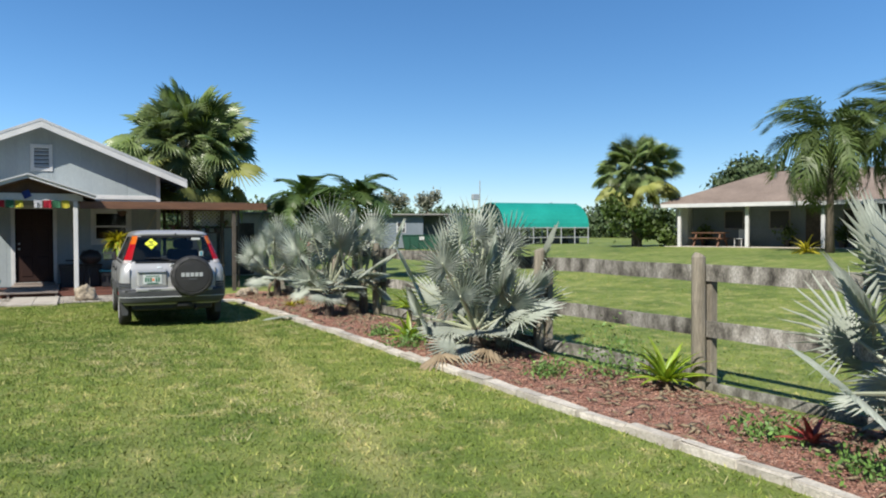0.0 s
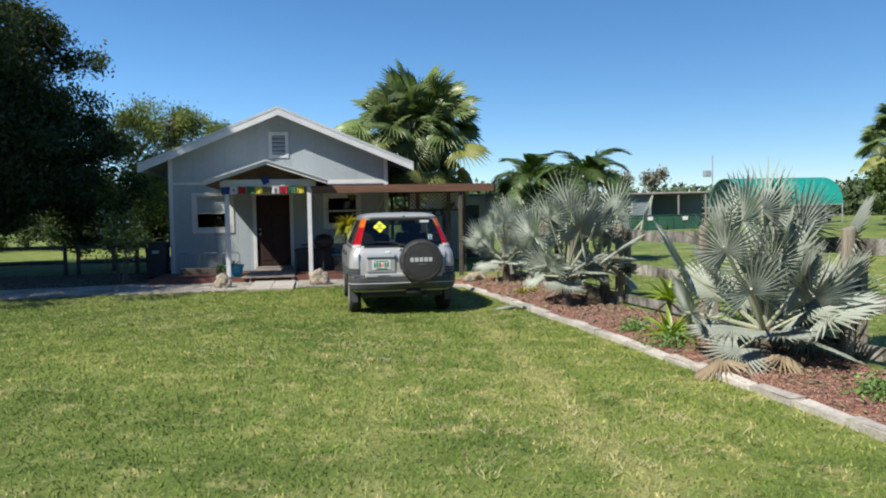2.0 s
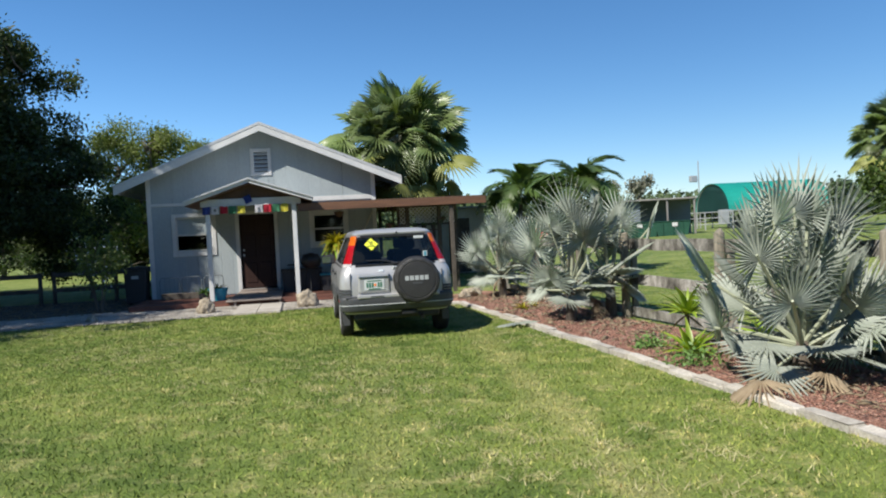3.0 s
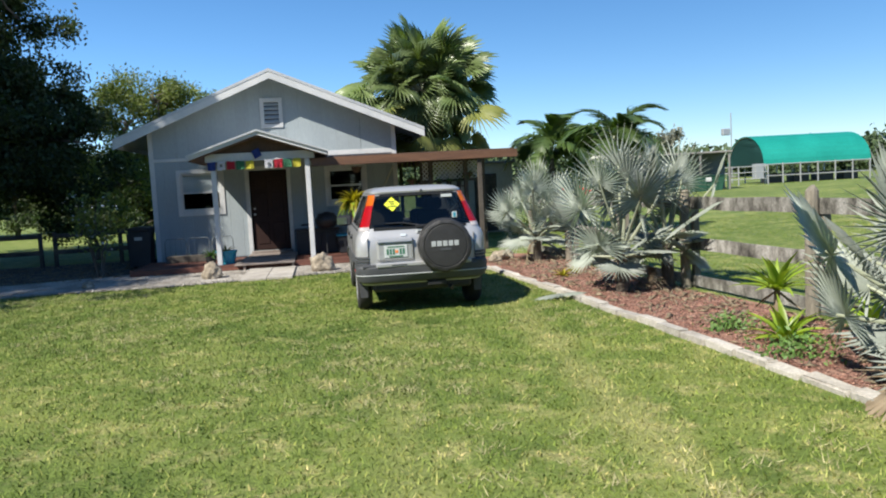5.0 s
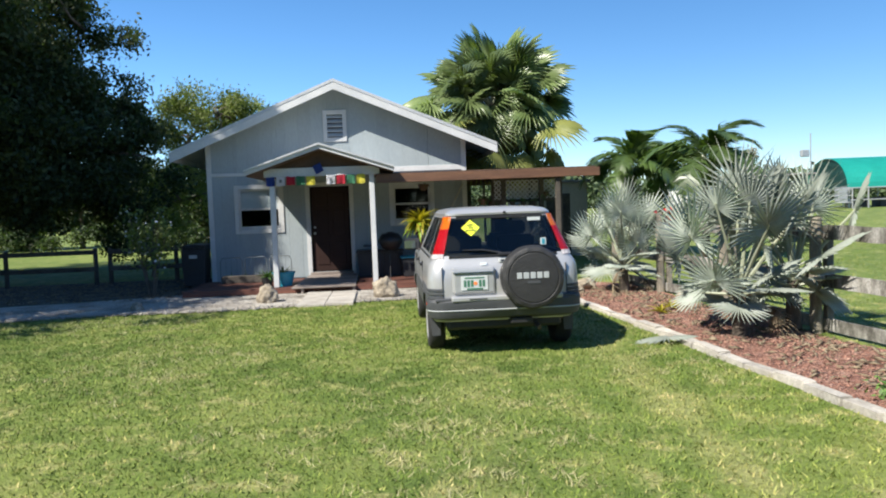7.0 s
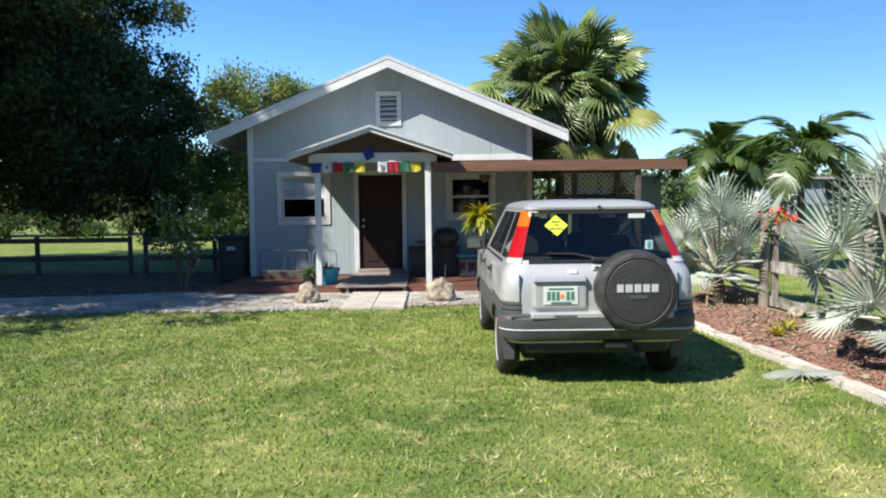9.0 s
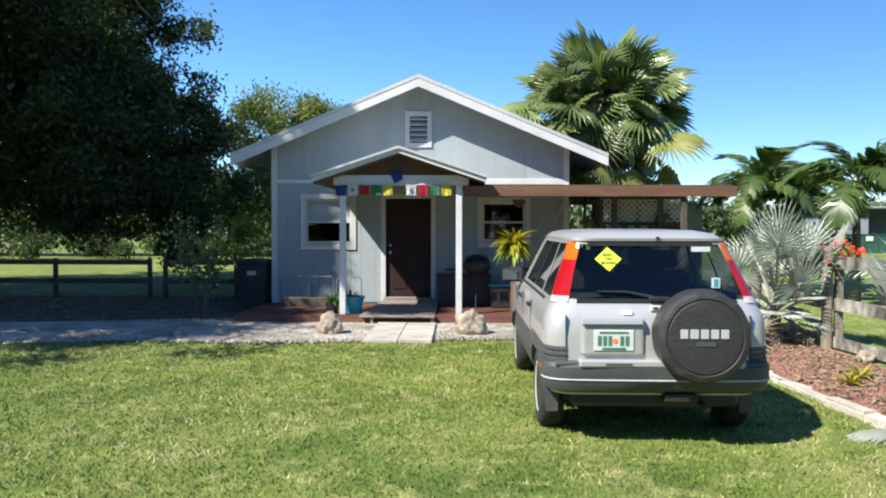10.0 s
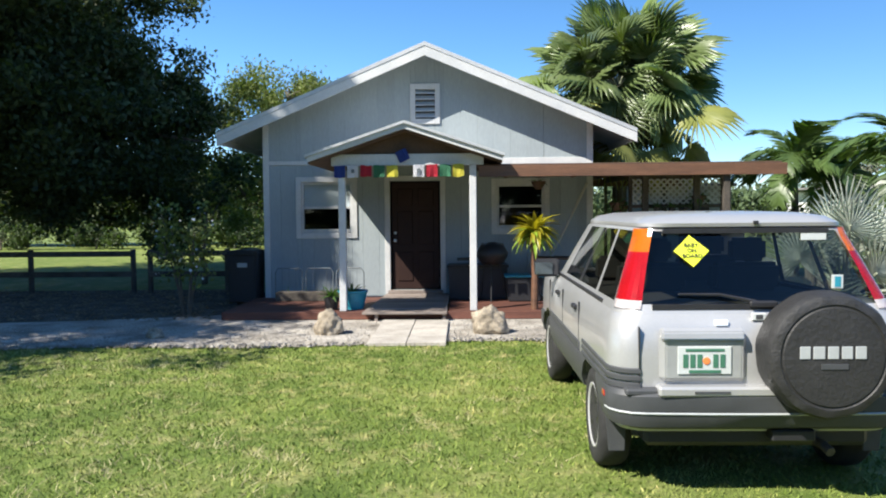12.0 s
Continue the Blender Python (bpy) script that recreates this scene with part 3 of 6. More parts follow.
def build_stuff(edge):
    def bed(rng, n):
        y = rng.uniform(-22.5, -3.6, n)
        return kerb_x(y) + 0.12 + rng.uniform(0, 1, n) * (fence_x(y) - kerb_x(y) - 0.25), y
    scatter_chips("mulch_chips", bed, 34000, 0.021, M_CHIP, "loose red-brown bark chips on the bed", "mulch", 3, 0.028)

    def litter(rng, n):
        y = rng.uniform(-22.0, -4.0, n)
        return kerb_x(y) + 0.15 + rng.uniform(0, 1, n) ** 0.7 * (fence_x(y) - kerb_x(y) - 0.3), y
    scatter_chips("dry_leaf_litter", litter, 1500, 0.07, M_DEADLEAF, "straw-coloured dry leaf litter on the mulch", "litter", 4, 0.04, 0.2)

    def path(rng, n):
        x = rng.uniform(-8, 7, n)
        ex = np.interp(x, [p[0] for p in edge], [p[1] for p in edge])
        return x, ex + 0.05 + rng.uniform(0, 1, n) ** 1.8 * 2.1
    scatter_chips("path_gravel", path, 16000, 0.012, M_PEBBLE, "pale shell and gravel bits on the path", "gravel", 5, 0.016, 0.8)

    def soil(rng, n):
        return rng.uniform(-8, 0.0, n), rng.uniform(-2.2, 2.6, n)
    scatter_chips("shade_leaf_litter", soil, 2500, 0.045, M_DEADLEAF, "brown fallen leaves on the bare soil", "litter", 8, 0.016, 0.45)

    def rim(rng, n):
        x = rng.uniform(-8, 6.6, n)
        ex = np.interp(x, [p[0] for p in edge], [p[1] for p in edge])
        return x, ex + rng.normal(0.04, 0.07, n)
    scatter_chips("path_edging_stones", rim, 1100, 0.03, M_PEBBLE, "row of pale stones along the edge of the path", "stones", 6, 0.02, 0.9)

    rng = np.random.default_rng(11)
    n = 420000
    x = rng.uniform(-7, 8.3, n)
    y = -23.2 + 19.0 * rng.uniform(0, 1, n) ** 0.85
    ex = np.interp(x, [p[0] for p in edge], [p[1] for p in edge])
    keep = (x < kerb_x(y) - 0.06) & (y < ex + 0.06)
    x2, y2 = rng.uniform(9.0, 22, 120000), rng.uniform(-22, 4, 120000)
    keep2 = x2 > fence_x(y2) + 0.05
    x, y = np.concatenate([x[keep], x2[keep2]]), np.concatenate([y[keep], y2[keep2]])
    n = len(x)
    z = hills(x, y) - 0.004
    h = rng.uniform(0.012, 0.042, n) * (1 + 0.5 * (rng.uniform(0, 1, n) > 0.96))
    a = rng.uniform(0, math.tau, n)
    w = rng.uniform(0.0035, 0.0095, n)
    lean = rng.normal(0, 0.7, (n, 2)) * h[:, None]
    b = np.stack([x, y, z], 1)
    side = np.stack([np.cos(a) * w, np.sin(a) * w, np.zeros(n)], 1)
    verts = np.stack([b - side, b + side, b + np.stack([lean[:, 0], lean[:, 1], h], 1)], 1).reshape(-1, 3)
    part("grass_blades", fast_mesh("grass_blades", verts, np.arange(3 * n).reshape(-1, 3)), M_BLADE,
         label="short green and straw-coloured grass blades", category="grass", kind="stuff")


def build_straw(edge):
    """Tufts of dry straw-coloured blades standing in the mown lawn."""
    rng = np.random.default_rng(12)
    tufts, per = 5200, 16
    x = rng.uniform(-7, 8.2, tufts)
    y = rng.uniform(-23.0, -4.9, tufts)
    # thick in drifts, sparse between them
    drift = np.sin(1.1 * x + 0.7 * y) + np.sin(0.6 * x - 1.3 * y + 1.0) + np.sin(2.3 * x + 0.4 * y + 2.0) * 0.7
    keep = (drift + rng.normal(0, 0.8, tufts) > 0.85) & (x < kerb_x(y) - 0.15) & (y < np.interp(x, [p[0] for p in edge], [p[1] for p in edge]) - 0.1)
    x, y = np.repeat(x[keep], per), np.repeat(y[keep], per)
    n = len(x)
    x, y = x + rng.normal(0, 0.055, n), y + rng.normal(0, 0.055, n)
    h = rng.uniform(0.02, 0.055, n)
    a = rng.uniform(0, math.tau, n)
    w = rng.uniform(0.0025, 0.006, n)
    lean = rng.normal(0, 1.1, (n, 2)) * h[:, None]
    b = np.stack([x, y, np.full(n, 0.0)], 1)
    side = np.stack([np.cos(a) * w, np.sin(a) * w, np.zeros(n)], 1)
    verts = np.stack([b - side, b + side, b + np.stack([lean[:, 0], lean[:, 1], h], 1)], 1).reshape(-1, 3)
    part("dry_grass", fast_mesh("dry_grass", verts, np.arange(3 * n).reshape(-1, 3)), M_STRAW, label="pale dry straw tufts scattered over the lawn", category="dry grass", kind="stuff")


def build_kerb():
    kerb = empty("garden_edging", (kerb_x(-6.0), -6.0, 0), label="low pale concrete block edging along the mulch bed", category="kerb")
    rng = np.random.default_rng(21)
    y = -5.5
    while y > -23.2:
        ln = rng.uniform(0.42, 0.62)
        a, b = y, y - ln + 0.012
        xa, xb = kerb_x(a) + rng.normal(0, 0.014), kerb_x(b) + rng.normal(0, 0.014)
        w, h = rng.uniform(0.11, 0.145), rng.uniform(0.05, 0.08)
        bm = prism([(xa - w / 2, a), (xb - w / 2, b), (xb + w / 2, b), (xa + w / 2, a)], "z", -0.05, h, bevel=0.012)
        for v in bm.verts:
            v.co += Vector((rng.normal(0, 0.005), rng.normal(0, 0.005), rng.normal(0, 0.006)))
            v.co -= kerb.location
        part("block", bm, M_KERB, kerb)
        y -= ln
    # the return at the far end, towards the path
    for i in range(3):
        x = 7.25 - 0.42 * i
        bm = box(x - 0.40, x, -5.52, -5.38, -0.05, 0.07, 0.012)
        for v in bm.verts:
            v.co -= kerb.location
        part("block", bm, M_KERB, kerb)


# ---- the paddock fence ----
def build_fence():
    fence = empty("board_fence", (fence_x(-12.2), -12.2, 0), label="weathered grey three-board paddock fence with round posts", category="fence")
    ys = [-2.7, -4.95, -7.25, -9.5, -12.2, -15.0, -17.85, -20.7, -23.5]
    rng = np.random.default_rng(31)
    for y in ys:
        r = 0.075
        bm = tube([(0, 0, -0.1), (0, 0, 0.7), (rng.normal(0, 0.01), 0, 1.40), (rng.normal(0, 0.01), 0, 1.42)], [r, r * 0.98, r * 0.95, r * 0.8], 12)
        part("post", bm, M_POST, fence, loc=(fence_x(y) - fence.location.x, y - fence.location.y, 0))
        bm = box(-0.045, 0.045, -0.05, 0.05, 0, 1.15, 0.006)
        part("board_batten", bm, M_POST, fence, loc=(fence_x(y) - fence.location.x + 0.15, y - fence.location.y - 0.02, 0))
    for a, b in zip(ys, ys[1:]):
        for z0, z1 in ((-0.05, 0.09) if a < -17 else (0.04, 0.19), (0.56, 0.73), (1.14, 1.315)):
            mid = Vector(((fence_x(a) + fence_x(b)) / 2 + 0.09, (a + b) / 2, 0)) - fence.location
            half = abs(b - a) / 2 - 0.004
            bm = bmesh.new()
            n = 6
            rows = []
            for k in range(n + 1):
                y = -half + 2 * half * k / n
                dz = rng.normal(0, 0.006)
                rows.append([bm.verts.new((sx, y, z + dz)) for sx, z in ((-0.013, z0), (0.013, z0), (0.013, z1), (-0.013, z1))])
            for r, s in zip(rows, rows[1:]):
                for k in range(4):
                    bm.faces.new((r[k], r[(k + 1) % 4], s[(k + 1) % 4], s[k]))
            bm.faces.new(rows[0][::-1])
            bm.faces.new(rows[-1])
            ang = -math.degrees(math.atan2(fence_x(a) - fence_x(b), a - b))
            part("board", bm, M_FENCE, fence, loc=mid, rot=(0, 0, ang))


def build_side_fence():
    f = empty("side_fence", (-5.7, 2.2, 0), label="dark weathered post-and-rail fence with a small gate in tree shade", category="fence")
    for x in (-8.4, -6.2, -4.2, -2.0, 0.0, 2.25, 2.62, 4.3):
        part("post", tube([(x, 0, -0.1), (x, 0, 0.95)], 0.06, 8), M_OLDWOOD, f)
    for a, b in ((-10, -6.2), (-6.2, -2.0), (-2.0, 2.25), (2.62, 5.4)):
        for z in (0.42, 0.86):
            part("rail", box(a, b, -0.09, -0.062, z - 0.06, z + 0.06, 0.004), M_OLDWOOD, f)


# ---- the cottage ----
W, EAVE, SLOPE, DEPTH = 6.07, 2.63, 0.418, 8.5
OPENINGS = [(0.69, 1.63, 1.33, 2.27), (2.34, 3.27, 0.26, 2.28), (4.32, 5.19, 1.38, 2.21), (2.83, 3.19, 3.42, 3.96)]


def rake(x):
    return 4.606 - SLOPE * abs(x - W / 2)


def wall_strips(z_low, z_high):
    """Vertical siding boards between two heights, cut round the openings."""
    edges = sorted({round(v, 3) for v in np.arange(0, W, 0.305)} | {W} | {v for o in OPENINGS for v in o[:2]})
    for a, b in zip(edges, edges[1:]):
        if b - a < 0.01:
            continue
        mid = (a + b) / 2
        spans = [(z_low, None if z_high is None else z_high)]
        for x0, x1, z0, z1 in OPENINGS:
            if x0 - 1e-3 < mid < x1 + 1e-3:
                cut = []
                for s, e in spans:
                    top = e if e is not None else rake(mid)
                    if z0 >= top or z1 <= s:
                        cut.append((s, e))
                        continue
                    if z0 > s:
                        cut.append((s, z0))
                    if z1 < top:
                        cut.append((z1, e))
                spans = cut
        for s, e in spans:
            yield a, b, s, e


def build_window(house, name, x0, x1, z0, z1, blind):
    win = part(name, box(x0, x1, 0.03, 0.07, z0 - 0.001, z0 + 0.03, 0.003), M_WHITE, house, label="white-framed sash window with a pale blind above" if blind else "white-framed sash window over a dim room")
    t = 0.10
    for n, b in (("frame", (x0 - t, x0, z0 - t, z1 + t)), ("frame", (x1, x1 + t, z0 - t, z1 + t)), ("frame", (x0, x1, z1, z1 + t)), ("sill", (x0, x1, z0 - t, z0))):
        part(n, box(b[0], b[1], -0.028, 0.03, b[2], b[3], 0.005), M_WHITE, win)
    zm = (z0 + z1) / 2
    for a, b in ((x0, x0 + 0.04), (x1 - 0.04, x1)):
        part("sash", box(a, b, 0.02, 0.055, z0, z1, 0.003), M_WHITE, win)
    part("sash", box(x0 + 0.04, x1 - 0.04, 0.018, 0.058, zm - 0.02, zm + 0.025, 0.003), M_WHITE, win)
    part("sash", box(x0 + 0.04, x1 - 0.04, 0.02, 0.055, z0 + 0.03, z0 + 0.07, 0.003), M_WHITE, win)
    part("sash", box(x0 + 0.04, x1 - 0.04, 0.02, 0.055, z1 - 0.045, z1, 0.003), M_WHITE, win)
    p = part("pane", box(x0 + 0.04, x1 - 0.04, 0.036, 0.040, z0 + 0.07, z1 - 0.045, 0), M_PANE, win)
    p.visible_shadow = False
    if blind:
        part("blind", box(x0 + 0.03, x1 - 0.03, 0.075, 0.085, zm + 0.0, z1, 0), M_BLIND, win, "pale blue roller blind")


def build_house():
    house = empty("cottage", (0, 0, 0), label="small grey-blue wooden cottage with white trim and gable porch", category="house")
    wall = part("wall", box(0.06, W - 0.06, 0.10, 0.112, 0.0, 0.2, 0), M_SIDING, house)
    for low, high in ((0.12, EAVE), (EAVE, None)):
        for a, b, s, e in wall_strips(low, high):
            g = 0.0016
            y0 = 0.0 if high else -0.004
            if e is not None:
                bm = box(a + g / 2, b - g / 2, y0, 0.10, s, e, 0.003)
            else:
                pts = [(a + g / 2, s), (b - g / 2, s), (b - g / 2, rake(b) + 0.012)] + ([(W / 2, rake(W / 2) + 0.012)] if a < W / 2 < b else []) + [(a + g / 2, rake(a) + 0.012)]
                bm = prism(pts, "y", y0, 0.10)
            part("plank", bm, M_SIDING, wall)
    for name, b in (("side_wall", (0.0, 0.1, 0.1, DEPTH, 0, 3.1)), ("side_wall", (W - 0.1, W, 0.1, DEPTH, 0, 3.1)), ("back_wall", (0.1, W - 0.1, DEPTH - 0.1, DEPTH, 0, 3.1))):
        part(name, box(*b, 0), M_SIDING, house)
    part("back_gable", prism([(0, 3.1), (W, 3.1), (W / 2, rake(W / 2))], "y", DEPTH - 0.1, DEPTH), M_SIDING, house)
    part("room_floor", box(0.1, W - 0.1, 0.12, DEPTH - 0.1, 0.1, 0.2, 0), M_ROOM, house)
    part("room_ceiling", box(0.1, W - 0.1, 0.12, DEPTH - 0.1, 2.9, 2.95, 0), M_ROOM, house)
    part("room_partition", box(0.1, W - 0.1, 3.2, 3.25, 0.2, 2.9, 0), M_ROOM, house)
    # trim
    for x in (-0.012, W - 0.10):
        part("corner_board", box(x, x + 0.112, -0.03, 0.0, 0.12, rake(0.05) + 0.02, 0.004), M_WHITE, house)
    part("belt_board", box(0.10, 1.6, -0.024, -0.005, EAVE - 0.04, EAVE + 0.035, 0.004), M_WHITE, house)
    part("belt_board", box(4.2, W - 0.10, -0.026, -0.005, EAVE - 0.06, EAVE + 0.06, 0.004), M_WHITE, house)
    # roof
    ov, fr, th = 0.70, 0.55, 0.06
    for sgn in (-1, 1):
        x_edge = W / 2 + sgn * (W / 2 + ov)
        zr, ze = 4.64, 4.64 - SLOPE * (W / 2 + ov)
        slab = part("roof", prism([(W / 2, zr), (x_edge, ze), (x_edge, ze + th), (W / 2, zr + th)], "y", -fr, DEPTH + 0.3), M_ROOF, house, "pale weathered metal roof")
        for k in range(9):
            # standing ribs down the slope
            yy = -fr + 0.25 + k * (DEPTH + 0.4) / 9
            part("rib", prism([(W / 2, zr + th), (x_edge, ze + th), (x_edge, ze + th + 0.025), (W / 2, zr + th + 0.025)], "y", yy, yy + 0.03), M_ROOF, slab)
        part("soffit", prism([(W / 2, zr - 0.012), (x_edge - sgn * 0.02, ze - 0.012), (x_edge - sgn * 0.02, ze - 0.004), (W / 2, zr - 0.004)], "y", -fr + 0.03, DEPTH + 0.2), M_SOFFIT, house)
        part("rake_board", prism([(W / 2, zr - 0.17), (x_edge, ze - 0.17), (x_edge, ze - 0.003), (W / 2, zr - 0.003)], "y", -fr - 0.012, -fr + 0.022), M_WHITE, house, "white gable rake board")
        part("drip_edge", prism([(W / 2, zr + 0.002), (x_edge, ze + 0.002), (x_edge, ze + th + 0.012), (W / 2, zr + th + 0.012)], "y", -fr - 0.022, -fr - 0.004), M_ROOF, house)
        part("eave_board", box(x_edge - 0.012, x_edge + 0.012, -fr + 0.03, DEPTH + 0.28, ze - 0.13, ze + 0.03, 0.003), M_WHITE, house)
    # openings
    build_window(house, "window", *OPENINGS[0], True)
    build_window(house, "window", *OPENINGS[2], False)
    door = part("door", box(2.37, 3.24, 0.045, 0.085, 0.28, 2.25, 0.004), M_DOOR, house, "closed dark brown panelled front door")
    for px in (2.47, 2.86):
        for pz, ph in ((0.42, 0.55), (1.10, 0.62), (1.82, 0.32)):
            part("panel", box(px, px + 0.29, 0.030, 0.05, pz, pz + ph, 0.012), M_DOOR, door)
    knob = part("knob", lathe([(0.012, 0), (0.012, -0.03), (0.03, -0.04), (0.032, -0.06), (0.015, -0.072)], 12, "y"), M_RIM, door, "steel door knob", loc=(2.43, 0.045, 1.18), smooth=True)
    part("lock", lathe([(0.026, 0), (0.024, -0.018)], 12, "y"), M_RIM, door, "steel lock", loc=(2.43, 0.045, 1.32))
    for b in ((2.24, 2.34, 0.18, 2.38), (3.27, 3.37, 0.18, 2.38)):
        part("door_frame", box(b[0], b[1], -0.028, 0.045, b[2], b[3], 0.005), M_WHITE, house)
    part("door_frame", box(2.34, 3.27, -0.028, 0.045, 2.28, 2.38, 0.005), M_WHITE, house)
    part("door_sill", box(2.30, 3.31, -0.12, 0.10, 0.20, 0.258, 0.006), M_STEP, house)
    vent = part("gable_vent", box(2.832, 3.188, 0.06, 0.09, 3.422, 3.958, 0), M_BLACK, house, "white louvred gable vent")
    for b in ((2.735, 2.83, 3.32, 4.06), (3.19, 3.285, 3.32, 4.06)):
        part("frame", box(b[0], b[1], -0.034, 0.03, b[2], b[3], 0.005), M_WHITE, vent)
    for b in ((3.32, 3.42), (3.96, 4.06)):
        part("frame", box(2.83, 3.19, -0.034, 0.03, b[0], b[1], 0.005), M_WHITE, vent)
    for k in range(5):
        z = 3.445 + k * 0.108
        part("louvre", prism([(-0.02, z), (0.055, z + 0.07), (0.055, z + 0.085), (-0.02, z + 0.015)], "x", 2.83, 3.19), M_WHITE, vent)
    build_porch(house)
    return house


PY = -2.12          # line of the porch posts


def build_porch(house):
    xm, half = 2.80, 1.50
    zr, ze = 3.06, 2.56
    porch = part("porch_beam", box(1.62, 4.02, PY - 0.05, PY + 0.05, 2.44, 2.62, 0.006), M_WHITE, house, "white porch beam")
    for sgn in (-1, 1):
        xe = xm + sgn * half
        part("porch_roof", prism([(xm, zr - 0.075), (xe, ze - 0.075), (xe, ze), (xm, zr)], "y", PY - 0.36, -0.03), M_WHITE, house, "white-edged porch gable roof")
        part("porch_roof_sheet", prism([(xm, zr + 0.002), (xe + sgn * 0.03, ze - 0.008), (xe + sgn * 0.03, ze + 0.032), (xm, zr + 0.045)], "y", PY - 0.40, -0.03), M_ROOF, house)
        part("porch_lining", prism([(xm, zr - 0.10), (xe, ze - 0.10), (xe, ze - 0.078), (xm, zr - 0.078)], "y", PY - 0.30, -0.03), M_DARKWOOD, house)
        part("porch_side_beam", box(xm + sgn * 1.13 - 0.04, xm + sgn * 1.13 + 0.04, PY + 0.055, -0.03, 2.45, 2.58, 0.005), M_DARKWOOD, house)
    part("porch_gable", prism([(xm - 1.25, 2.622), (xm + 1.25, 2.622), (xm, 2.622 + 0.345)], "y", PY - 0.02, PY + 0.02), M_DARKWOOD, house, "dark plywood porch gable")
    for x in (1.78, 3.85):
        part("porch_post", box(x - 0.055, x + 0.055, PY - 0.052, PY + 0.052, 0.14, 2.439, 0.008), M_WHITE, house, "white square porch post")


def build_deck():
    deck = empty("deck", (0.1, -2.2, 0), label="low red-brown wooden deck along the cottage front", category="deck")
    o = deck.location
    rng = np.random.default_rng(41)

    def add(name, b, m, **k):
        part(name, box(b[0] - o.x, b[1] - o.x, b[2] - o.y, b[3] - o.y, b[4], b[5], 0.004), m, deck, **k)
    add("rim_board", (-0.15, 6.6, -2.24, -2.20, 0.02, 0.14), M_DECK)
    y = -2.2
    while y < -0.2:
        add("plank", (-0.15, 2.25, y + 0.004, y + 0.136, 0.10, 0.138 + rng.normal(0, 0.001)), M_DECK)
        add("plank", (3.45, 6.6, y + 0.004, y + 0.136, 0.10, 0.138 + rng.normal(0, 0.001)), M_DECK)
        y += 0.14
    ramp_ob = empty("entry_steps", (2.85, -1.2, 0), label="worn pale wooden entry ramp up to the front door", category="steps")
    q = ramp_ob.location
    y = -2.45
    while y < -0.16:
        z = 0.155 + 0.05 * (y + 2.45) / 2.3
        part("plank", box(2.27 - 0.16 * (-0.16 - y) / 2.3 - q.x, 3.43 - q.x, y + 0.006 - q.y, y + 0.19 - q.y, z - 0.035, z, 0.005), M_STEP, ramp_ob)
        y += 0.195
    for x in (2.3, 3.36):
        part("joist", box(x - q.x, x + 0.05 - q.x, -2.4 - q.y, -0.2 - q.y, 0.0, 0.12, 0), M_STEP, ramp_ob)
    slab = empty("walkway", (2.95, -3.5, 0), label="pale concrete slab walkway across the shell path", category="walkway")
    for k in range(4):
        for j in range(2):
            x = -0.50 + 0.51 * j
            part("slab", box(x, x + 0.50, -1.10 + k * 0.52, -0.59 + k * 0.52, 0.0, 0.05 + 0.004 * ((k + j) % 2), 0.006), M_CONC, slab)


def build_shade_roof():
    ob = empty("lean_to_shade_roof", (7.82, -2.08, 0), label="brown timber lean-to roof on posts beside the cottage", category="shade roof")
    o = ob.location

    def add(name, b, m, **k):
        return part(name, box(b[0] - o.x, b[1] - o.x, b[2] - o.y, b[3] - o.y, b[4], b[5], 0.005), m, ob, **k)
    add("front_beam", (3.94, 8.72, -2.19, -2.13, 2.245, 2.425), M_BROWN)
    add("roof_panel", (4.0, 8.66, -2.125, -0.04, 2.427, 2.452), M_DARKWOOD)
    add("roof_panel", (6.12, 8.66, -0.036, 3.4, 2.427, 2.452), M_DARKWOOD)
    add("back_beam", (6.2, 8.7, 3.41, 3.47, 2.25, 2.42), M_BROWN)
    for x in np.arange(4.45, 8.7, 0.61):
        add("rafter", (x, x + 0.04, -2.128, -0.06 if x < 6.1 else 3.40, 2.31, 2.425), M_BROWN)
    for x, y in ((7.82, -2.08), (6.81, -1.0), (7.68, -1.0), (8.25, 3.33), (6.5, 3.33)):
        add("post", (x - 0.05, x + 0.05, y - 0.045, y + 0.045, 0.0, 2.30), M_OLDWOOD)
    add("shelf", (6.865, 7.625, -1.15, -0.98, 1.60, 1.63), M_DARKWOOD)
    add("brace", (6.9, 6.96, 3.28, 3.34, 0.0, 2.30), M_OLDWOOD)


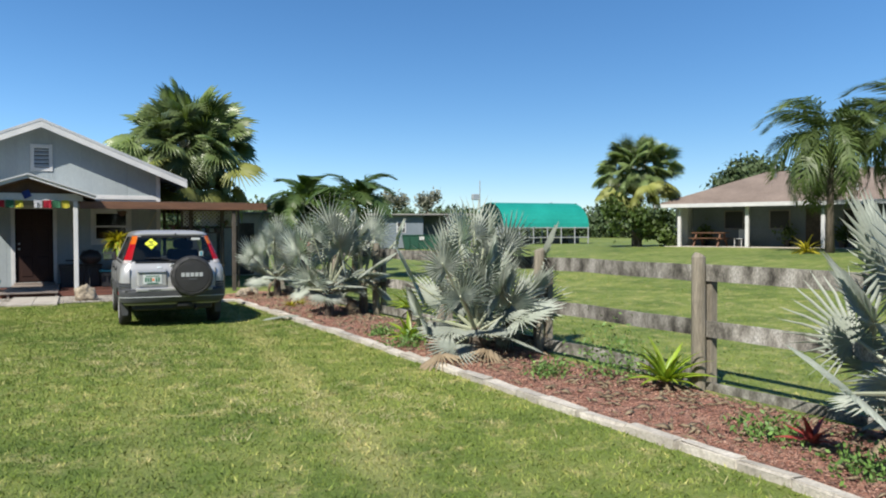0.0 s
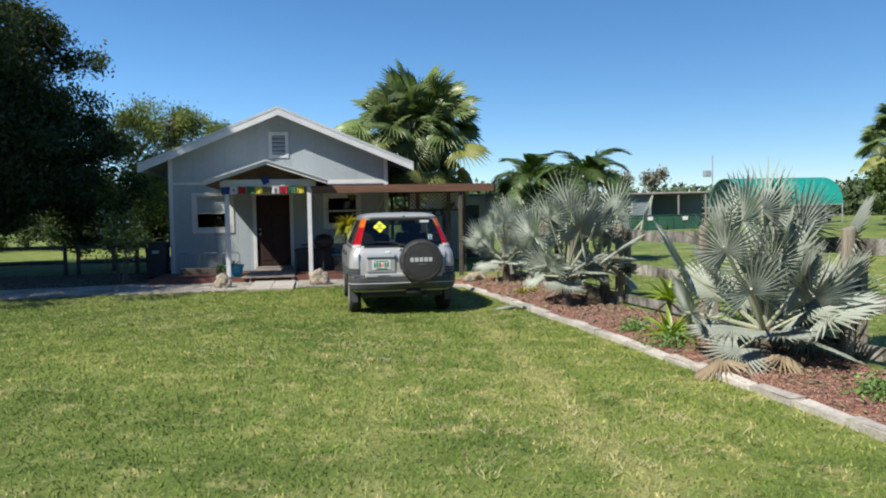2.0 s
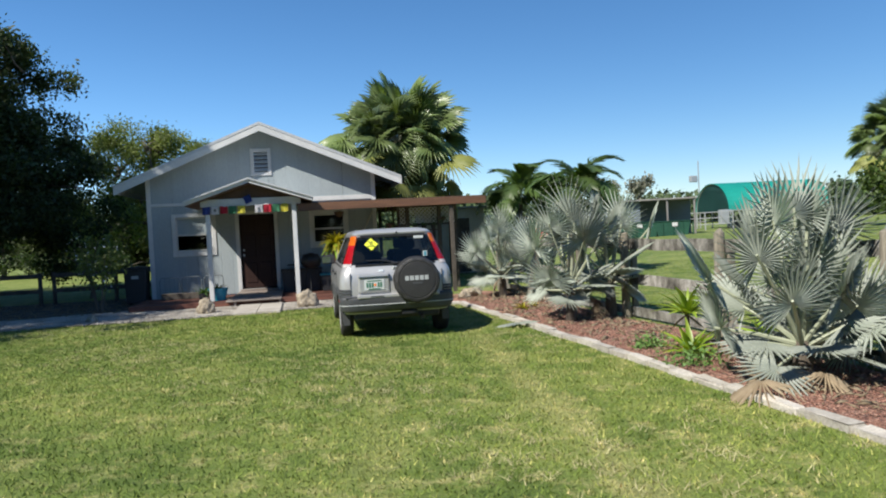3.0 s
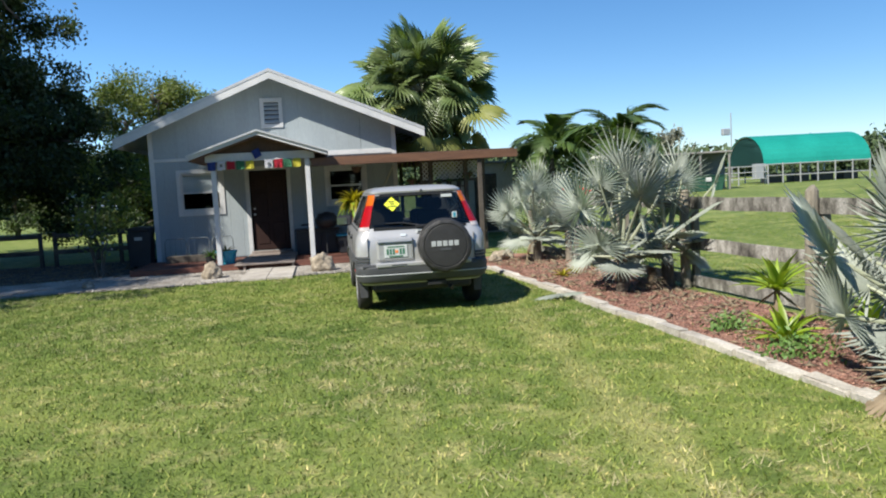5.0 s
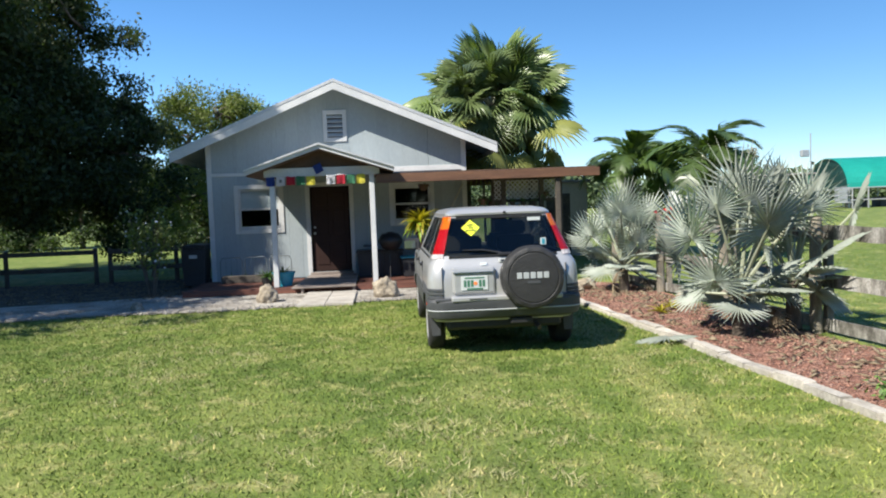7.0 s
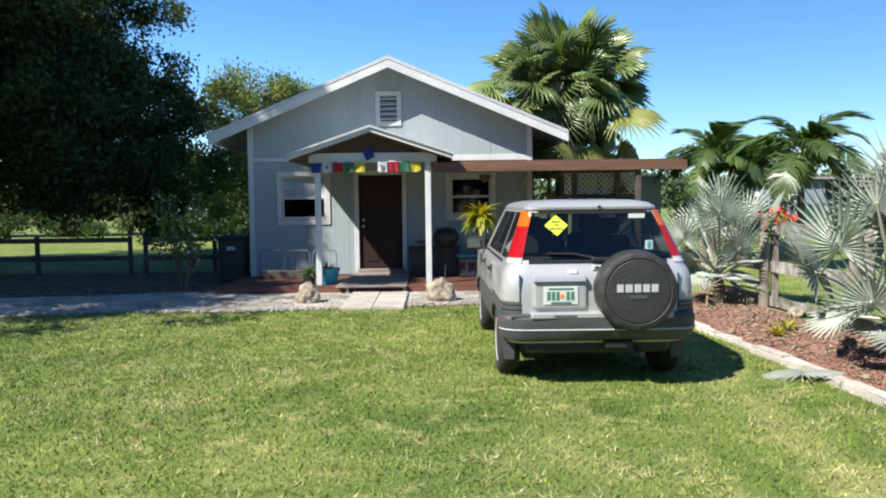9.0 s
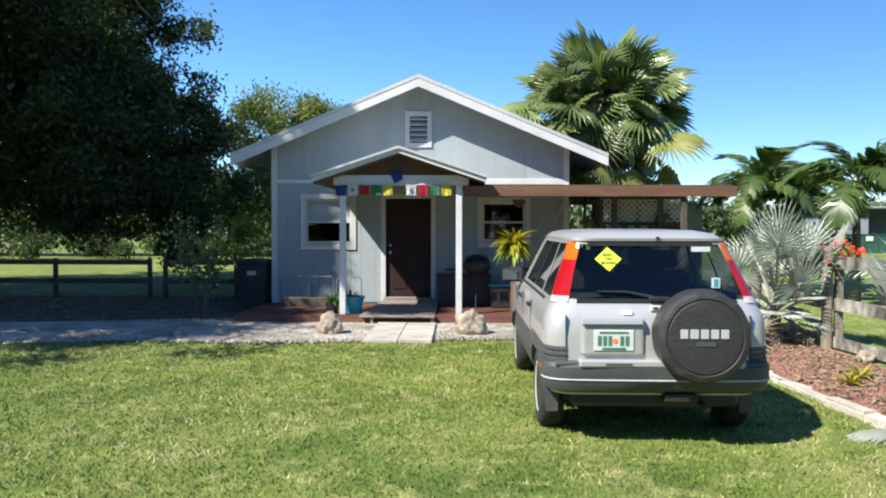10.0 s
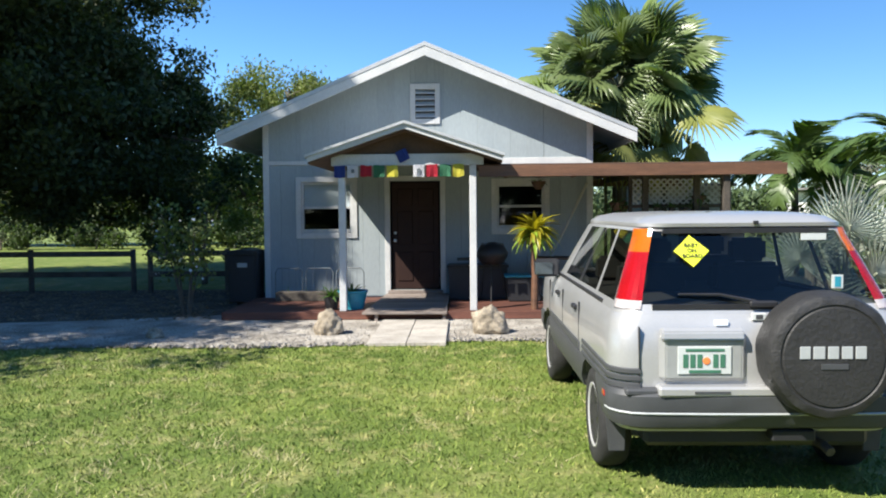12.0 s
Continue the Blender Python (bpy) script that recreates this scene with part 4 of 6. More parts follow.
def build_lattice():
    ob = empty("lattice_screen", (7.37, -0.88, 0), label="white diagonal lattice screen hung under the lean-to roof", category="screen")
    w, z0, z1 = 0.76, 1.80, 2.24
    for x in (-w - 0.06, w):
        part("frame", box(x, x + 0.06, -0.04, 0.04, 0, 2.306, 0.004), M_OLDWOOD, ob)
    for z in (z0 - 0.06, z1):
        part("frame", box(-w, w, -0.035, 0.035, z, z + 0.06, 0.004), M_OLDWOOD, ob)
    for s in (-1, 1):
        k = -w - (z1 - z0)
        while k < w + (z1 - z0):
            a0, a1 = max(-w, min(w, k)), max(-w, min(w, k + (z1 - z0)))
            if a1 - a0 > 0.02:
                za, zb = z0 + (a0 - k), z0 + (a1 - k)
                if s < 0:
                    za, zb = z0 + z1 - za, z0 + z1 - zb
                d = Vector((a1 - a0, 0, zb - za)).normalized()
                nrm = Vector((-d.z, 0, d.x)) * 0.014
                p, q = Vector((a0, 0.012 * s, za)), Vector((a1, 0.012 * s, zb))
                bm = prism([(v.x, v.z) for v in (p - nrm, q - nrm, q + nrm, p + nrm)], "y", 0.012 * s - 0.004, 0.012 * s + 0.004)
                part("slat", bm, M_LATTICE, ob)
            k += 0.11
    shed = empty("beige_shed", (9.4, 5.2, 0), label="pale beige board shed behind the lattice", category="shed")
    part("wall", box(-1.15, 1.0, 0, 2.2, 0, 2.28, 0.01), M_BEIGE, shed)
    part("roof", box(-1.25, 1.1, -0.12, 2.3, 2.28, 2.36, 0.01), M_HOMEROOF, shed)
    part("door", box(-0.3, 0.45, -0.03, -0.002, 0.05, 1.95, 0.006), M_OLDWOOD, shed)


# ---- small things by the cottage ----
def rock(name, loc, size, seed, label):
    bm = bmesh.new()
    bmesh.ops.create_icosphere(bm, subdivisions=4, radius=1)
    for v in bm.verts:
        p = v.co.copy()
        n = noise.fractal(p * 1.3 + Vector((seed, 0, 0)), 1.0, 2.0, 5)
        v.co = p * (0.86 + 0.30 * n + 0.12 * noise.noise(p * 4 + Vector((0, seed, 0))))
        v.co.z = max(v.co.z, -0.55)
        v.co = Vector((v.co.x * size[0], v.co.y * size[1], (v.co.z + 0.5) * size[2]))
    part(name, bm, M_ROCK, loc=loc, label=label, category="rock", smooth=True)


def rosette(parent, leaves, length, width, material, seed, z=0.0, up=(20, 80), arch=0.5, name="leaf"):
    """Strap leaves in a rosette, as bromeliads have, each one an object."""
    rng = np.random.default_rng(seed)
    me = bpy.data.meshes.new("strap_leaf")
    n = 7
    verts, faces = [], []
    for k in range(n):
        t = k / (n - 1)
        w = width * (0.75 + 0.35 * math.sin(math.pi * min(1, t * 1.3))) * (1 - t ** 3) + 0.002
        y, zz = length * t * (1 - 0.15 * arch * t), -arch * length * 0.55 * t ** 2.2
        verts += [(-w, y, zz + w * 0.5), (0, y, zz), (w, y, zz + w * 0.5)]
        if k:
            i = 3 * k
            faces += [(i - 3, i - 2, i + 1, i), (i - 2, i - 1, i + 2, i + 1)]
    me = fast_mesh("strap_leaf", verts, faces, True)
    for i in range(leaves):
        az = i * 2.399 + rng.normal(0, 0.2)
        el = radians(up[0] + (up[1] - up[0]) * (i / leaves) ** 1.2)
        d = Vector((math.cos(az) * math.cos(el), math.sin(az) * math.cos(el), math.sin(el)))
        put_leaf(name, me, material, parent, (0.02 * math.cos(az), 0.02 * math.sin(az), z), d, rng.normal(0, 12), rng.uniform(0.75, 1.15))


def build_porch_things():
    rock("rock", (4.05, -3.60, 0.01), (0.27, 0.22, 0.27), 3.1, "large pale limestone rock beside the walkway")
    rock("rock", (1.80, -3.62, 0.01), (0.22, 0.19, 0.23), 8.4, "shaded grey limestone rock by the porch post")
    rock("rock", (-0.55, -3.9, 0.01), (0.12, 0.1, 0.1), 5.5, "small grey stone on the shell path")
    # bromeliad on a timber post
    br = empty("bromeliad_post", (4.82, -2.02, 0.138), label="yellow bromeliad growing on top of a brown timber post", category="plant")
    part("post", tube([(0, 0, 0), (0.01, 0, 0.55), (0, 0, 1.10)], [0.06, 0.055, 0.055], 10), M_BROWN, br)
    part("root_ball", lathe([(0.04, 1.0), (0.10, 1.05), (0.11, 1.17), (0.06, 1.24)], 12), M_DARKWOOD, br)
    rosette(br, 66, 0.46, 0.046, M_BROMYEL, 51, 1.24, (-15, 82), 0.95)
    rosette(br, 32, 0.40, 0.042, M_BROMGRN, 54, 1.18, (-25, 55), 0.95)
    for i, a in enumerate((200, 290, 330)):
        d = Vector((math.cos(radians(a)) * 0.4, math.sin(radians(a)) * 0.4, -0.9))
        put_leaf("dry_leaf", DEADSTRAP, M_DEADLEAF, br, (0, 0, 1.15), d, 20 * i, 0.8)
    # flags
    line = empty("prayer_flag_string", (2.8, PY - 0.075, 2.455), label="string of coloured prayer flags hung along the porch beam", category="flags")
    part("string", tube([(-1.10 + 0.22 * k, 0, -0.012 + 0.004 * math.sin(k * 1.7)) for k in range(11)], 0.004, 5), M_WHITE, line)
    cols = ["blue", "white", "red", "green", "yellow", "blue", "white", "red", "green", "yellow"]
    rng = np.random.default_rng(5)
    for k, c in enumerate(cols):
        x = -1.04 + 0.207 * k
        bm = bmesh.new()
        wv, rows = 0.088, []
        for i in range(5):
            z = -0.012 - 0.185 * i / 4
            rows.append([bm.verts.new((x + sx * wv, 0.02 * math.sin(3 * sx + k) * i / 4 - 0.005, z + 0.006 * rng.normal())) for sx in (-1, -0.33, 0.33, 1)])
        for r, s in zip(rows, rows[1:]):
            for j in range(3):
                bm.faces.new((r[j], r[j + 1], s[j + 1], s[j]))
        bmesh.ops.solidify(bm, geom=bm.faces[:], thickness=0.003)
        f = part("flag", bm, FLAG[c], line, c + " cloth flag")
        if k == 5:
            f.matrix_local = Matrix.Translation((x, -0.01, 0.04)) @ Matrix.Rotation(radians(155), 4, "Y") @ Matrix.Translation((-x, 0, 0))
        if c == "white":
            part("print", box(x - 0.025, x + 0.025, -0.022, -0.012, -0.13, -0.07, 0), M_WIRE, f)
    # blue tub
    pot = empty("turquoise_tub", (1.88, -1.78, 0.138), label="turquoise plastic tub with leafy plants on the deck", category="tub")
    part("tub", lathe([(0.17, 0), (0.235, 0.26), (0.25, 0.27), (0.25, 0.30), (0.225, 0.30), (0.21, 0.24), (0.0, 0.24)], 24), M_BLUEPOT, pot, smooth=False)
    rosette(pot, 16, 0.24, 0.02, M_WEED2, 52, 0.26, (20, 75), 0.6)
    pot2 = empty("potted_plant", (1.55, -1.92, 0.138), label="dark pot with a bushy green plant beside the post", category="plant")
    part("pot", lathe([(0.09, 0), (0.125, 0.2), (0.13, 0.22), (0.1, 0.22), (0.0, 0.2)], 16), M_BLACK, pot2)
    rosette(pot2, 26, 0.26, 0.02, M_WEED2, 53, 0.2, (5, 80), 0.6)
    # wheeled bin
    b = empty("wheeled_bin", (-0.36, 0.0, 0.0), label="black wheeled rubbish bin standing by the cottage corner", category="bin")
    part("body", prism([(-0.24, 0.08), (0.24, 0.08), (0.28, 0.95), (-0.28, 0.95)], "y", -0.30, 0.30, bevel=0.02), M_BIN, b)
    part("lid", prism([(-0.30, 0.955), (0.30, 0.955), (0.28, 1.02), (0.0, 1.05), (-0.28, 1.02)], "y", -0.34, 0.34, bevel=0.01), M_BIN, b)
    part("logo_patch", box(-0.09, 0.09, -0.306, -0.302, 0.72, 0.80, 0), M_LETTER, b, "small pale printed patch")
    for x in (-0.27, 0.22):
        part("wheel", lathe([(0.1, 0), (0.1, 0.05)], 16, "x"), M_RUBBER, b, loc=(x, 0.26, 0.1))
    part("handle", tube([(-0.2, 0.36, 0.95), (0.2, 0.36, 0.95)], 0.015, 8), M_BIN, b)
    # wire rack against the wall
    rk = empty("wire_trellis", (0.98, -0.35, 0.138), label="low thin grey wire trellis panels in front of the wall", category="trellis")
    for k in range(3):
        x = -0.72 + 0.56 * k
        part("panel", tube([(x, 0, 0), (x, 0, 0.48), (x + 0.05, 0, 0.56), (x + 0.45, 0, 0.56), (x + 0.5, 0, 0.48), (x + 0.5, 0, 0)], 0.012, 6), M_WIRE, rk)
        for j in range(1, 4):
            part("wire", tube([(x + 0.125 * j, 0, 0), (x + 0.125 * j, 0, 0.56)], 0.004, 5), M_WIRE, rk)
    # low planter along the wall
    pl = empty("planter_box", (1.1, -0.6, 0.138), label="dark low planter with sparse plants below the window", category="planter")
    part("box", box(-0.75, 0.6, -0.14, 0.14, 0, 0.16, 0.008), M_OLDWOOD, pl)
    for i in range(4):
        o = part("plant_stem", tube([(0, 0, 0.1), (0, 0, 0.25)], 0.006, 5), M_WEED2, pl, loc=(-0.55 + 0.32 * i, 0, 0))
    # covered grill on the deck
    g = empty("grill", (4.2, -0.75, 0.138), label="black kettle grill on thin legs standing on the deck", category="grill")
    part("bowl", lathe([(0.05, 0.62), (0.2, 0.66), (0.27, 0.78), (0.28, 0.84), (0.2, 0.98), (0.05, 1.03)], 24), M_BLACK, g, smooth=True)
    part("lid_cover", box(-0.2, 0.2, -0.12, 0.12, 0.985, 1.01, 0.01), M_WIRE, g)
    for k in range(3):
        a = k * math.tau / 3 + 0.4
        part("leg", tube([(0.15 * math.cos(a), 0.15 * math.sin(a), 0.68), (0.27 * math.cos(a), 0.27 * math.sin(a), 0)], 0.012, 6), M_BLACK, g)
    part("shelf", box(-0.62, -0.3, -0.2, 0.2, 0.72, 0.75, 0.006), M_BLACK, g)
    c = empty("storage_tub", (4.75, -0.75, 0.138), label="dark storage tub with a blue lid on the deck", category="box")
    part("body", prism([(-0.28, 0), (0.28, 0), (0.32, 0.42), (-0.32, 0.42)], "y", -0.22, 0.22, bevel=0.02), M_BLACK, c)
    part("lid", box(-0.34, 0.34, -0.25, 0.25, 0.42, 0.46, 0.01), M_BLUEPOT, c)
    k = empty("storage_bench", (3.95, -0.32, 0.138), label="black lidded storage bench against the shaded wall", category="bench")
    part("body", prism([(-0.50, 0.0), (0.50, 0.0), (0.53, 0.56), (-0.53, 0.56)], "y", -0.24, 0.22, bevel=0.015), M_BIN, k)
    part("lid", prism([(-0.56, 0.565), (0.56, 0.565), (0.54, 0.62), (-0.54, 0.62)], "y", -0.27, 0.24, bevel=0.012), M_BIN, k)
    t = empty("side_table", (5.35, -0.7, 0.138), label="dark wooden side table with potted plants under the window", category="table")
    part("tabletop", box(-0.4, 0.4, -0.25, 0.25, 0.72, 0.76, 0.006), M_DARKWOOD, t)
    for x in (-0.36, 0.32):
        for y in (-0.22, 0.18):
            part("leg", box(x, x + 0.04, y, y + 0.04, 0, 0.72, 0.003), M_DARKWOOD, t)
    lp = empty("leaning_pole", (5.25, -0.6, 0.9), label="thin pale wooden pole leaning from the table to the wall", category="pole")
    part("pole", tube([(0, 0, 0), (0.36, 0.22, 0.66), (0.72, 0.50, 1.32)], 0.022, 8), M_BEIGE, lp)
    for i, x in enumerate((7.0, 7.25, 7.5)):
        p = empty("shelf_pot", (x, -1.06, 1.63), label="small dark flower pot with leaves on the lean-to shelf", category="plant pot", group="pots on the shelf")
        part("pot", lathe([(0.05, 0), (0.07, 0.11), (0.075, 0.12), (0.0, 0.115)], 12), M_BLACK, p)
        rosette(p, 14, 0.14, 0.014, M_WEED2, 70 + i, 0.11, (10, 80), 0.7)
    # hanging plants below the lean-to
    for i, (x, y, z) in enumerate(((6.35, -0.85, 1.70), (6.75, 0.6, 1.65), (7.75, -0.9, 1.80), (5.0, -0.9, 2.08))):
        h = empty("hanging_plant", (x, y, z), label="hanging basket with a drooping green plant under the lean-to", category="plant", group="hanging baskets")
        part("basket", lathe([(0.05, 0), (0.12, 0.1), (0.13, 0.14), (0.0, 0.12)], 14), M_DARKWOOD, h)
        part("wire", tube([(0, 0, 0.1), (0, 0, 2.427 - z)], 0.004, 5), M_WIRE, h)
        rosette(h, 22 if i < 3 else 12, 0.3 if i < 3 else 0.16, 0.018, M_WEED2, 60 + i, 0.12, (-25, 60), 0.9)


def shrub(name, loc, height, label, seed, leaves=260, flowers=0):
    rng = np.random.default_rng(seed)
    ob = empty(name, loc, label=label, category="shrub")
    pts = []
    for k in range(6):
        a = k * math.tau / 6 + rng.normal(0, 0.3)
        top = Vector((0.38 * math.cos(a), 0.38 * math.sin(a), height * rng.uniform(0.7, 1.0)))
        part("stem", tube([(0.04 * math.cos(a), 0.04 * math.sin(a), -0.05), top * 0.5 + Vector((0, 0, 0.1)), top], [0.022, 0.015, 0.006], 6), M_BARK, ob)
        pts += [top * t + Vector((0, 0, 0.05)) for t in np.linspace(0.45, 1.05, leaves // 6)]
    part("foliage", leaf_cloud("leaves", np.array(pts), 0.13, 0.05, rng, 0.55), M_BUSH, ob)
    if flowers:
        part("blossom", leaf_cloud("blossom", np.array(pts)[rng.choice(len(pts), flowers)], 0.12, 0.03, rng, 0.9), M_WHITE, ob, "small white flowers", kind="stuff")


# ---- silver palms in the bed ----
def silver_palm(loc, leaves, crown, label, seed, dead=3):
    """leaves: rows of azimuth, elevation (degrees), stalk length, leaf size, twist."""
    rng = np.random.default_rng(seed)
    ob = empty("silver_palm", loc, label=label, category="palm", group="silver fan palms in the bed")
    part("trunk", lathe([(0.08, -0.05), (0.10, 0.05), (0.085, crown * 0.6), (0.06, crown + 0.05)], 12), M_BARK, ob, smooth=True)
    for az, el, st, sz, tw in leaves:
        a, e = radians(az), radians(el)
        d = Vector((math.cos(a) * math.cos(e), math.sin(a) * math.cos(e), math.sin(e)))
        s = Vector((0, 0, crown)) + d * 0.04
        hub = s + d * st - Vector((0, 0, 0.05 * st * math.cos(e)))
        tip = d + Vector((-d.x, -d.y, 0.7)) * rng.uniform(0.05, 0.75)
        put_leaf("leaf", SILVER_LEAVES[int(rng.integers(3))], M_SILVERLEAF, ob, hub, tip, tw, sz)
        part("stalk", tube([s, (s + hub) / 2 + Vector((0, 0, 0.03 * st)), hub + d * 0.06], [0.028, 0.02, 0.012], 6), M_SILVERSTALK, ob)
    for az, el, st, sz, tw in spread_leaves(8, seed + 170, (-24, 26), (0.32, 0.62), (0.40, 0.52), 50 * seed):
        a, e = radians(az), radians(el)
        d = Vector((math.cos(a) * math.cos(e), math.sin(a) * math.cos(e), math.sin(e)))
        put_leaf("leaf", SILVER_LEAVES[int(rng.integers(3))], M_SILVERLEAF, ob, Vector((0, 0, crown)) + d * st, d - Vector((0, 0, 0.12)), tw, sz)
        part("stalk", tube([(0, 0, crown - 0.03), Vector((0, 0, crown)) + d * st], [0.022, 0.012], 5), M_SILVERSTALK, ob)
    for k in range(dead):
        a = rng.uniform(0, math.tau)
        d = Vector((math.cos(a), math.sin(a), -0.25 - 0.3 * rng.uniform()))
        put_leaf("dead_leaf", DEAD_FAN, M_DEADLEAF, ob, Vector((0, 0, crown * 0.7)) + d * 0.35, d, rng.normal(0, 40), rng.uniform(0.35, 0.5))
    return ob


def spread_leaves(n, seed, el=(18, 80), st=(0.35, 0.7), sz=(0.6, 0.75), az0=0.0):
    rng = np.random.default_rng(seed)
    rows = []
    for i in range(n):
        e = min(88, el[0] + (el[1] - el[0]) * ((i + 0.5) / n) ** 0.8 + rng.normal(0, 5))
        rows.append((az0 + i * 137.5 + rng.normal(0, 12), e, rng.uniform(*st) * (0.85 + 0.25 * e / 90), rng.uniform(*sz), rng.normal(0, 18)))
    return rows


def build_bed_plants():
    silver_palm((8.45, -4.55, 0), spread_leaves(13, 71, (12, 86), (0.6, 1.1), (0.54, 0.66)), 0.50, "silver-blue fan palm at the far end of the bed", 1)
    silver_palm((8.30, -9.55, 0), spread_leaves(14, 72, (12, 86), (0.65, 1.2), (0.56, 0.72), 70), 0.55, "large silver-blue fan palm with a broad crown", 2, 1)
    silver_palm((9.05, -9.40, 0), spread_leaves(8, 173, (28, 86), (0.7, 1.15), (0.50, 0.62), 60), 0.60, "smaller silver fan palm beside the fence post", 3, 1)
    silver_palm((8.60, -15.1, 0), spread_leaves(17, 79, (4, 86), (0.6, 1.15), (0.48, 0.64), 45), 0.38, "large silver-blue fan palm near the block edging", 4, 6)
    silver_palm((9.35, -14.6, 0), spread_leaves(11, 75, (8, 84), (0.6, 1.1), (0.48, 0.60), 100), 0.38, "silver fan palm against the fence boards", 5, 4)
    silver_palm((9.68, -20.4, 0), spread_leaves(13, 76, (6, 84), (0.65, 1.15), (0.54, 0.70), 40), 0.40, "silver-blue fan palm at the near end of the bed", 6, 3)
    for loc, n, ln, seed, z in (((8.38, -13.35, 0.02), 26, 0.42, 81, 0.03), ((8.62, -12.85, 0.02), 26, 0.47, 82, 0.42), ((9.55, -13.0, 0.02), 16, 0.38, 84, 0.05), ((9.45, -17.75, 0.02), 36, 0.50, 83, 0.08)):
        b = empty("lime_bromeliad", loc, label="lime-green strap-leaved bromeliad in the mulch bed", category="plant", group="bromeliads in the bed")
        part("stem", tube([(0, 0, -0.03), (0, 0, z + 0.03)], 0.03, 8), M_DEADLEAF, b)
        rosette(b, n, ln, 0.034, M_BROMGRN, seed, z, (15, 82), 0.5)
        for k in range(6):
            a = k * 1.05
            put_leaf("dry_leaf", DEADSTRAP, M_DEADLEAF, b, (0, 0, z), (math.cos(a), math.sin(a), -0.3 - z), 15 * k, 0.9)
    for i, (x, y, sc) in enumerate(((9.35, -17.0, 0.30), (8.75, -16.6, 0.16), (8.15, -13.9, 0.2), (8.9, -19.6, 0.18), (8.7, -20.6, 0.2), (8.25, -12.6, 0.14))):
        rng = np.random.default_rng(90 + i)
        w = empty("green_weeds", (x, y, 0.02), label="low patch of green weeds in the mulch", category="weeds", group="weeds in the bed")
        tall = 0.7 if i == 0 else 0.35
        pts = rng.normal(0, 1, (620 if i == 0 else 420, 3)) * (sc * 0.8, sc * 0.8, sc * tall) + (0, 0, sc * (tall + 0.05))
        pts[:, 2] = np.abs(pts[:, 2])
        part("foliage", leaf_cloud("weed_leaves", pts, 0.02, 0.028, rng, 0.45), M_WEED, w)
    for loc, n, ln, seed in (((8.05, -7.55, 0.02), 16, 0.20, 85), ((8.35, -7.15, 0.02), 14, 0.18, 86)):
        b = empty("small_bromeliad", loc, label="small yellow-green bromeliad rosette in the mulch", category="plant", group="small bromeliads")
        rosette(b, n, ln, 0.018, M_BROMYEL, seed, 0.03, (10, 75), 0.5)
    for i, (x, y, k) in enumerate(((7.75, -4.1, 0.16), (7.55, -4.5, 0.12), (8.0, -3.7, 0.14), (9.0, -6.0, 0.10))):
        rock("rock", (x, y, 0.02), (k * 1.3, k, k * 0.9), 20.0 + i, "pale limestone rock at the far end of the bed")
    c = empty("red_cordyline", (8.95, -19.95, 0.02), label="small dark red-leaved plant in the bed", category="plant")
    rosette(c, 14, 0.28, 0.022, M_REDLEAF, 99, 0.05, (15, 80), 0.4)
    f = empty("fallen_palm_leaf", (7.38, -9.6, 0.03), label="fallen grey-green fan leaf lying on the lawn", category="leaf")
    put_leaf("leaf", SILVER_LEAVES[0], M_SILVERLEAF, f, (0, 0, 0.03), (-0.9, -0.35, -0.02), 8, 0.45)
    f = empty("fallen_palm_leaf", (7.95, -15.45, 0.1), label="dry brown fan leaf drooping over the block edging", category="leaf")
    put_leaf("leaf", DEAD_FAN, M_DEADLEAF, f, (0, 0, 0.06), (-0.9, -0.3, -0.15), 10, 0.55)
    p = empty("red_flower_pot", (fence_x(-4.95) + 0.20, -4.95, 1.12), label="dark pot of bright red flowers on a fence post", category="flower pot")
    part("pot", lathe([(0.07, 0), (0.10, 0.13), (0.105, 0.15), (0.0, 0.14)], 14), M_BLACK, p)
    part("bracket", box(-0.16, 0.0, -0.02, 0.02, -0.03, 0.0, 0.003), M_BLACK, p)
    rng = np.random.default_rng(7)
    part("foliage", leaf_cloud("pot_leaves", rng.normal(0, 1, (200, 3)) * (0.10, 0.10, 0.07) + (0, 0, 0.17), 0.02, 0.045, rng), M_WEED, p)
    part("blossom", leaf_cloud("pot_blossom", rng.normal(0, 1, (190, 3)) * (0.085, 0.085, 0.075) + (0, 0, 0.20), 0.02, 0.045, rng, 0.9), M_REDFLOWER, p, kind="stuff")


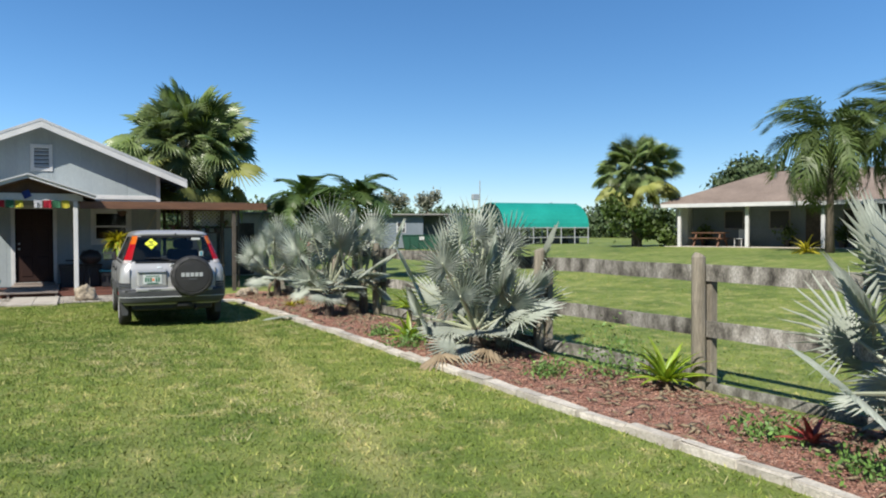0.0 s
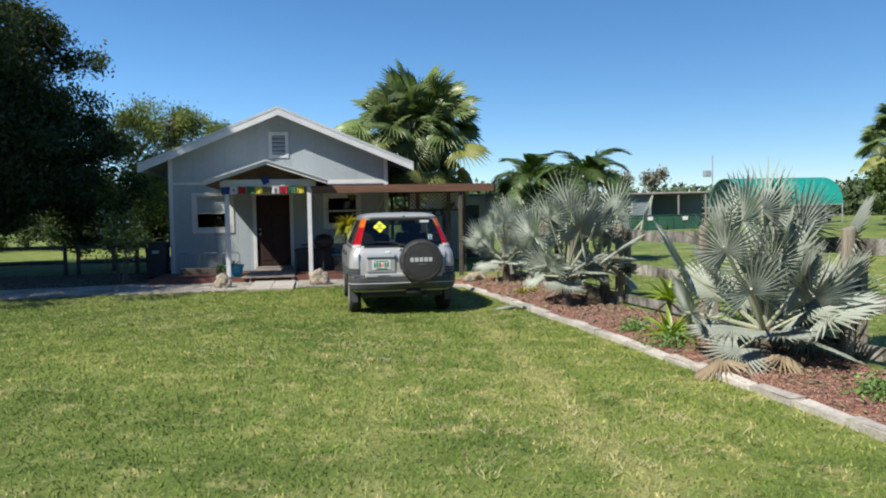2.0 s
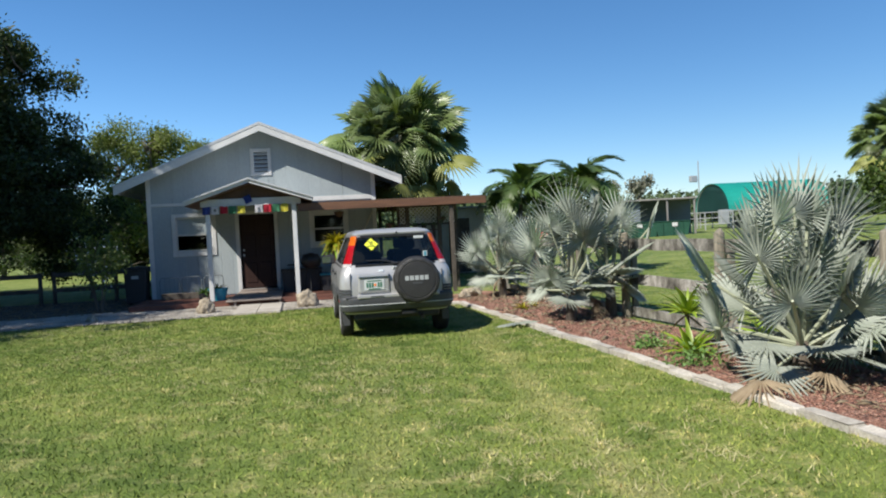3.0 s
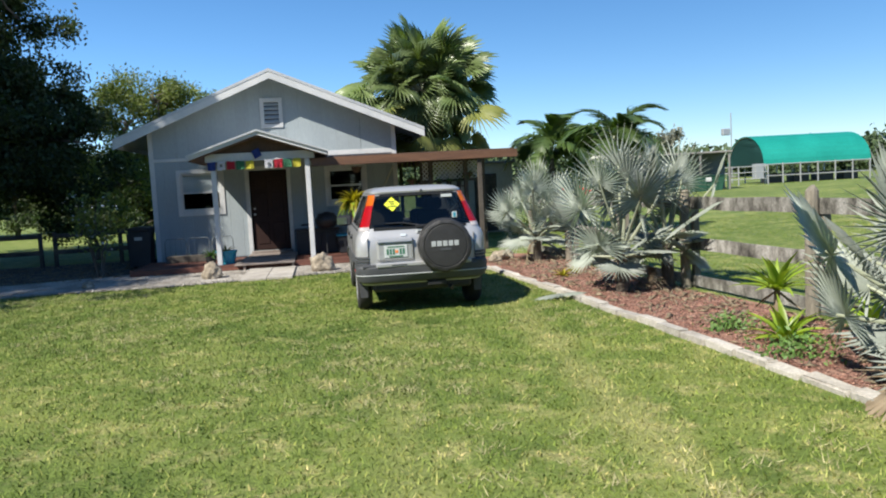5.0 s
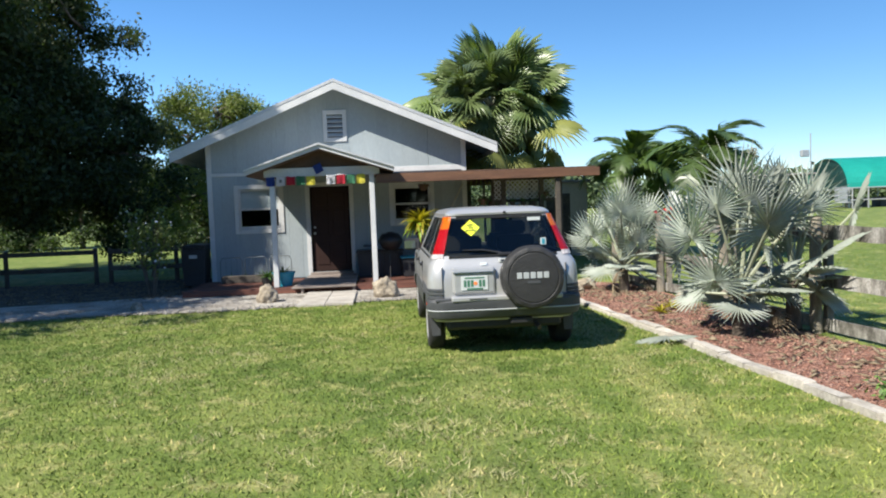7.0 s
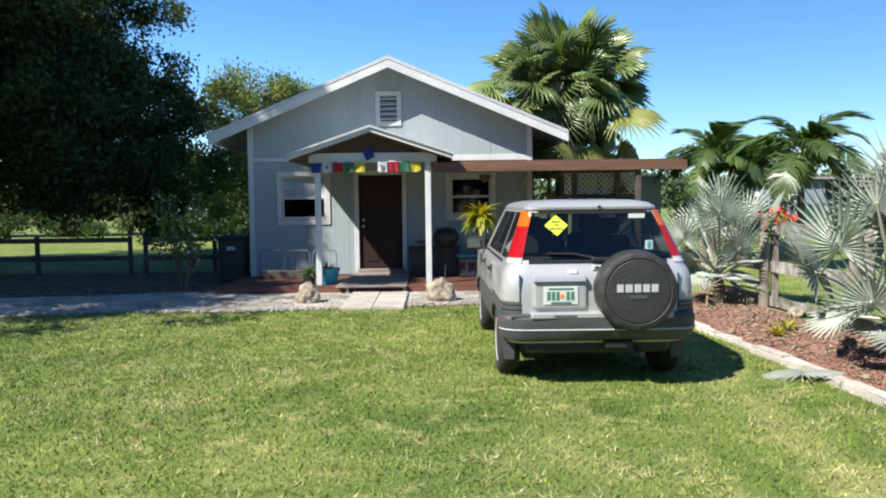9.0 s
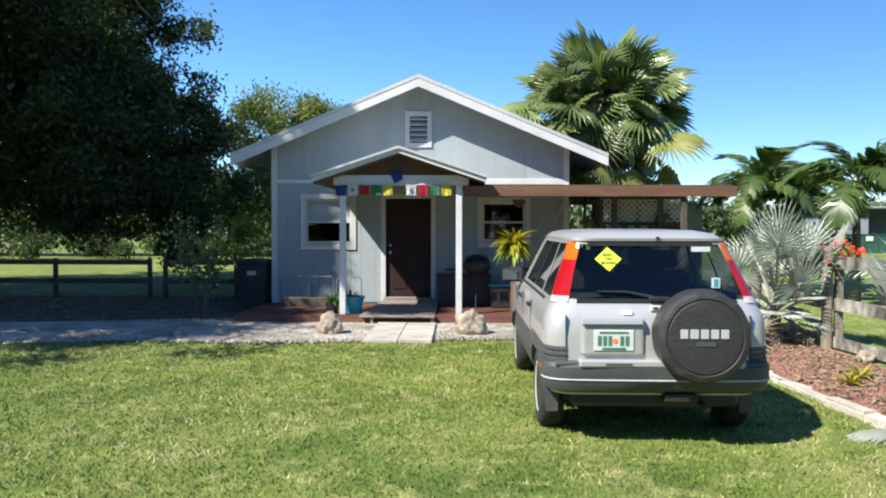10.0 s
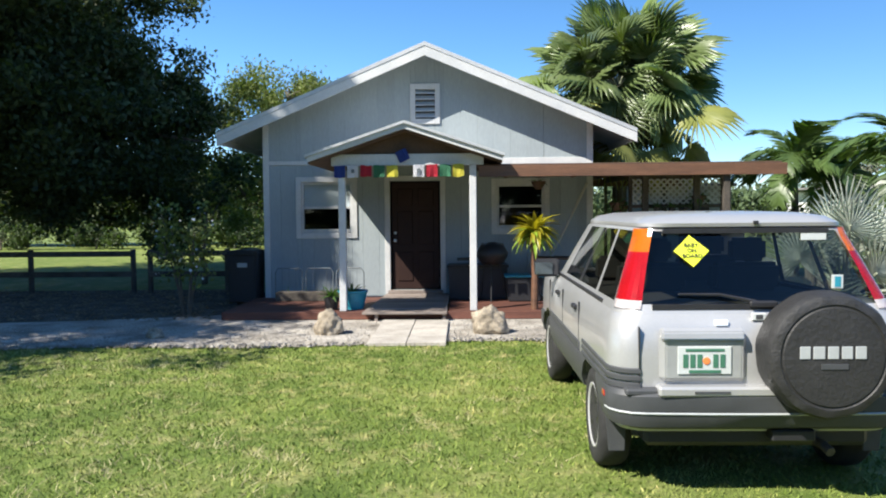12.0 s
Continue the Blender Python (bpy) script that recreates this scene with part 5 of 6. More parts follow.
# ---- palms ----
def sabal(loc, height, radius, n, label, seed, leaves, old, skirt=0.25, trunk=0.17):
    rng = np.random.default_rng(seed)
    ob = empty("cabbage_palm", loc, label=label, category="palm")
    part("trunk", tube([(0, 0, -0.1), (0.05, 0.03, height * 0.5), (0, 0, height)], [trunk * 1.2, trunk, trunk], 12), M_BARK, ob, smooth=True)
    for i in range(n):
        t = (i + 0.5) / n
        e = radians(76 - 126 * t ** 0.95 + rng.normal(0, 5))
        a = i * 2.39996 + rng.normal(0, 0.15)
        d = Vector((math.cos(a) * math.cos(e), math.sin(a) * math.cos(e), math.sin(e)))
        hub = Vector((0, 0, height)) + Vector((d.x, d.y, d.z * 0.78)) * radius * rng.uniform(0.28, 0.70)
        m = old if t > 1 - skirt and rng.uniform() < 0.6 else leaves
        out = (d + Vector((0, 0, 0.15 - 0.5 * t))).normalized()
        put_leaf("leaf", m[int(rng.integers(len(m)))], None, ob, hub, out, rng.normal(0, 32), radius * rng.uniform(0.27, 0.37))
        if i % 3 == 0:
            part("stalk", tube([(0, 0, height - 0.1), hub * 0.5 + Vector((0, 0, height * 0.5 + 0.05)), hub], [0.03, 0.022, 0.015], 5), M_SILVERSTALK, ob)
    # older yellowing fans spread out flat below the crown
    for i in range(22):
        a = i * 2.39996 + 0.3
        e = radians(rng.uniform(-62, -20))
        d = Vector((math.cos(a) * math.cos(e), math.sin(a) * math.cos(e), math.sin(e)))
        put_leaf("old_leaf", old[i % len(old)], None, ob, Vector((0, 0, height)) + d * radius * rng.uniform(0.55, 0.85), d + Vector((0, 0, 0.15)), rng.normal(0, 35), radius * rng.uniform(0.30, 0.40))
    # dead brown fans hanging below the crown
    for i in range(9):
        a = i * 2.39996 + 0.6
        e = radians(rng.uniform(-60, -25))
        d = Vector((math.cos(a) * math.cos(e), math.sin(a) * math.cos(e), math.sin(e)))
        put_leaf("dead_leaf", DEAD_FAN, None, ob, Vector((0, 0, height - 0.1)) + d * radius * rng.uniform(0.1, 0.3), d - Vector((0, 0, 0.8)), rng.normal(0, 40), radius * rng.uniform(0.24, 0.34))
    return ob


def feather_palm(loc, height, n, size, label, seed, meshes, trunk=0.09, el=(75, -25), name="feather_palm"):
    rng = np.random.default_rng(seed)
    ob = empty(name, loc, label=label, category="palm")
    part("trunk", tube([(0, 0, -0.1), (0.04, 0.02, height * 0.5), (0, 0, height)], [trunk * 1.4, trunk, trunk * 0.8], 10), M_BARK, ob, smooth=True)
    part("crownshaft", tube([(0, 0, height - 0.05), (0, 0, height + 0.45 * size)], [trunk * 0.9, trunk * 0.45], 10), M_SILVERSTALK, ob, smooth=True)
    for i in range(n):
        e = radians(el[0] + (el[1] - el[0]) * (i / n) + rng.normal(0, 5))
        a = i * 2.39996 + rng.normal(0, 0.2)
        d = Vector((math.cos(a) * math.cos(e), math.sin(a) * math.cos(e), math.sin(e)))
        put_leaf("frond", meshes[int(rng.integers(len(meshes)))], None, ob, (0, 0, height + 0.3 * size), d, rng.normal(0, 12), size * rng.uniform(0.85, 1.12))
    return ob


def with_mat(me, m):
    me.materials.append(m)
    return me


SILVER_LEAVES = [with_mat(fan_leaf("silver_leaf", s, 27, 1.0, 0.27, 138, 0.05, 0.03, 0.02, 0.34), M_SILVERLEAF) for s in (1, 2, 3)]
DEAD_FAN = with_mat(fan_leaf("dead_fan", 4, 15, 1.0, 0.14, 105, 0.55, 0.03, 0.22, 0.6), M_DEADLEAF)
SABAL_LEAVES = [with_mat(fan_leaf("sabal_leaf", s, 24, 1.0, 0.36, 118, 0.16, 0.05, 0.12, 0.5), M_SABAL) for s in (11, 12, 13)]
SABAL_OLD = [with_mat(fan_leaf("sabal_old_leaf", s, 22, 1.0, 0.36, 112, 0.26, 0.045, 0.12, 0.5), M_SABALOLD) for s in (14, 15)]
FRONDS = [with_mat(frond("frond", s, 1.7, 50, 0.54, 1.6, 0.55, 0.07, 0.25), M_PALM) for s in (21, 22, 25)]
QUEEN = [with_mat(frond("queen_frond", s, 2.9, 52, 0.60, 1.75, 0.9, 0.05, 0.5), M_QUEEN) for s in (23, 24)]
DEADSTRAP = with_mat(fast_mesh("dead_strap", [(-0.012, 0, 0), (0.012, 0, 0), (0.016, 0.18, 0.0), (-0.016, 0.18, 0.0), (0, 0.36, -0.04)], [(0, 1, 2), (0, 2, 3), (3, 2, 4)]), M_DEADLEAF)
M_WEED2 = mat("potted_leaf", [(0.3, (0.05, 0.11, 0.03)), (0.7, (0.11, 0.19, 0.05))], 6.0, 0.5, vary=0.4, translucent=(1.0, 1.2, 0.4))
M_REDLEAF = mat("dark_red_leaf", [(0.3, (0.12, 0.02, 0.02)), (0.7, (0.28, 0.04, 0.03))], 6.0, 0.45, vary=0.3)


def build_palms():
    sabal((7.36, 4.1, 0), 4.6, 2.8, 140, "tall cabbage palm with a dense round crown behind the cottage", 101, SABAL_LEAVES, SABAL_OLD, 0.12)
    feather_palm((12.37, 1.0, 0), 2.35, 14, 1.02, "small feather palm with arching fronds beyond the fence", 111, FRONDS, el=(80, 4))
    feather_palm((11.28, 3.6, 0), 2.35, 14, 1.02, "dark feather palm with a bushy arching crown", 112, FRONDS, el=(80, 2))
    feather_palm((12.6, 4.6, 0), 2.2, 12, 1.0, "dark feather palm in the group behind the fence", 113, FRONDS, el=(80, 0))
    tree("leafy_bush", (11.6, 3.4, 0), (1.0, 0.05), 5, [(0, 0, 1.3, 1.1, 0.9, 0.9), (0.9, -0.6, 1.2, 0.7, 0.7, 0.8), (-0.9, 0.2, 1.0, 0.8, 0.7, 0.9)], 130, 22, 0.06, M_HEDGE, "leafy green bush among the small palms", 114, 0.16, "bush", 0.2)
    sabal((32.6, 11.1, 0.7), 4.3, 2.8, 96, "cabbage palm with a shaggy skirt beside the far house", 102, SABAL_LEAVES, SABAL_OLD, 0.12, 0.25)
    tree("banana_clump", (32.0, 10.2, 0.68), (0.8, 0.08), 4, [(0, 0, 1.2, 1.8, 1.4, 1.3), (1.9, -0.8, 0.8, 1.5, 1.2, 0.9), (-1.6, 0.6, 1.5, 1.2, 1.0, 1.5)], 150, 18, 0.16, M_HEDGE, "broad-leaved green shrubs below the palm", 115, 0.22, "bush", 0.2)
    feather_palm((31.6, -2.2, 0.68), 4.3, 40, 1.2, "tall queen palm with long drooping fronds", 121, QUEEN, 0.14, (80, -40), "queen_palm")
    feather_palm((33.6, -5.0, 0.7), 4.6, 38, 1.25, "tall queen palm leaning over the far house", 122, QUEEN, 0.14, (80, -40), "queen_palm")
    b = empty("croton_bush", (30.6, -1.9, 0.68), label="yellow-orange leafy bush at the foot of the queen palm", category="bush")
    rosette(b, 30, 0.9, 0.05, M_BROMYEL, 123, 0.05, (5, 80), 0.7)


# ---- trees ----
def build_trees():
    tree("oak", (-9.2, 4.6, 0), (3.4, 0.34), 12,
         [(0, 0, 6.2, 4.6, 4.6, 3.6), (3.9, -0.8, 4.8, 2.6, 2.8, 2.4), (4.2, -2.6, 3.4, 2.2, 2.2, 1.7), (2.2, -3.4, 6.8, 2.8, 2.6, 2.6), (-4, -1, 5.2, 3.2, 3.2, 3.0),
          (0.4, -4.0, 3.3, 3.0, 2.2, 1.7), (0.6, 1.0, 9.0, 3.0, 3.0, 1.9), (5.0, 0.0, 7.1, 1.3, 1.5, 1.1), (3.4, 0.3, 7.8, 1.8, 1.8, 1.0), (3.9, 2.6, 4.2, 2.2, 2.4, 2.4), (4.6, 0.4, 2.9, 1.6, 1.8, 1.4), (6.3, -0.6, 3.5, 1.3, 1.4, 1.4), (5.6, -0.4, 4.9, 1.2, 1.4, 0.9), (3.6, -2.6, 2.3, 2.2, 1.3, 0.9), (0.2, -3.0, 2.2, 2.8, 1.3, 0.9), (-3.4, -2.2, 2.3, 2.8, 1.5, 1.0)],
         4800, 52, 0.075, M_OAK, "large dense dark-leaved oak with low spreading limbs", 201, 0.19, shell=0.3, branches=60)
    # oak out of view, inferred from its shade; crown clumps shaped to cast it
    tree("oak", (-10.6, -4.6, 0), (3.4, 0.34), 10,
         [(0, 0, 6.6, 4.6, 4.6, 3.4), (3.0, 0.6, 5.4, 2.8, 3.0, 2.2), (3.4, -1.8, 6.2, 2.4, 2.4, 1.9), (-3.0, 0, 6.0, 3.0, 3.0, 2.6), (0.4, 0.6, 10.4, 4.0, 4.0, 2.6), (1.0, 2.4, 8.0, 3.6, 3.2, 3.0), (0.6, 0.6, 13.2, 3.4, 3.4, 1.9), (5.6, -3.0, 4.7, 2.2, 2.4, 1.2), (2.3, -0.5, 14.0, 2.4, 2.2, 1.6), (1.9, -1.4, 9.8, 2.2, 2.6, 2.2), (3.0, -3.7, 8.9, 2.1, 2.0, 1.6), (5.6, -2.1, 8.3, 1.5, 1.5, 1.1), (4.2, -2.6, 8.2, 1.6, 1.5, 1.1), (5.9, -2.1, 9.1, 1.3, 1.1, 1.0), (3.6, -1.4, 11.6, 0.9, 0.9, 0.8)],
         3500, 44, 0.088, M_OAK, "dense dark-leaved oak shading the shell path", 202, 0.23, shell=0.2, branches=70,
         # unseen boughs, set along the sun's rays to shade wall, window and ramp
         sprays=[(3.0, -1.9, 11.8, 0.8, 0.5, 0.6), (2.7, -1.9, 10.6, 0.8, 0.6, 0.7), (4.2, -1.9, 13.9, 0.9, 0.3, 0.4), (7.2, -1.9, 8.4, 0.7, 0.45, 0.4), (2.4, -1.9, 13.0, 1.0, 0.6, 0.8)])
    tree("leafy_tree", (-1.75, 11.0, 0), (3.2, 0.14), 8,
         [(-0.2, 0, 5.5, 1.9, 1.8, 1.2), (-1.3, 0.3, 4.6, 1.4, 1.5, 1.4), (1.3, -0.2, 4.5, 1.4, 1.4, 1.3), (-0.3, -0.5, 3.0, 1.7, 1.5, 1.3), (-1.6, -0.4, 2.3, 1.1, 1.1, 1.0)],
         620, 48, 0.062, M_BUSH, "light green open-crowned tree behind the cottage", 203, 0.19, branches=24)
    tree("dark_shrub", (-2.6, 4.2, 0), (1.0, 0.06), 5, [(0, 0, 1.7, 0.9, 0.9, 1.2), (-0.9, 0.3, 1.5, 0.9, 0.8, 1.1), (0.6, 0.2, 2.4, 0.8, 0.8, 0.9)], 150, 26, 0.07, M_OAK, "dark shrub in the shade beside the gate", 204, 0.2, "bush", 0.3)
    for i, (x, y, w, h) in enumerate(((-42, 24, 7.0, 8.0), (-34, 26, 7.0, 7.5), (-27, 27, 7.0, 7.0), (-20, 27, 7.0, 6.4), (-13.5, 28, 6.5, 6.0), (-7.5, 27, 6.0, 5.2), (-2.0, 27, 5.0, 4.6), (-26, 10, 4.0, 5.0), (4.0, 30, 6.0, 3.4))):
        tree("hedge_tree", (x, y, 0), (h * 0.5, 0.12), 4, [(0, 0, h * 0.55, w * 0.75, 1.8, h * 0.5), (w * 0.35, 0.2, h * 0.4, w * 0.5, 1.5, h * 0.42), (-w * 0.35, -0.2, h * 0.42, w * 0.5, 1.5, h * 0.42)],
             520, 30, 0.15, M_OAK, "dark green hedge tree" + " at the far side of the lawn", 210 + i, 0.3, "tree", 0.3)
    # low clipped hedge at the back of the lawn, shade put into its leaf colour
    for k in range(7):
        x = -33.0 + 4.6 * k
        tree("low_hedge", (x, 23.4 + 0.3 * math.sin(k * 2.0), 0), (0.5, 0.05), 3, [(-1.2, 0, 0.7, 1.4, 0.7, 0.65), (1.2, 0, 0.72, 1.5, 0.7, 0.62), (0, 0.1, 0.8, 1.2, 0.6, 0.6)], 120, 20, 0.09, M_DIMHEDGE,
             "low green hedge at the back of the lawn", 240 + k, 0.2, "hedge", 0.3)
    shrub("shrub", (-0.95, -1.55, 0), 1.8, "slim multi-stemmed shrub with small pale leaves", 220, 900, 70)
    rng = np.random.default_rng(230)
    pts = []
    for k in range(2800):
        a = radians(rng.uniform(-38, 62))
        r = rng.uniform(120, 150)
        h = (4.2 + 0.6 * math.sin(a * 9) + 0.5 * math.sin(a * 31) + 0.3 * math.sin(a * 97)) * rng.uniform(0.02, 1.0) ** 0.6
        pts.append((4 + r * math.sin(a), -20 + r * math.cos(a), h))
    pts = np.repeat(np.array(pts), 30, 0)
    part("distant_tree_line", leaf_cloud("distant_tree_line", pts, 0.8, 0.42, rng, 0.7), M_FARTREE, label="low dark green line of distant trees", category="woods", kind="stuff")
    # unseen woods, added behind the camera to hold back low sky light
    ring_pts = []
    for k in range(1500):
        a = radians(rng.uniform(95, 265))
        r = rng.uniform(40, 50)
        h = (10.5 + 1.5 * math.sin(a * 9) + 1.2 * math.sin(a * 23)) * rng.uniform(0.02, 1.0) ** 0.7
        ring_pts.append((4 + r * math.sin(a), -20 + r * math.cos(a), h))
    ring_pts = np.repeat(np.array(ring_pts), 26, 0)
    part("surrounding_woods", leaf_cloud("surrounding_woods", ring_pts, 0.75, 0.5, rng, 0.7), M_FARTREE, label="unseen woods added behind the camera to block low sky light", category="woods", kind="stuff")
    tree("far_tree", (66, 34, 0.6), (3, 0.35), 6, [(0, 0, 5.6, 3.2, 3, 2.2), (2.4, 0, 4.9, 2.2, 2.2, 1.8), (-2.4, 0, 4.8, 2.2, 2.2, 1.8)], 420, 22, 0.28, M_FARTREE, "round dark green tree beyond the far house", 231, 0.5)
    for i, (x, y) in enumerate(((35.5, 56), (40.5, 58))):
        tree("far_palm", (x, y, 0.3), (4.0, 0.18), 0, [(0, 0, 4.6, 1.3, 1.3, 0.9)], 50, 22, 0.2, M_GREYPALM, "greyish distant palm against the sky", 232 + i, 0.35, "palm", 0.3)


# ---- far buildings ----
def build_barn():
    ob = empty("arched_barn", (38.9, 40.15, 0.34), -4, label="arched open-ended barn with a bright teal fabric cover", category="barn")
    r, ln, z0 = 3.2, 8.9, 1.5
    arc = [(r * math.cos(a) , z0 + 2.4 * math.sin(a)) for a in np.linspace(0, math.pi, 19)]
    inner = [(x * 0.985, z0 + (z - z0) * 0.985) for x, z in arc[::-1]]
    part("cover", prism([(y, z) for y, z in arc + inner], "x", 0, ln), M_TEAL, ob, "bright teal fabric cover")
    bm = bmesh.new()
    bm.faces.new([bm.verts.new((0.12, y, z)) for y, z in arc])
    bmesh.ops.solidify(bm, geom=bm.faces[:], thickness=0.05)
    part("end_panel", bm, M_BARNDARK, ob)
    for s in (-r, r):
        for x in np.linspace(0.1, ln - 0.1, 7):
            part("post", tube([(x, s, -0.3), (x, s, z0 + 0.1)], 0.06, 6), M_PIPE, ob)
        for z in (0.6, z0):
            part("rail", tube([(0, s, z), (ln, s, z)], 0.05, 6), M_PIPE, ob)
    for x in np.linspace(0.1, ln - 0.1, 7):
        part("hoop", tube([(x, y * 0.975, z0 + (z - z0) * 0.97) for y, z in arc], 0.04, 5), M_PIPE, ob)
    for k in range(4):
        part("trough", box(1 + 2.1 * k, 2.3 + 2.1 * k, -2.0, -0.8, -0.1, 0.75, 0.05), M_BLACK, ob)
    part("fuel_box", box(-0.9, -0.2, -3.6, -3.0, 0.4, 1.6, 0.03), M_PIPE, ob)
    mast = empty("radio_mast", (41.0, 46.0, 0.3), label="thin grey radio mast behind the barn", category="mast")
    part("pole", tube([(0, 0, 0), (0, 0, 6.4)], 0.05, 6), M_PIPE, mast)
    part("dish_box", box(-0.9, -0.2, -0.2, 0.2, 4.4, 5.0, 0.05), M_PIPE, mast)
    fence = empty("pipe_fence", (29.5, 37.5, 0.3), -14, label="grey pipe fence panels beside the barn", category="fence")
    for k in range(5):
        part("post", tube([(k * 2.2, 0, -0.2), (k * 2.2, 0, 1.5)], 0.05, 6), M_PIPE, fence)
    for z in (0.5, 1.0, 1.45):
        part("rail", tube([(0, 0, z), (8.8, 0, z)], 0.035, 5), M_PIPE, fence)


def build_home():
    ob = empty("mobile_home", (23.9, 30.4, 0.3), -21, label="low grey mobile home with a flat roof and carport", category="house")
    part("wall", box(0, 3.6, 0, 4.0, 0, 2.45, 0.02), M_HOME, ob)
    part("white_addition", box(-1.5, -0.02, 0.1, 3.0, 0, 2.35, 0.02), M_STUCCO, ob, "white side addition")
    part("roof", box(-1.6, 7.4, -0.5, 4.3, 2.46, 2.58, 0.02), M_HOMEROOF, ob)
    for x in (5.4, 7.2):
        part("carport_post", box(x - 0.06, x + 0.06, -0.4, -0.28, 0, 2.46, 0.01), M_HOMEROOF, ob)
    part("carport_wall", box(3.62, 7.3, 2.6, 2.8, 0, 2.45, 0.01), M_HOME, ob)
    for x in (1.95,):
        w = part("window", box(x - 0.35, x + 0.35, -0.03, -0.002, 1.15, 2.0, 0.01), M_WHITE, ob)
        for z in (1.22, 1.62):
            part("pane", box(x - 0.27, x + 0.27, -0.045, -0.032, z, z + 0.32, 0), M_BLACK, w)
    for i, (x, y, ln) in enumerate(((25.2, 27.4, 2.3), (27.4, 26.5, 2.0))):
        sk = empty("green_skip", (x, y, 0.25), -20, label="dark green metal rubbish skip on the grass", category="skip", group="rubbish skips")
        part("body", prism([(-0.1, 0), (ln - 0.2, 0), (ln, 1.0), (-0.3, 1.0)], "y", 0, 1.6, bevel=0.02), M_SKIP, sk)
        part("lid", prism([(-0.3, 1.01), (ln, 1.01), (ln, 1.07), (-0.3, 1.07)], "y", -0.05, 1.65, bevel=0.01), M_SKIP, sk)
        for k in range(4):
            part("rib", box(0.15 + k * 0.65, 0.23 + k * 0.65, -0.06, -0.002, 0.1, 0.96, 0.005), M_SKIP, sk)
        part("label_plate", box(ln * 0.4, ln * 0.4 + 0.35, -0.075, -0.062, 0.7, 0.95, 0), M_WHITE, sk)


def build_far_house():
    """Long ranch house with a porch towards the paddock."""
    ob = empty("ranch_house", (33.0, 8.9, 0.72), -66, label="long white ranch house with brown shingle roof and porch", category="house")
    ln, dp = 22.0, 8.0
    part("wall", box(0.2, ln, 2.6, dp + 2.6, 0, 2.5, 0.02), M_HOME, ob)
    part("end_wall", box(-0.5, 0.19, 2.0, 4.5, 0, 2.3, 0.02), M_STUCCO, ob, "white end wall")
    part("patio", box(-0.3, ln, -0.1, 2.6, -0.2, 0.05, 0.02), M_CONC, ob)
    bm = bmesh.new()
    hip = 3.4
    lo = [bm.verts.new((-0.6, -0.45, 2.30)), bm.verts.new((ln + 0.5, -0.45, 2.30)), bm.verts.new((ln + 0.5, 11.2, 2.30)), bm.verts.new((-0.6, 11.2, 2.30))]
    rg = [bm.verts.new((hip, 5.3, 4.2)), bm.verts.new((ln - hip, 5.3, 4.2))]
    for f in ((lo[0], lo[1], rg[1], rg[0]), (lo[1], lo[2], rg[1]), (lo[2], lo[3], rg[0], rg[1]), (lo[3], lo[0], rg[0]), tuple(lo[::-1])):
        bm.faces.new(f)
    roof = part("roof", bm, M_SHINGLE, ob, "brown shingle hip roof")
    part("vent_pipe", tube([(4.2, 4.2, 3.7), (4.2, 4.2, 4.45)], 0.1, 8), M_PIPE, roof)
    part("vent_pipe", tube([(9.0, 1.2, 2.7), (9.0, 1.2, 3.15)], 0.06, 8), M_WHITE, roof)
    part("fascia", box(-0.62, ln + 0.52, -0.49, -0.452, 2.12, 2.32, 0.005), M_WHITE, ob)
    part("porch_ceiling", box(-0.5, ln + 0.4, -0.44, 2.6, 2.24, 2.29, 0), M_STUCCO, ob)
    for k, x in enumerate((0.6, 4.2, 7.8, 11.4, 15.0)):
        part("post", box(x - 0.09, x + 0.09, -0.05, 0.13, 0.05, 2.24, 0.01), M_WHITE, ob)
    for x in (2.6, 5.0, 8.6, 12.0):
        w = part("window", box(x - 0.55, x + 0.55, 2.55, 2.598, 0.95, 2.0, 0.01), M_HOMEROOF, ob)
        part("pane", box(x - 0.47, x + 0.47, 2.53, 2.548, 1.03, 1.92, 0), M_BLACK, w)
    d = part("door", box(6.3, 7.2, 2.54, 2.598, 0.05, 2.05, 0.01), M_OLDWOOD, ob)
    part("door", box(9.9, 11.2, 2.54, 2.598, 0.05, 2.05, 0.01), M_BLACK, ob)

    def at(x, y, z=0.05):
        c, s = math.cos(radians(-66)), math.sin(radians(-66))
        return (33.0 + c * x - s * y, 8.9 + s * x + c * y, 0.72 + z)
    t = empty("picnic_table", at(1.9, 1.0), -66, label="brown wooden picnic table with benches on the porch", category="table")
    part("tabletop", box(-0.9, 0.9, -0.38, 0.38, 0.7, 0.75, 0.005), M_BROWN, t)
    for y in (-0.72, 0.5):
        part("bench", box(-0.9, 0.9, y, y + 0.26, 0.42, 0.46, 0.005), M_BROWN, t)
    for x in (-0.65, 0.65):
        for s in (-1, 1):
            part("leg", prism([(s * 0.72, 0), (s * 0.62, 0), (s * 0.2, 0.7), (s * 0.3, 0.7)], "x", x - 0.04, x + 0.04), M_BROWN, t)
        part("crossbar", box(x - 0.035, x + 0.035, -0.72, 0.72, 0.36, 0.42, 0.003), M_BROWN, t)
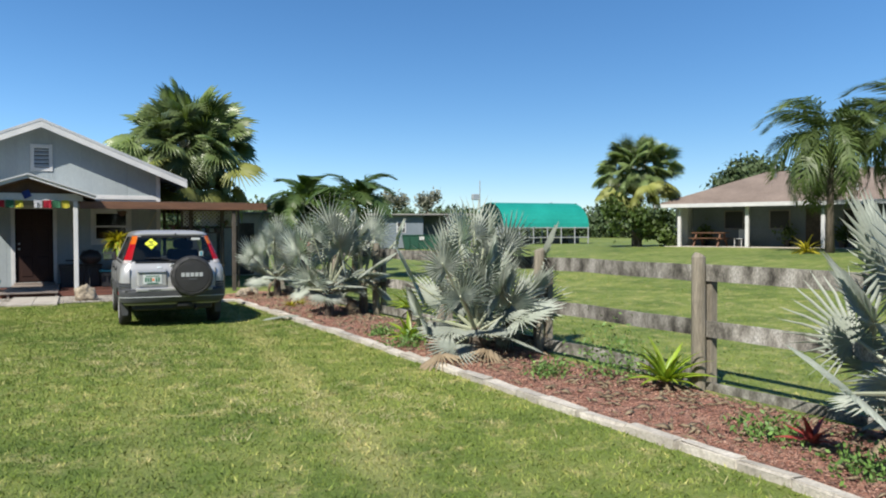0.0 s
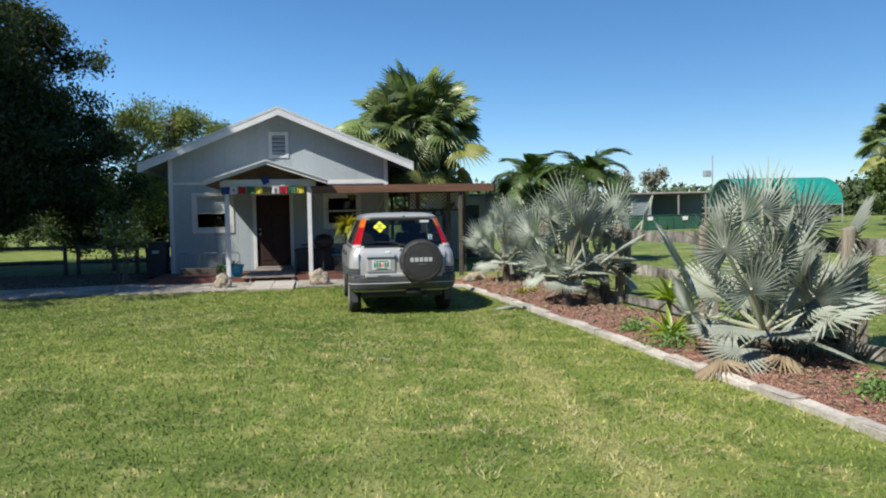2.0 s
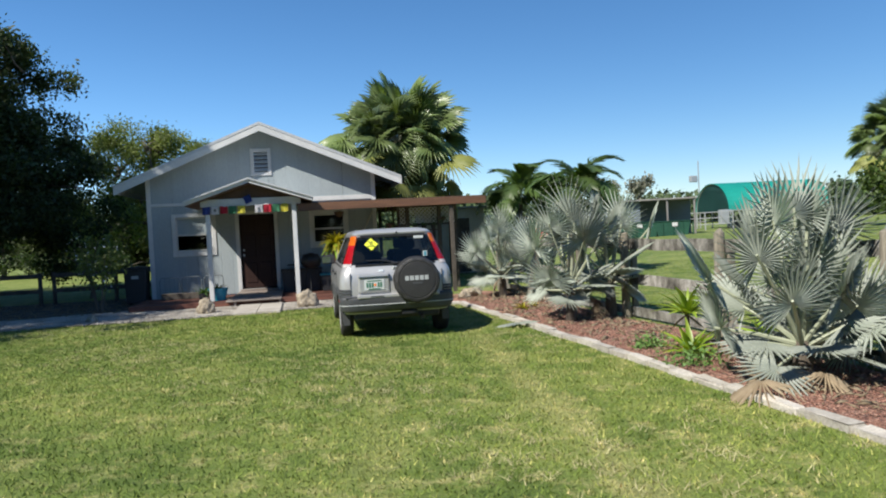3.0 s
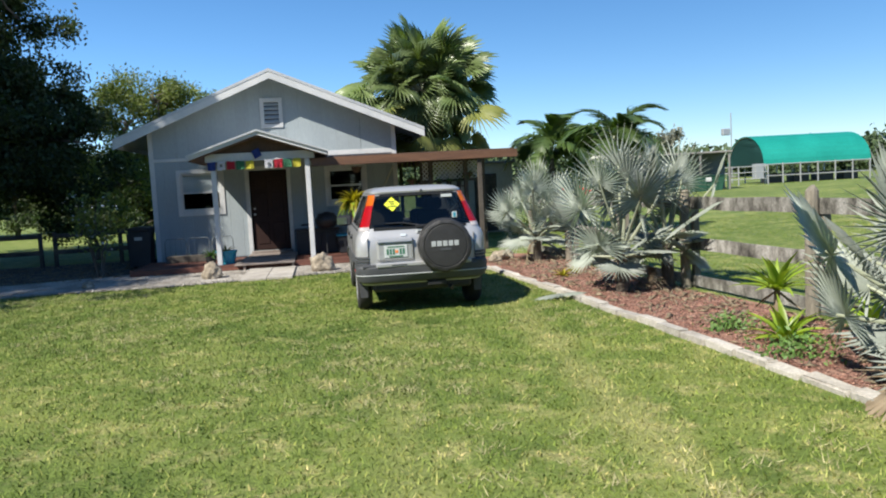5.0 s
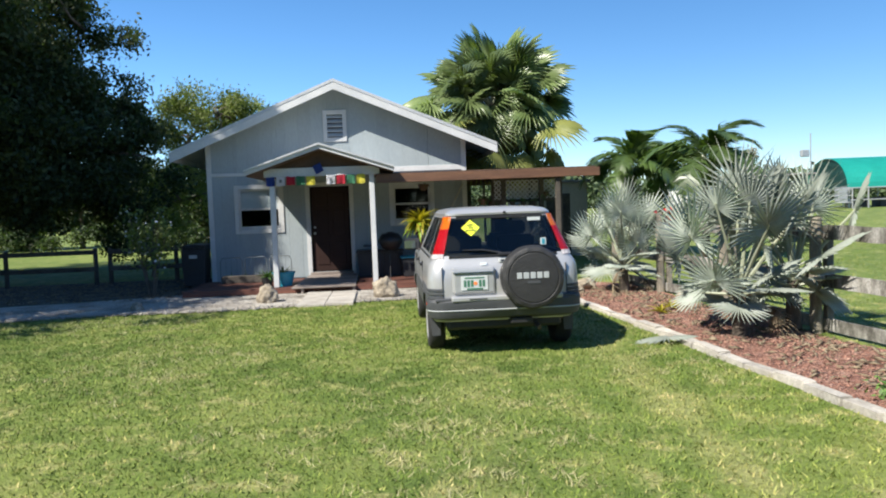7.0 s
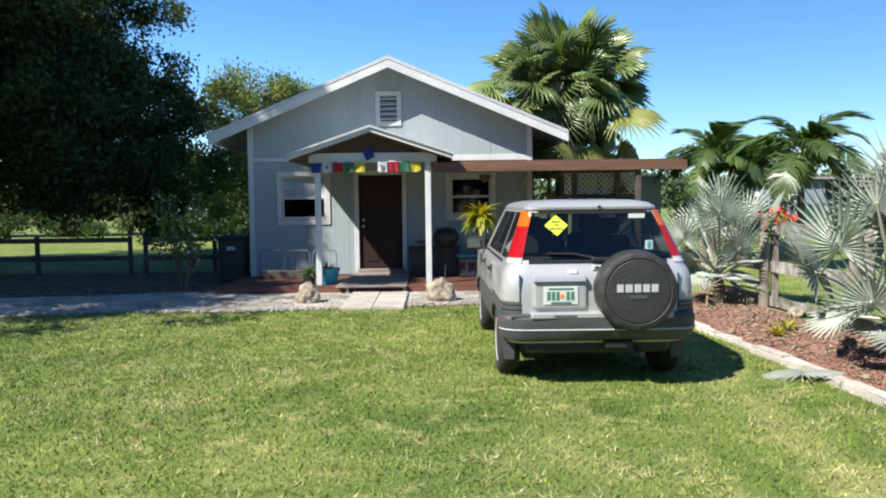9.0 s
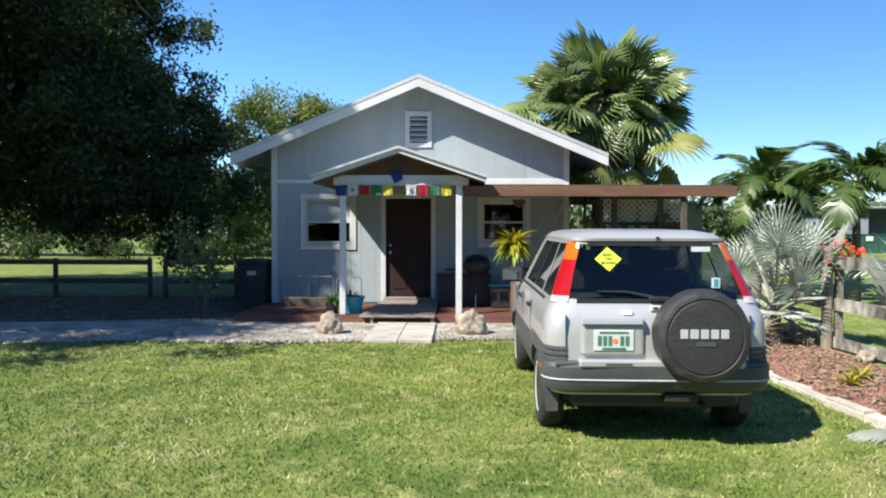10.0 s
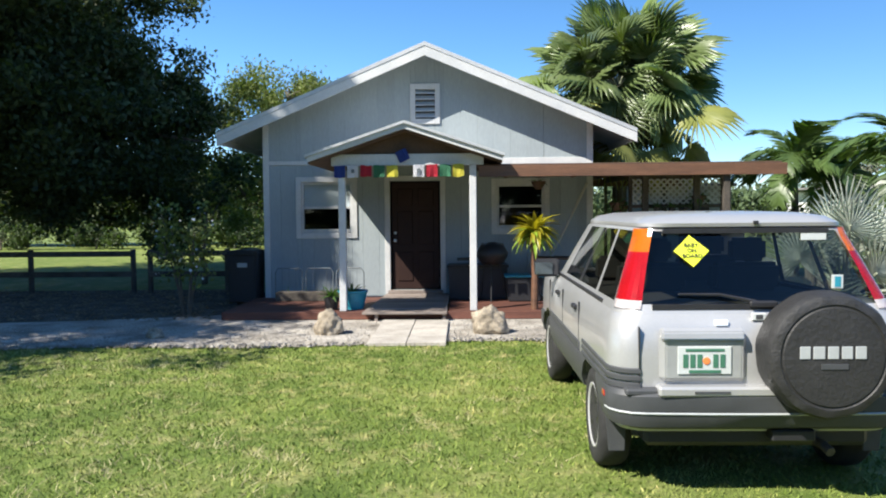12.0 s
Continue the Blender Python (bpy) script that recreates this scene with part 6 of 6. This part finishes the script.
    for i, (x, y, s) in enumerate(((1.2, 1.9, 0.75), (5.6, 1.9, 0.7), (8.3, 1.6, 0.9))):
        p = empty("potted_plant", at(x, y), 0, label="dark potted leafy plant on the far porch", category="plant", group="porch plants")
        part("pot", lathe([(0.16, 0), (0.22, 0.36), (0.0, 0.35)], 14), M_BLACK, p)
        rng = np.random.default_rng(300 + i)
        part("foliage", leaf_cloud("porch_leaves", rng.normal(0, 1, (220, 3)) * (0.3 * s, 0.3 * s, 0.3 * s) + (0, 0, 0.7), 0.05, 0.11, rng), M_HEDGE, p)
    g = empty("covered_grill", at(9.6, 0.8), -66, label="black covered barbecue on the far porch", category="grill")
    part("cover", prism([(-0.65, 0), (0.65, 0), (0.6, 0.75), (0.35, 1.05), (-0.35, 1.05), (-0.6, 0.75)], "y", -0.3, 0.3, bevel=0.03), M_BLACK, g)
    ch = empty("white_chair", at(3.4, 1.3), -80, label="white plastic garden chair on the far porch", category="chair")
    part("seat", box(-0.25, 0.25, -0.25, 0.25, 0.40, 0.44, 0.01), M_WHITE, ch)
    part("backrest", box(-0.25, 0.25, 0.22, 0.26, 0.44, 0.9, 0.01), M_WHITE, ch)
    for x in (-0.22, 0.19):
        for y in (-0.22, 0.19):
            part("leg", box(x, x + 0.03, y, y + 0.03, 0, 0.4, 0), M_WHITE, ch)


# ---- the car ----
def ring(hw, yr, yf, rc, rf, z, crown=0.0):
    """A plan outline of the body at one height: rear edge, rounded corners, sides, front edge; right half, then mirrored."""
    half = [(0.0, yr - crown), (0.35 * hw, yr - crown * 0.85), (hw - rc - 0.08, yr - crown * 0.25), (hw - rc, yr)]
    half += [(hw - rc + rc * math.sin(a), yr + rc - rc * math.cos(a)) for a in (math.pi / 8, math.pi / 4, 3 * math.pi / 8, math.pi / 2)]
    y0, y1 = yr + rc, yf - rf
    half += [(hw, y0 + (y1 - y0) * s) for s in SIDE]
    half += [(hw - rf + rf * math.cos(a), y1 + rf * math.sin(a)) for a in (0, math.pi / 6, math.pi / 3, math.pi / 2)]
    half += [(0.5 * (hw - rf), yf + crown * 0.8), (0.0, yf + crown)]
    pts = half + [(-x, y) for x, y in half[-2:0:-1]]
    return [(x, y, z) for x, y in pts]


AXLES = (-1.37, 1.25)
SIDE = (0.03, 0.255, 0.285, 0.55, 0.585, 0.88, 0.91)


def loft(levels, bm=None, keep=None, cap_low=False, cap_top=False):
    own = bm or bmesh.new()
    rows = [[own.verts.new(p) for p in ring(*lv)] for lv in levels]
    n = len(rows[0])
    for j, (r, s) in enumerate(zip(rows, rows[1:])):
        for k in range(n):
            if keep is None or keep(j, k, n):
                own.faces.new((r[k], r[(k + 1) % n], s[(k + 1) % n], s[k]))
    if cap_low:
        own.faces.new(rows[0][::-1])
    if cap_top:
        own.faces.new(rows[-1])
    loose = [v for v in own.verts if not v.link_faces]
    bmesh.ops.delete(own, geom=loose, context="VERTS")
    return own


def cut_arches(me_ob, radius=0.385):
    """Cuts the four wheel arches out of a closed body mesh."""
    for y in AXLES:
        for s in (-1, 1):
            cutter = new("arch", to_mesh(lathe([(radius, -0.3), (radius, 0.3)], 32, "x"), "arch"))
            cutter.parent = me_ob.parent
            cutter.location = (s * 0.82, y, 0.345)
            mod = me_ob.modifiers.new("arch", "BOOLEAN")
            mod.operation, mod.object, mod.solver = "DIFFERENCE", cutter, "EXACT"
            bpy.context.view_layer.update()
            dg = bpy.context.evaluated_depsgraph_get()
            out = bpy.data.meshes.new_from_object(me_ob.evaluated_get(dg))
            me_ob.modifiers.remove(mod)
            me_ob.data = out
            bpy.data.objects.remove(cutter)


def text_mesh(body, size):
    cu = bpy.data.curves.new("words", "FONT")
    cu.body, cu.size, cu.align_x, cu.align_y = body, size, "CENTER", "CENTER"
    cu.extrude = 0.0006
    cu.offset = size * 0.02
    ob = new("words", cu)
    bpy.context.view_layer.update()
    me = bpy.data.meshes.new_from_object(ob.evaluated_get(bpy.context.evaluated_depsgraph_get()))
    bpy.data.objects.remove(ob)
    return me


def rear_y(z):
    return float(np.interp(z, GLASS_Z, [lv[1] for lv in GREEN]))


GREEN = [  # hw, rear, front, rear corner, front corner, z
    (0.815, -2.01, 1.10, 0.14, 0.30, 1.095),
    (0.795, -1.98, 1.03, 0.14, 0.30, 1.150),
    (0.705, -1.85, 0.72, 0.13, 0.26, 1.390),
    (0.635, -1.75, 0.48, 0.13, 0.25, 1.575),
]
GLASS_Z = [lv[5] for lv in GREEN]


def build_car():
    car = empty("suv", (5.41, -7.80, 0), 0.0, label="silver compact SUV with grey bumpers parked on the lawn", category="car")
    body_levels = [(0.80, -2.00, 2.02, 0.16, 0.34, 0.40), (0.855, -2.06, 2.08, 0.18, 0.36, 0.48), (0.870, -2.075, 2.10, 0.18, 0.38, 0.68, 0.02), (0.872, -2.075, 2.08, 0.16, 0.38, 0.86, 0.02),
                   (0.860, -2.055, 2.02, 0.15, 0.36, 1.00, 0.02), (0.840, -2.03, 1.80, 0.145, 0.34, 1.06, 0.015), (0.815, -2.01, 1.10, 0.14, 0.30, 1.095)]
    body = part("body", loft(body_levels, cap_low=True, cap_top=True), M_SILVER, car, "silver painted body")
    cut_arches(body)
    n = len(ring(*GREEN[0]))
    h = (n + 2) // 2          # index of the front centre is h - 1
    rear_glass = {0, 1, 2, 3, n - 1, n - 2, n - 3, n - 4}
    # side faces: corner arc 3..7, quarter pane 8, pillar 9, rear door pane 10, pillar 11, front door pane 12, front pillar onward
    mirror = {k: n - 1 - k for k in range(n)}
    glass_faces = set(rear_glass) | {8, 10, 12} | {mirror[k] for k in (8, 10, 12)} | {17, 18, 19, mirror[17], mirror[18], mirror[19]}
    black_faces = {11, mirror[11]}
    top = GREEN + [(0.61, -1.71, 0.40, 0.14, 0.24, 1.61)]
    green = part("window_frame", loft(top, keep=lambda j, k, m: j in (0, 3) or k not in glass_faces | black_faces), M_SILVER, car, "silver window pillars")
    for face in sorted(black_faces):
        part("door_pillar", loft(top, keep=lambda j, k, m, face=face: j in (1, 2) and k == face), M_BLACK, car, "black door pillar")
    roof_levels = [(0.625, -1.755, 0.42, 0.14, 0.24, 1.60), (0.62, -1.76, 0.42, 0.15, 0.24, 1.622), (0.57, -1.70, 0.34, 0.16, 0.22, 1.660), (0.46, -1.54, 0.16, 0.2, 0.2, 1.685), (0.22, -1.15, -0.2, 0.15, 0.15, 1.695)]
    part("roof", loft(roof_levels, cap_low=True, cap_top=True), M_SILVER, car, smooth=True)

    def pane(name, ks, shrink=0.0):
        bm = bmesh.new()
        rows = [[Vector(p) for p in ring(*lv)] for lv in top[1:4]]
        for r, s in zip(rows, rows[1:]):
            for k in ks:
                q = [r[k], r[(k + 1) % n], s[(k + 1) % n], s[k]]
                nrm = (q[1] - q[0]).cross(q[3] - q[0]).normalized() * 0.003
                bm.faces.new([bm.verts.new(p - nrm) for p in q])
        bmesh.ops.remove_doubles(bm, verts=bm.verts, dist=0.0005)
        part(name, bm, M_CARGLASS, car, "tinted window glass")
    pane("rear_window", [n - 4, n - 3, n - 2, n - 1, 0, 1, 2, 3])
    for side in (0, 1):
        for nm, k in (("quarter_window", 8), ("rear_door_window", 10), ("front_door_window", 12)):
            pane(nm, [mirror[k] if side else k])
    pane("windscreen", [17, 18, 19, mirror[19], mirror[18], mirror[17]])
    # cladding: bumpers and sills
    clad = [(0.79, -2.03, 2.10, 0.16, 0.34, 0.42), (0.862, -2.12, 2.16, 0.2, 0.4, 0.455), (0.884, -2.150, 2.18, 0.2, 0.4, 0.53, 0.02), (0.887, -2.150, 2.18, 0.2, 0.4, 0.64, 0.02), (0.880, -2.125, 2.15, 0.19, 0.4, 0.668, 0.02), (0.85, -2.03, 2.05, 0.15, 0.36, 0.675)]
    bumper = part("bumper_cladding", loft(clad, cap_low=True, cap_top=True), M_CLAD, car, "grey plastic bumpers and sills")
    cut_arches(bumper)
    part("bumper_line", loft([(0.888, -2.153, 2.182, 0.2, 0.4, 0.535, 0.02), (0.892, -2.159, 2.186, 0.2, 0.4, 0.543, 0.02), (0.889, -2.153, 2.182, 0.2, 0.4, 0.551, 0.02)], keep=lambda j, k, m: k < 7 or k > m - 8), M_LETTER, car)
    # rear bumper corner grooves
    for k0 in (3, n - 9):
        for za, zb, off in ((0.668, 0.706, 0.010), (0.714, 0.748, 0.009), (0.756, 0.790, 0.008)):
            part("bumper_corner", loft([(0.872, -2.08, 2.10, 0.17, 0.38, za), (0.872 + off, -2.08 - off, 2.10, 0.175, 0.38, za + 0.006), (0.872 + off, -2.08 - off, 2.10, 0.175, 0.38, zb - 0.006), (0.872, -2.08, 2.10, 0.17, 0.38, zb)],
                                       keep=lambda j, k, m, k0=k0: k0 <= k < k0 + 6), M_CLAD, car)
    part("bumper_step", box(-0.62, 0.64, -2.175, -2.07, 0.640, 0.700, 0.014), M_SILVER, car)
    part("bumper_top", box(-0.80, 0.80, -2.14, -2.03, 0.64, 0.682, 0.012), M_CLAD, car)
    part("underbody", box(-0.66, 0.66, -1.98, 1.9, 0.30, 0.46, 0.03), M_BLACK, car)
    part("exhaust", tube([(0.35, -1.2, 0.30), (0.36, -2.06, 0.33), (0.37, -2.12, 0.31)], 0.028, 10), M_DARKMETAL, car)
    # tail lamps up the rear corners
    for s in (-1, 1):
        for m, za, zb, lab in ((M_CLEAR, 1.125, 1.172, "clear lower lamp lens"), (M_RED, 1.172, 1.45, "red lamp lens"), (M_AMBER, 1.45, 1.590, "amber upper lamp lens")):
            bm = bmesh.new()
            rows = []
            for z in np.linspace(za, zb, 4):
                lv = [float(np.interp(z, GLASS_Z, [g[i] for g in GREEN])) for i in range(5)]
                hw, y0, _, rc, _ = lv
                row = []
                lean = float(np.interp(z, (1.125, 1.59), (0.10, 0.26)))
                for a in np.linspace(lean, float(np.interp(z, (1.125, 1.59), (1.12, 1.02))), 8):
                    ang = a * math.pi / 2
                    x, y = hw - rc + (rc + 0.012) * math.sin(ang), y0 + rc - (rc + 0.012) * math.cos(ang)
                    row.append(bm.verts.new((s * x, y, z)))
                rows.append(row)
            for r, t in zip(rows, rows[1:]):
                for k in range(7):
                    bm.faces.new((r[k], r[k + 1], t[k + 1], t[k]))
            bmesh.ops.solidify(bm, geom=bm.faces[:], thickness=0.01)
            part("tail_lamp", bm, m, car, lab)
    # tailgate details
    for x in (-0.715, 0.70):
        part("tailgate_seam", box(x, x + 0.006, -2.086, -2.05, 0.70, 1.03, 0), M_BLACK, car)
    part("glass_seal", box(-0.62, 0.62, -2.003, -1.975, 1.120, 1.150, 0), M_BLACK, car)
    part("glass_seal", box(-0.50, 0.50, -1.775, -1.745, 1.560, 1.590, 0), M_BLACK, car)
    plate = part("plate_surround", box(-0.60, -0.105, -2.118, -2.06, 0.72, 1.00, 0.025), M_SILVER, car)
    # recess shade given by the darker silver
    part("plate_recess", box(-0.565, -0.14, -2.121, -2.112, 0.742, 0.955, 0.002), M_RECESS, plate)
    part("plate_bar", prism([(-2.150, 0.965), (-2.105, 0.955), (-2.07, 1.025), (-2.115, 1.03), (-2.142, 1.01)], "x", -0.595, -0.13, bevel=0.008), M_SILVER, plate, "bright silver plate garnish")
    part("number_plate", box(-0.505, -0.20, -2.130, -2.122, 0.765, 0.925, 0.003), M_PLATE, plate, "white number plate")
    for x in (-0.475, -0.435, -0.395, -0.305, -0.265):
        part("plate_mark", box(x, x + 0.028, -2.1335, -2.1305, 0.805, 0.880, 0), M_PLATEGREEN, plate)
    part("plate_mark", lathe([(0.022, -2.1305), (0.02, -2.134)], 12, "y"), M_ORANGE, plate, loc=(-0.342, 0, 0.842))
    for z0, z1, w in ((0.774, 0.790, 0.09), (0.898, 0.912, 0.11)):
        part("plate_mark", box(-0.352 - w, -0.352 + w, -2.1335, -2.1305, z0, z1, 0), M_PLATEGREEN, plate)
    part("badge", box(-0.06, 0.02, -2.060, -2.035, 1.062, 1.105, 0.004), M_PLATE, car)
    part("badge_mark", box(-0.04, 0.0, -2.0625, -2.0595, 1.072, 1.096, 0), M_CLAD, car)
    part("small_sticker", box(-0.27, -0.20, -2.068, -2.035, 1.035, 1.065, 0), M_BLIND, car)
    part("bumper_bar", box(-0.42, -0.22, -2.179, -2.1755, 0.662, 0.676, 0), M_CLAD, car)
    part("tow_bracket", box(0.05, 0.30, -2.09, -1.98, 0.36, 0.43, 0.01), M_BLACK, car)
    # spare wheel
    spare = part("spare_wheel_cover", lathe([(0.10, -2.07), (0.31, -2.085), (0.350, -2.12), (0.354, -2.16), (0.352, -2.25), (0.348, -2.285), (0.334, -2.312), (0.312, -2.322), (0.290, -2.325), (0.284, -2.318), (0.276, -2.318), (0.270, -2.326), (0.16, -2.334), (0.05, -2.336)], 56, "y"),
                 M_VINYL, car, "charcoal vinyl spare wheel cover", loc=(0.285, 0, 0.895), smooth=True)
    # the vinyl sags and puckers a little over the tyre
    spare.data.set_sharp_from_angle(angle=radians(24))
    for v in spare.data.vertices:
        r, a = math.hypot(v.co.x, v.co.z), math.atan2(v.co.z, v.co.x)
        if r > 0.30:
            k = 1 + 0.006 * math.sin(11 * a) + 0.005 * math.sin(7 * a + 1.3) * math.sin(3 * a)
            v.co.x, v.co.z = v.co.x * k, v.co.z * k
            v.co.y += 0.004 * math.sin(13 * a + 0.7)
    x = -0.19
    for wd in (0.068, 0.074, 0.070, 0.070, 0.070):
        part("print_block", box(x, x + wd - 0.012, -2.341, -2.333, -0.005, 0.063, 0.002), M_LETTER, spare)
        x += wd + 0.004
    part("print_bar", box(-0.075, 0.07, -2.341, -2.333, -0.062, -0.032, 0.001), M_CLAD, spare)
    part("spare_carrier", box(0.1, 0.5, -2.10, -2.05, 0.75, 1.0, 0.02), M_BLACK, car)
    # stickers and wiper on the rear glass
    tilt = math.degrees(math.atan2(rear_y(1.50) - rear_y(1.42), 0.08))
    st = part("yellow_sign", box(-0.075, 0.075, -0.002, 0.002, -0.075, 0.075, 0), M_YELLOW, car, "yellow diamond warning sign on the rear glass", loc=(-0.345, rear_y(1.455) - 0.014, 1.455))
    st.rotation_euler = (Matrix.Rotation(radians(-tilt), 3, "X") @ Matrix.Rotation(radians(45), 3, "Y")).to_euler()
    for words, dz in (("BABY", 0.036), ("ON", 0.0), ("BOARD", -0.036)):
        w = part("words", text_mesh(words, 0.036), M_INK, car, "black lettering")
        w.matrix_local = Matrix.Translation((-0.345, rear_y(1.455) - 0.014, 1.455)) @ Matrix.Rotation(radians(-tilt), 4, "X") @ Matrix.Translation((0, -0.009, dz)) @ Matrix.Rotation(radians(90), 4, "X")
    part("oval_sticker", box(0.33, 0.48, rear_y(1.53) - 0.014, rear_y(1.53) - 0.006, 1.515, 1.555, 0.001), M_PLATE, car, "white sticker on the rear glass")
    part("corner_sticker", box(0.445, 0.51, rear_y(1.26) - 0.026, rear_y(1.26) - 0.016, 1.235, 1.315, 0.001), M_PLATE, car, "small blue and white sticker")
    part("corner_sticker", box(0.46, 0.495, rear_y(1.26) - 0.029, rear_y(1.26) - 0.0265, 1.245, 1.305, 0), M_BLUEPOT, car)
    part("wiper", tube([(-0.02, rear_y(1.16) - 0.03, 1.165), (-0.22, rear_y(1.20) - 0.025, 1.205), (-0.46, rear_y(1.205) - 0.02, 1.208)], [0.012, 0.009, 0.006], 6), M_BLACK, car)
    part("wiper_motor", box(-0.06, 0.10, -2.03, -1.985, 1.135, 1.170, 0.008), M_BLACK, car)
    part("roof_antenna_base", box(0.05, 0.08, -1.775, -1.75, 1.612, 1.635, 0.004), M_BLACK, car)
    # wheels, flaps, handles, mirrors, seams
    rim_bm = lathe([(0.02, 0.075), (0.06, 0.085), (0.19, 0.07), (0.205, 0.095), (0.215, 0.095), (0.215, -0.09)], 32, "x")
    tyre_bm = lathe([(0.205, 0.085), (0.235, 0.10), (0.305, 0.095), (0.33, 0.06), (0.335, 0.0), (0.33, -0.06), (0.30, -0.10), (0.2, -0.10)], 40, "x")
    rim_me, tyre_me = to_mesh(rim_bm, "rim", True), to_mesh(tyre_bm, "tyre", True)
    for s in (-1, 1):
        for y in AXLES:
            wh = part("wheel", lathe([(0.05, -0.09), (0.2, -0.09), (0.2, -0.05), (0.05, -0.05)], 20, "x"), M_BLACK, car, loc=(s * 0.765, y, 0.335), rot=(0, 0, 0 if s > 0 else 180))
            part("tyre", tyre_me, M_RUBBER, wh)
            part("rim", rim_me, M_RIM, wh, "alloy rim")
            for k in range(5):
                a = k * math.tau / 5
                part("spoke_gap", prism([(0.09 * math.cos(a - 0.12), 0.09 * math.sin(a - 0.12)), (0.17 * math.cos(a - 0.2), 0.17 * math.sin(a - 0.2)), (0.17 * math.cos(a + 0.2), 0.17 * math.sin(a + 0.2)), (0.09 * math.cos(a + 0.12), 0.09 * math.sin(a + 0.12))], "x", 0.06, 0.087), M_BLACK, wh)
        part("mud_flap", prism([(s * 0.72, 0.50), (s * 0.855, 0.50), (s * 0.83, 0.21), (s * 0.73, 0.21)], "y", -1.775, -1.76, bevel=0.004), M_CLAD, car, rot=None)
        arch_x = s * 0.80
        for y in AXLES:
            part("arch_liner", tube([(arch_x - s * 0.16, y + 0.372 * math.cos(a), 0.345 + 0.372 * math.sin(a)) for a in np.linspace(-0.1, math.pi + 0.1, 15)], 0.05, 6), M_BLACK, car)
        for y in (-0.60, 0.42):
            part("door_handle", box(s * 0.872 - 0.02, s * 0.872 + 0.018, y - 0.075, y + 0.075, 0.955, 0.99, 0.008), M_BLACK, car)
        for y in (-0.80, 0.12, 1.08):
            part("door_seam", box(s * 0.868 - 0.006, s * 0.868 + 0.0065, y - 0.004, y + 0.004, 0.68, 1.03, 0), M_BLACK, car)
        part("rub_strip", box(s * 0.874 - 0.008, s * 0.874 + 0.010, -0.85, 1.0, 0.68, 0.74, 0.004), M_CLAD, car)
        mir = part("wing_mirror", prism([(0.70, 1.09), (0.73, 1.26), (0.86, 1.24), (0.84, 1.09)], "x", s * 0.82, s * 1.05, bevel=0.02), M_BLACK, car, "black wing mirror")
        part("mirror_glass", box(min(s * 0.89, s * 1.05), max(s * 0.89, s * 1.03), 0.694, 0.706, 1.115, 1.225, 0), M_CARGLASS2, mir)
        part("belt_strip", box(s * 0.805 - 0.012, s * 0.805 + 0.012, -1.45, 0.85, 1.098, 1.125, 0.003), M_BLACK, car)
        part("headlamp", box(s * 0.62 - 0.16, s * 0.62 + 0.16, 2.0, 2.09, 0.72, 0.88, 0.02), M_CLEAR, car)
        part("side_marker", box(s * 0.886 - 0.006, s * 0.886 + 0.006, -1.94, -1.88, 0.60, 0.63, 0), M_RED, car)
    # cabin
    part("cabin_floor", box(-0.76, 0.76, -1.90, 0.90, 1.098, 1.107, 0), M_SEAT, car)
    for x in (-0.34, 0.34):
        for y in (-0.75, 0.15):
            part("seat", prism([(y - 0.12, 1.11), (y + 0.1, 1.11), (y, 1.32), (y - 0.14, 1.32)], "x", x - 0.24, x + 0.24, bevel=0.03), M_SEAT, car, "dark seat back")
            part("headrest", prism([(y - 0.16, 1.33), (y - 0.06, 1.33), (y - 0.07, 1.50), (y - 0.15, 1.50)], "x", x - 0.13, x + 0.13, bevel=0.025), M_SEAT, car, "dark headrest")
    # soft panels, crisp folds
    for ob in car.children:
        if ob.type == "MESH" and ob.data.materials and ob.data.materials[0] in (M_SILVER, M_CLAD):
            ob.data.polygons.foreach_set("use_smooth", [True] * len(ob.data.polygons))
            ob.data.set_sharp_from_angle(angle=radians(30))


M_CARGLASS2 = plain("mirror_glass", (0.20, 0.24, 0.27), 0.08, 0.9, 0.02)

# ---- build ----
build_ground()
EDGE = build_sheets()
build_house()
build_deck()
build_shade_roof()
build_lattice()
build_car()
build_fence()
build_side_fence()
build_palms()
build_trees()
build_barn()
build_home()
build_far_house()
build_bed_plants()
build_porch_things()
build_kerb()
build_stuff(EDGE)
build_straw(EDGE)
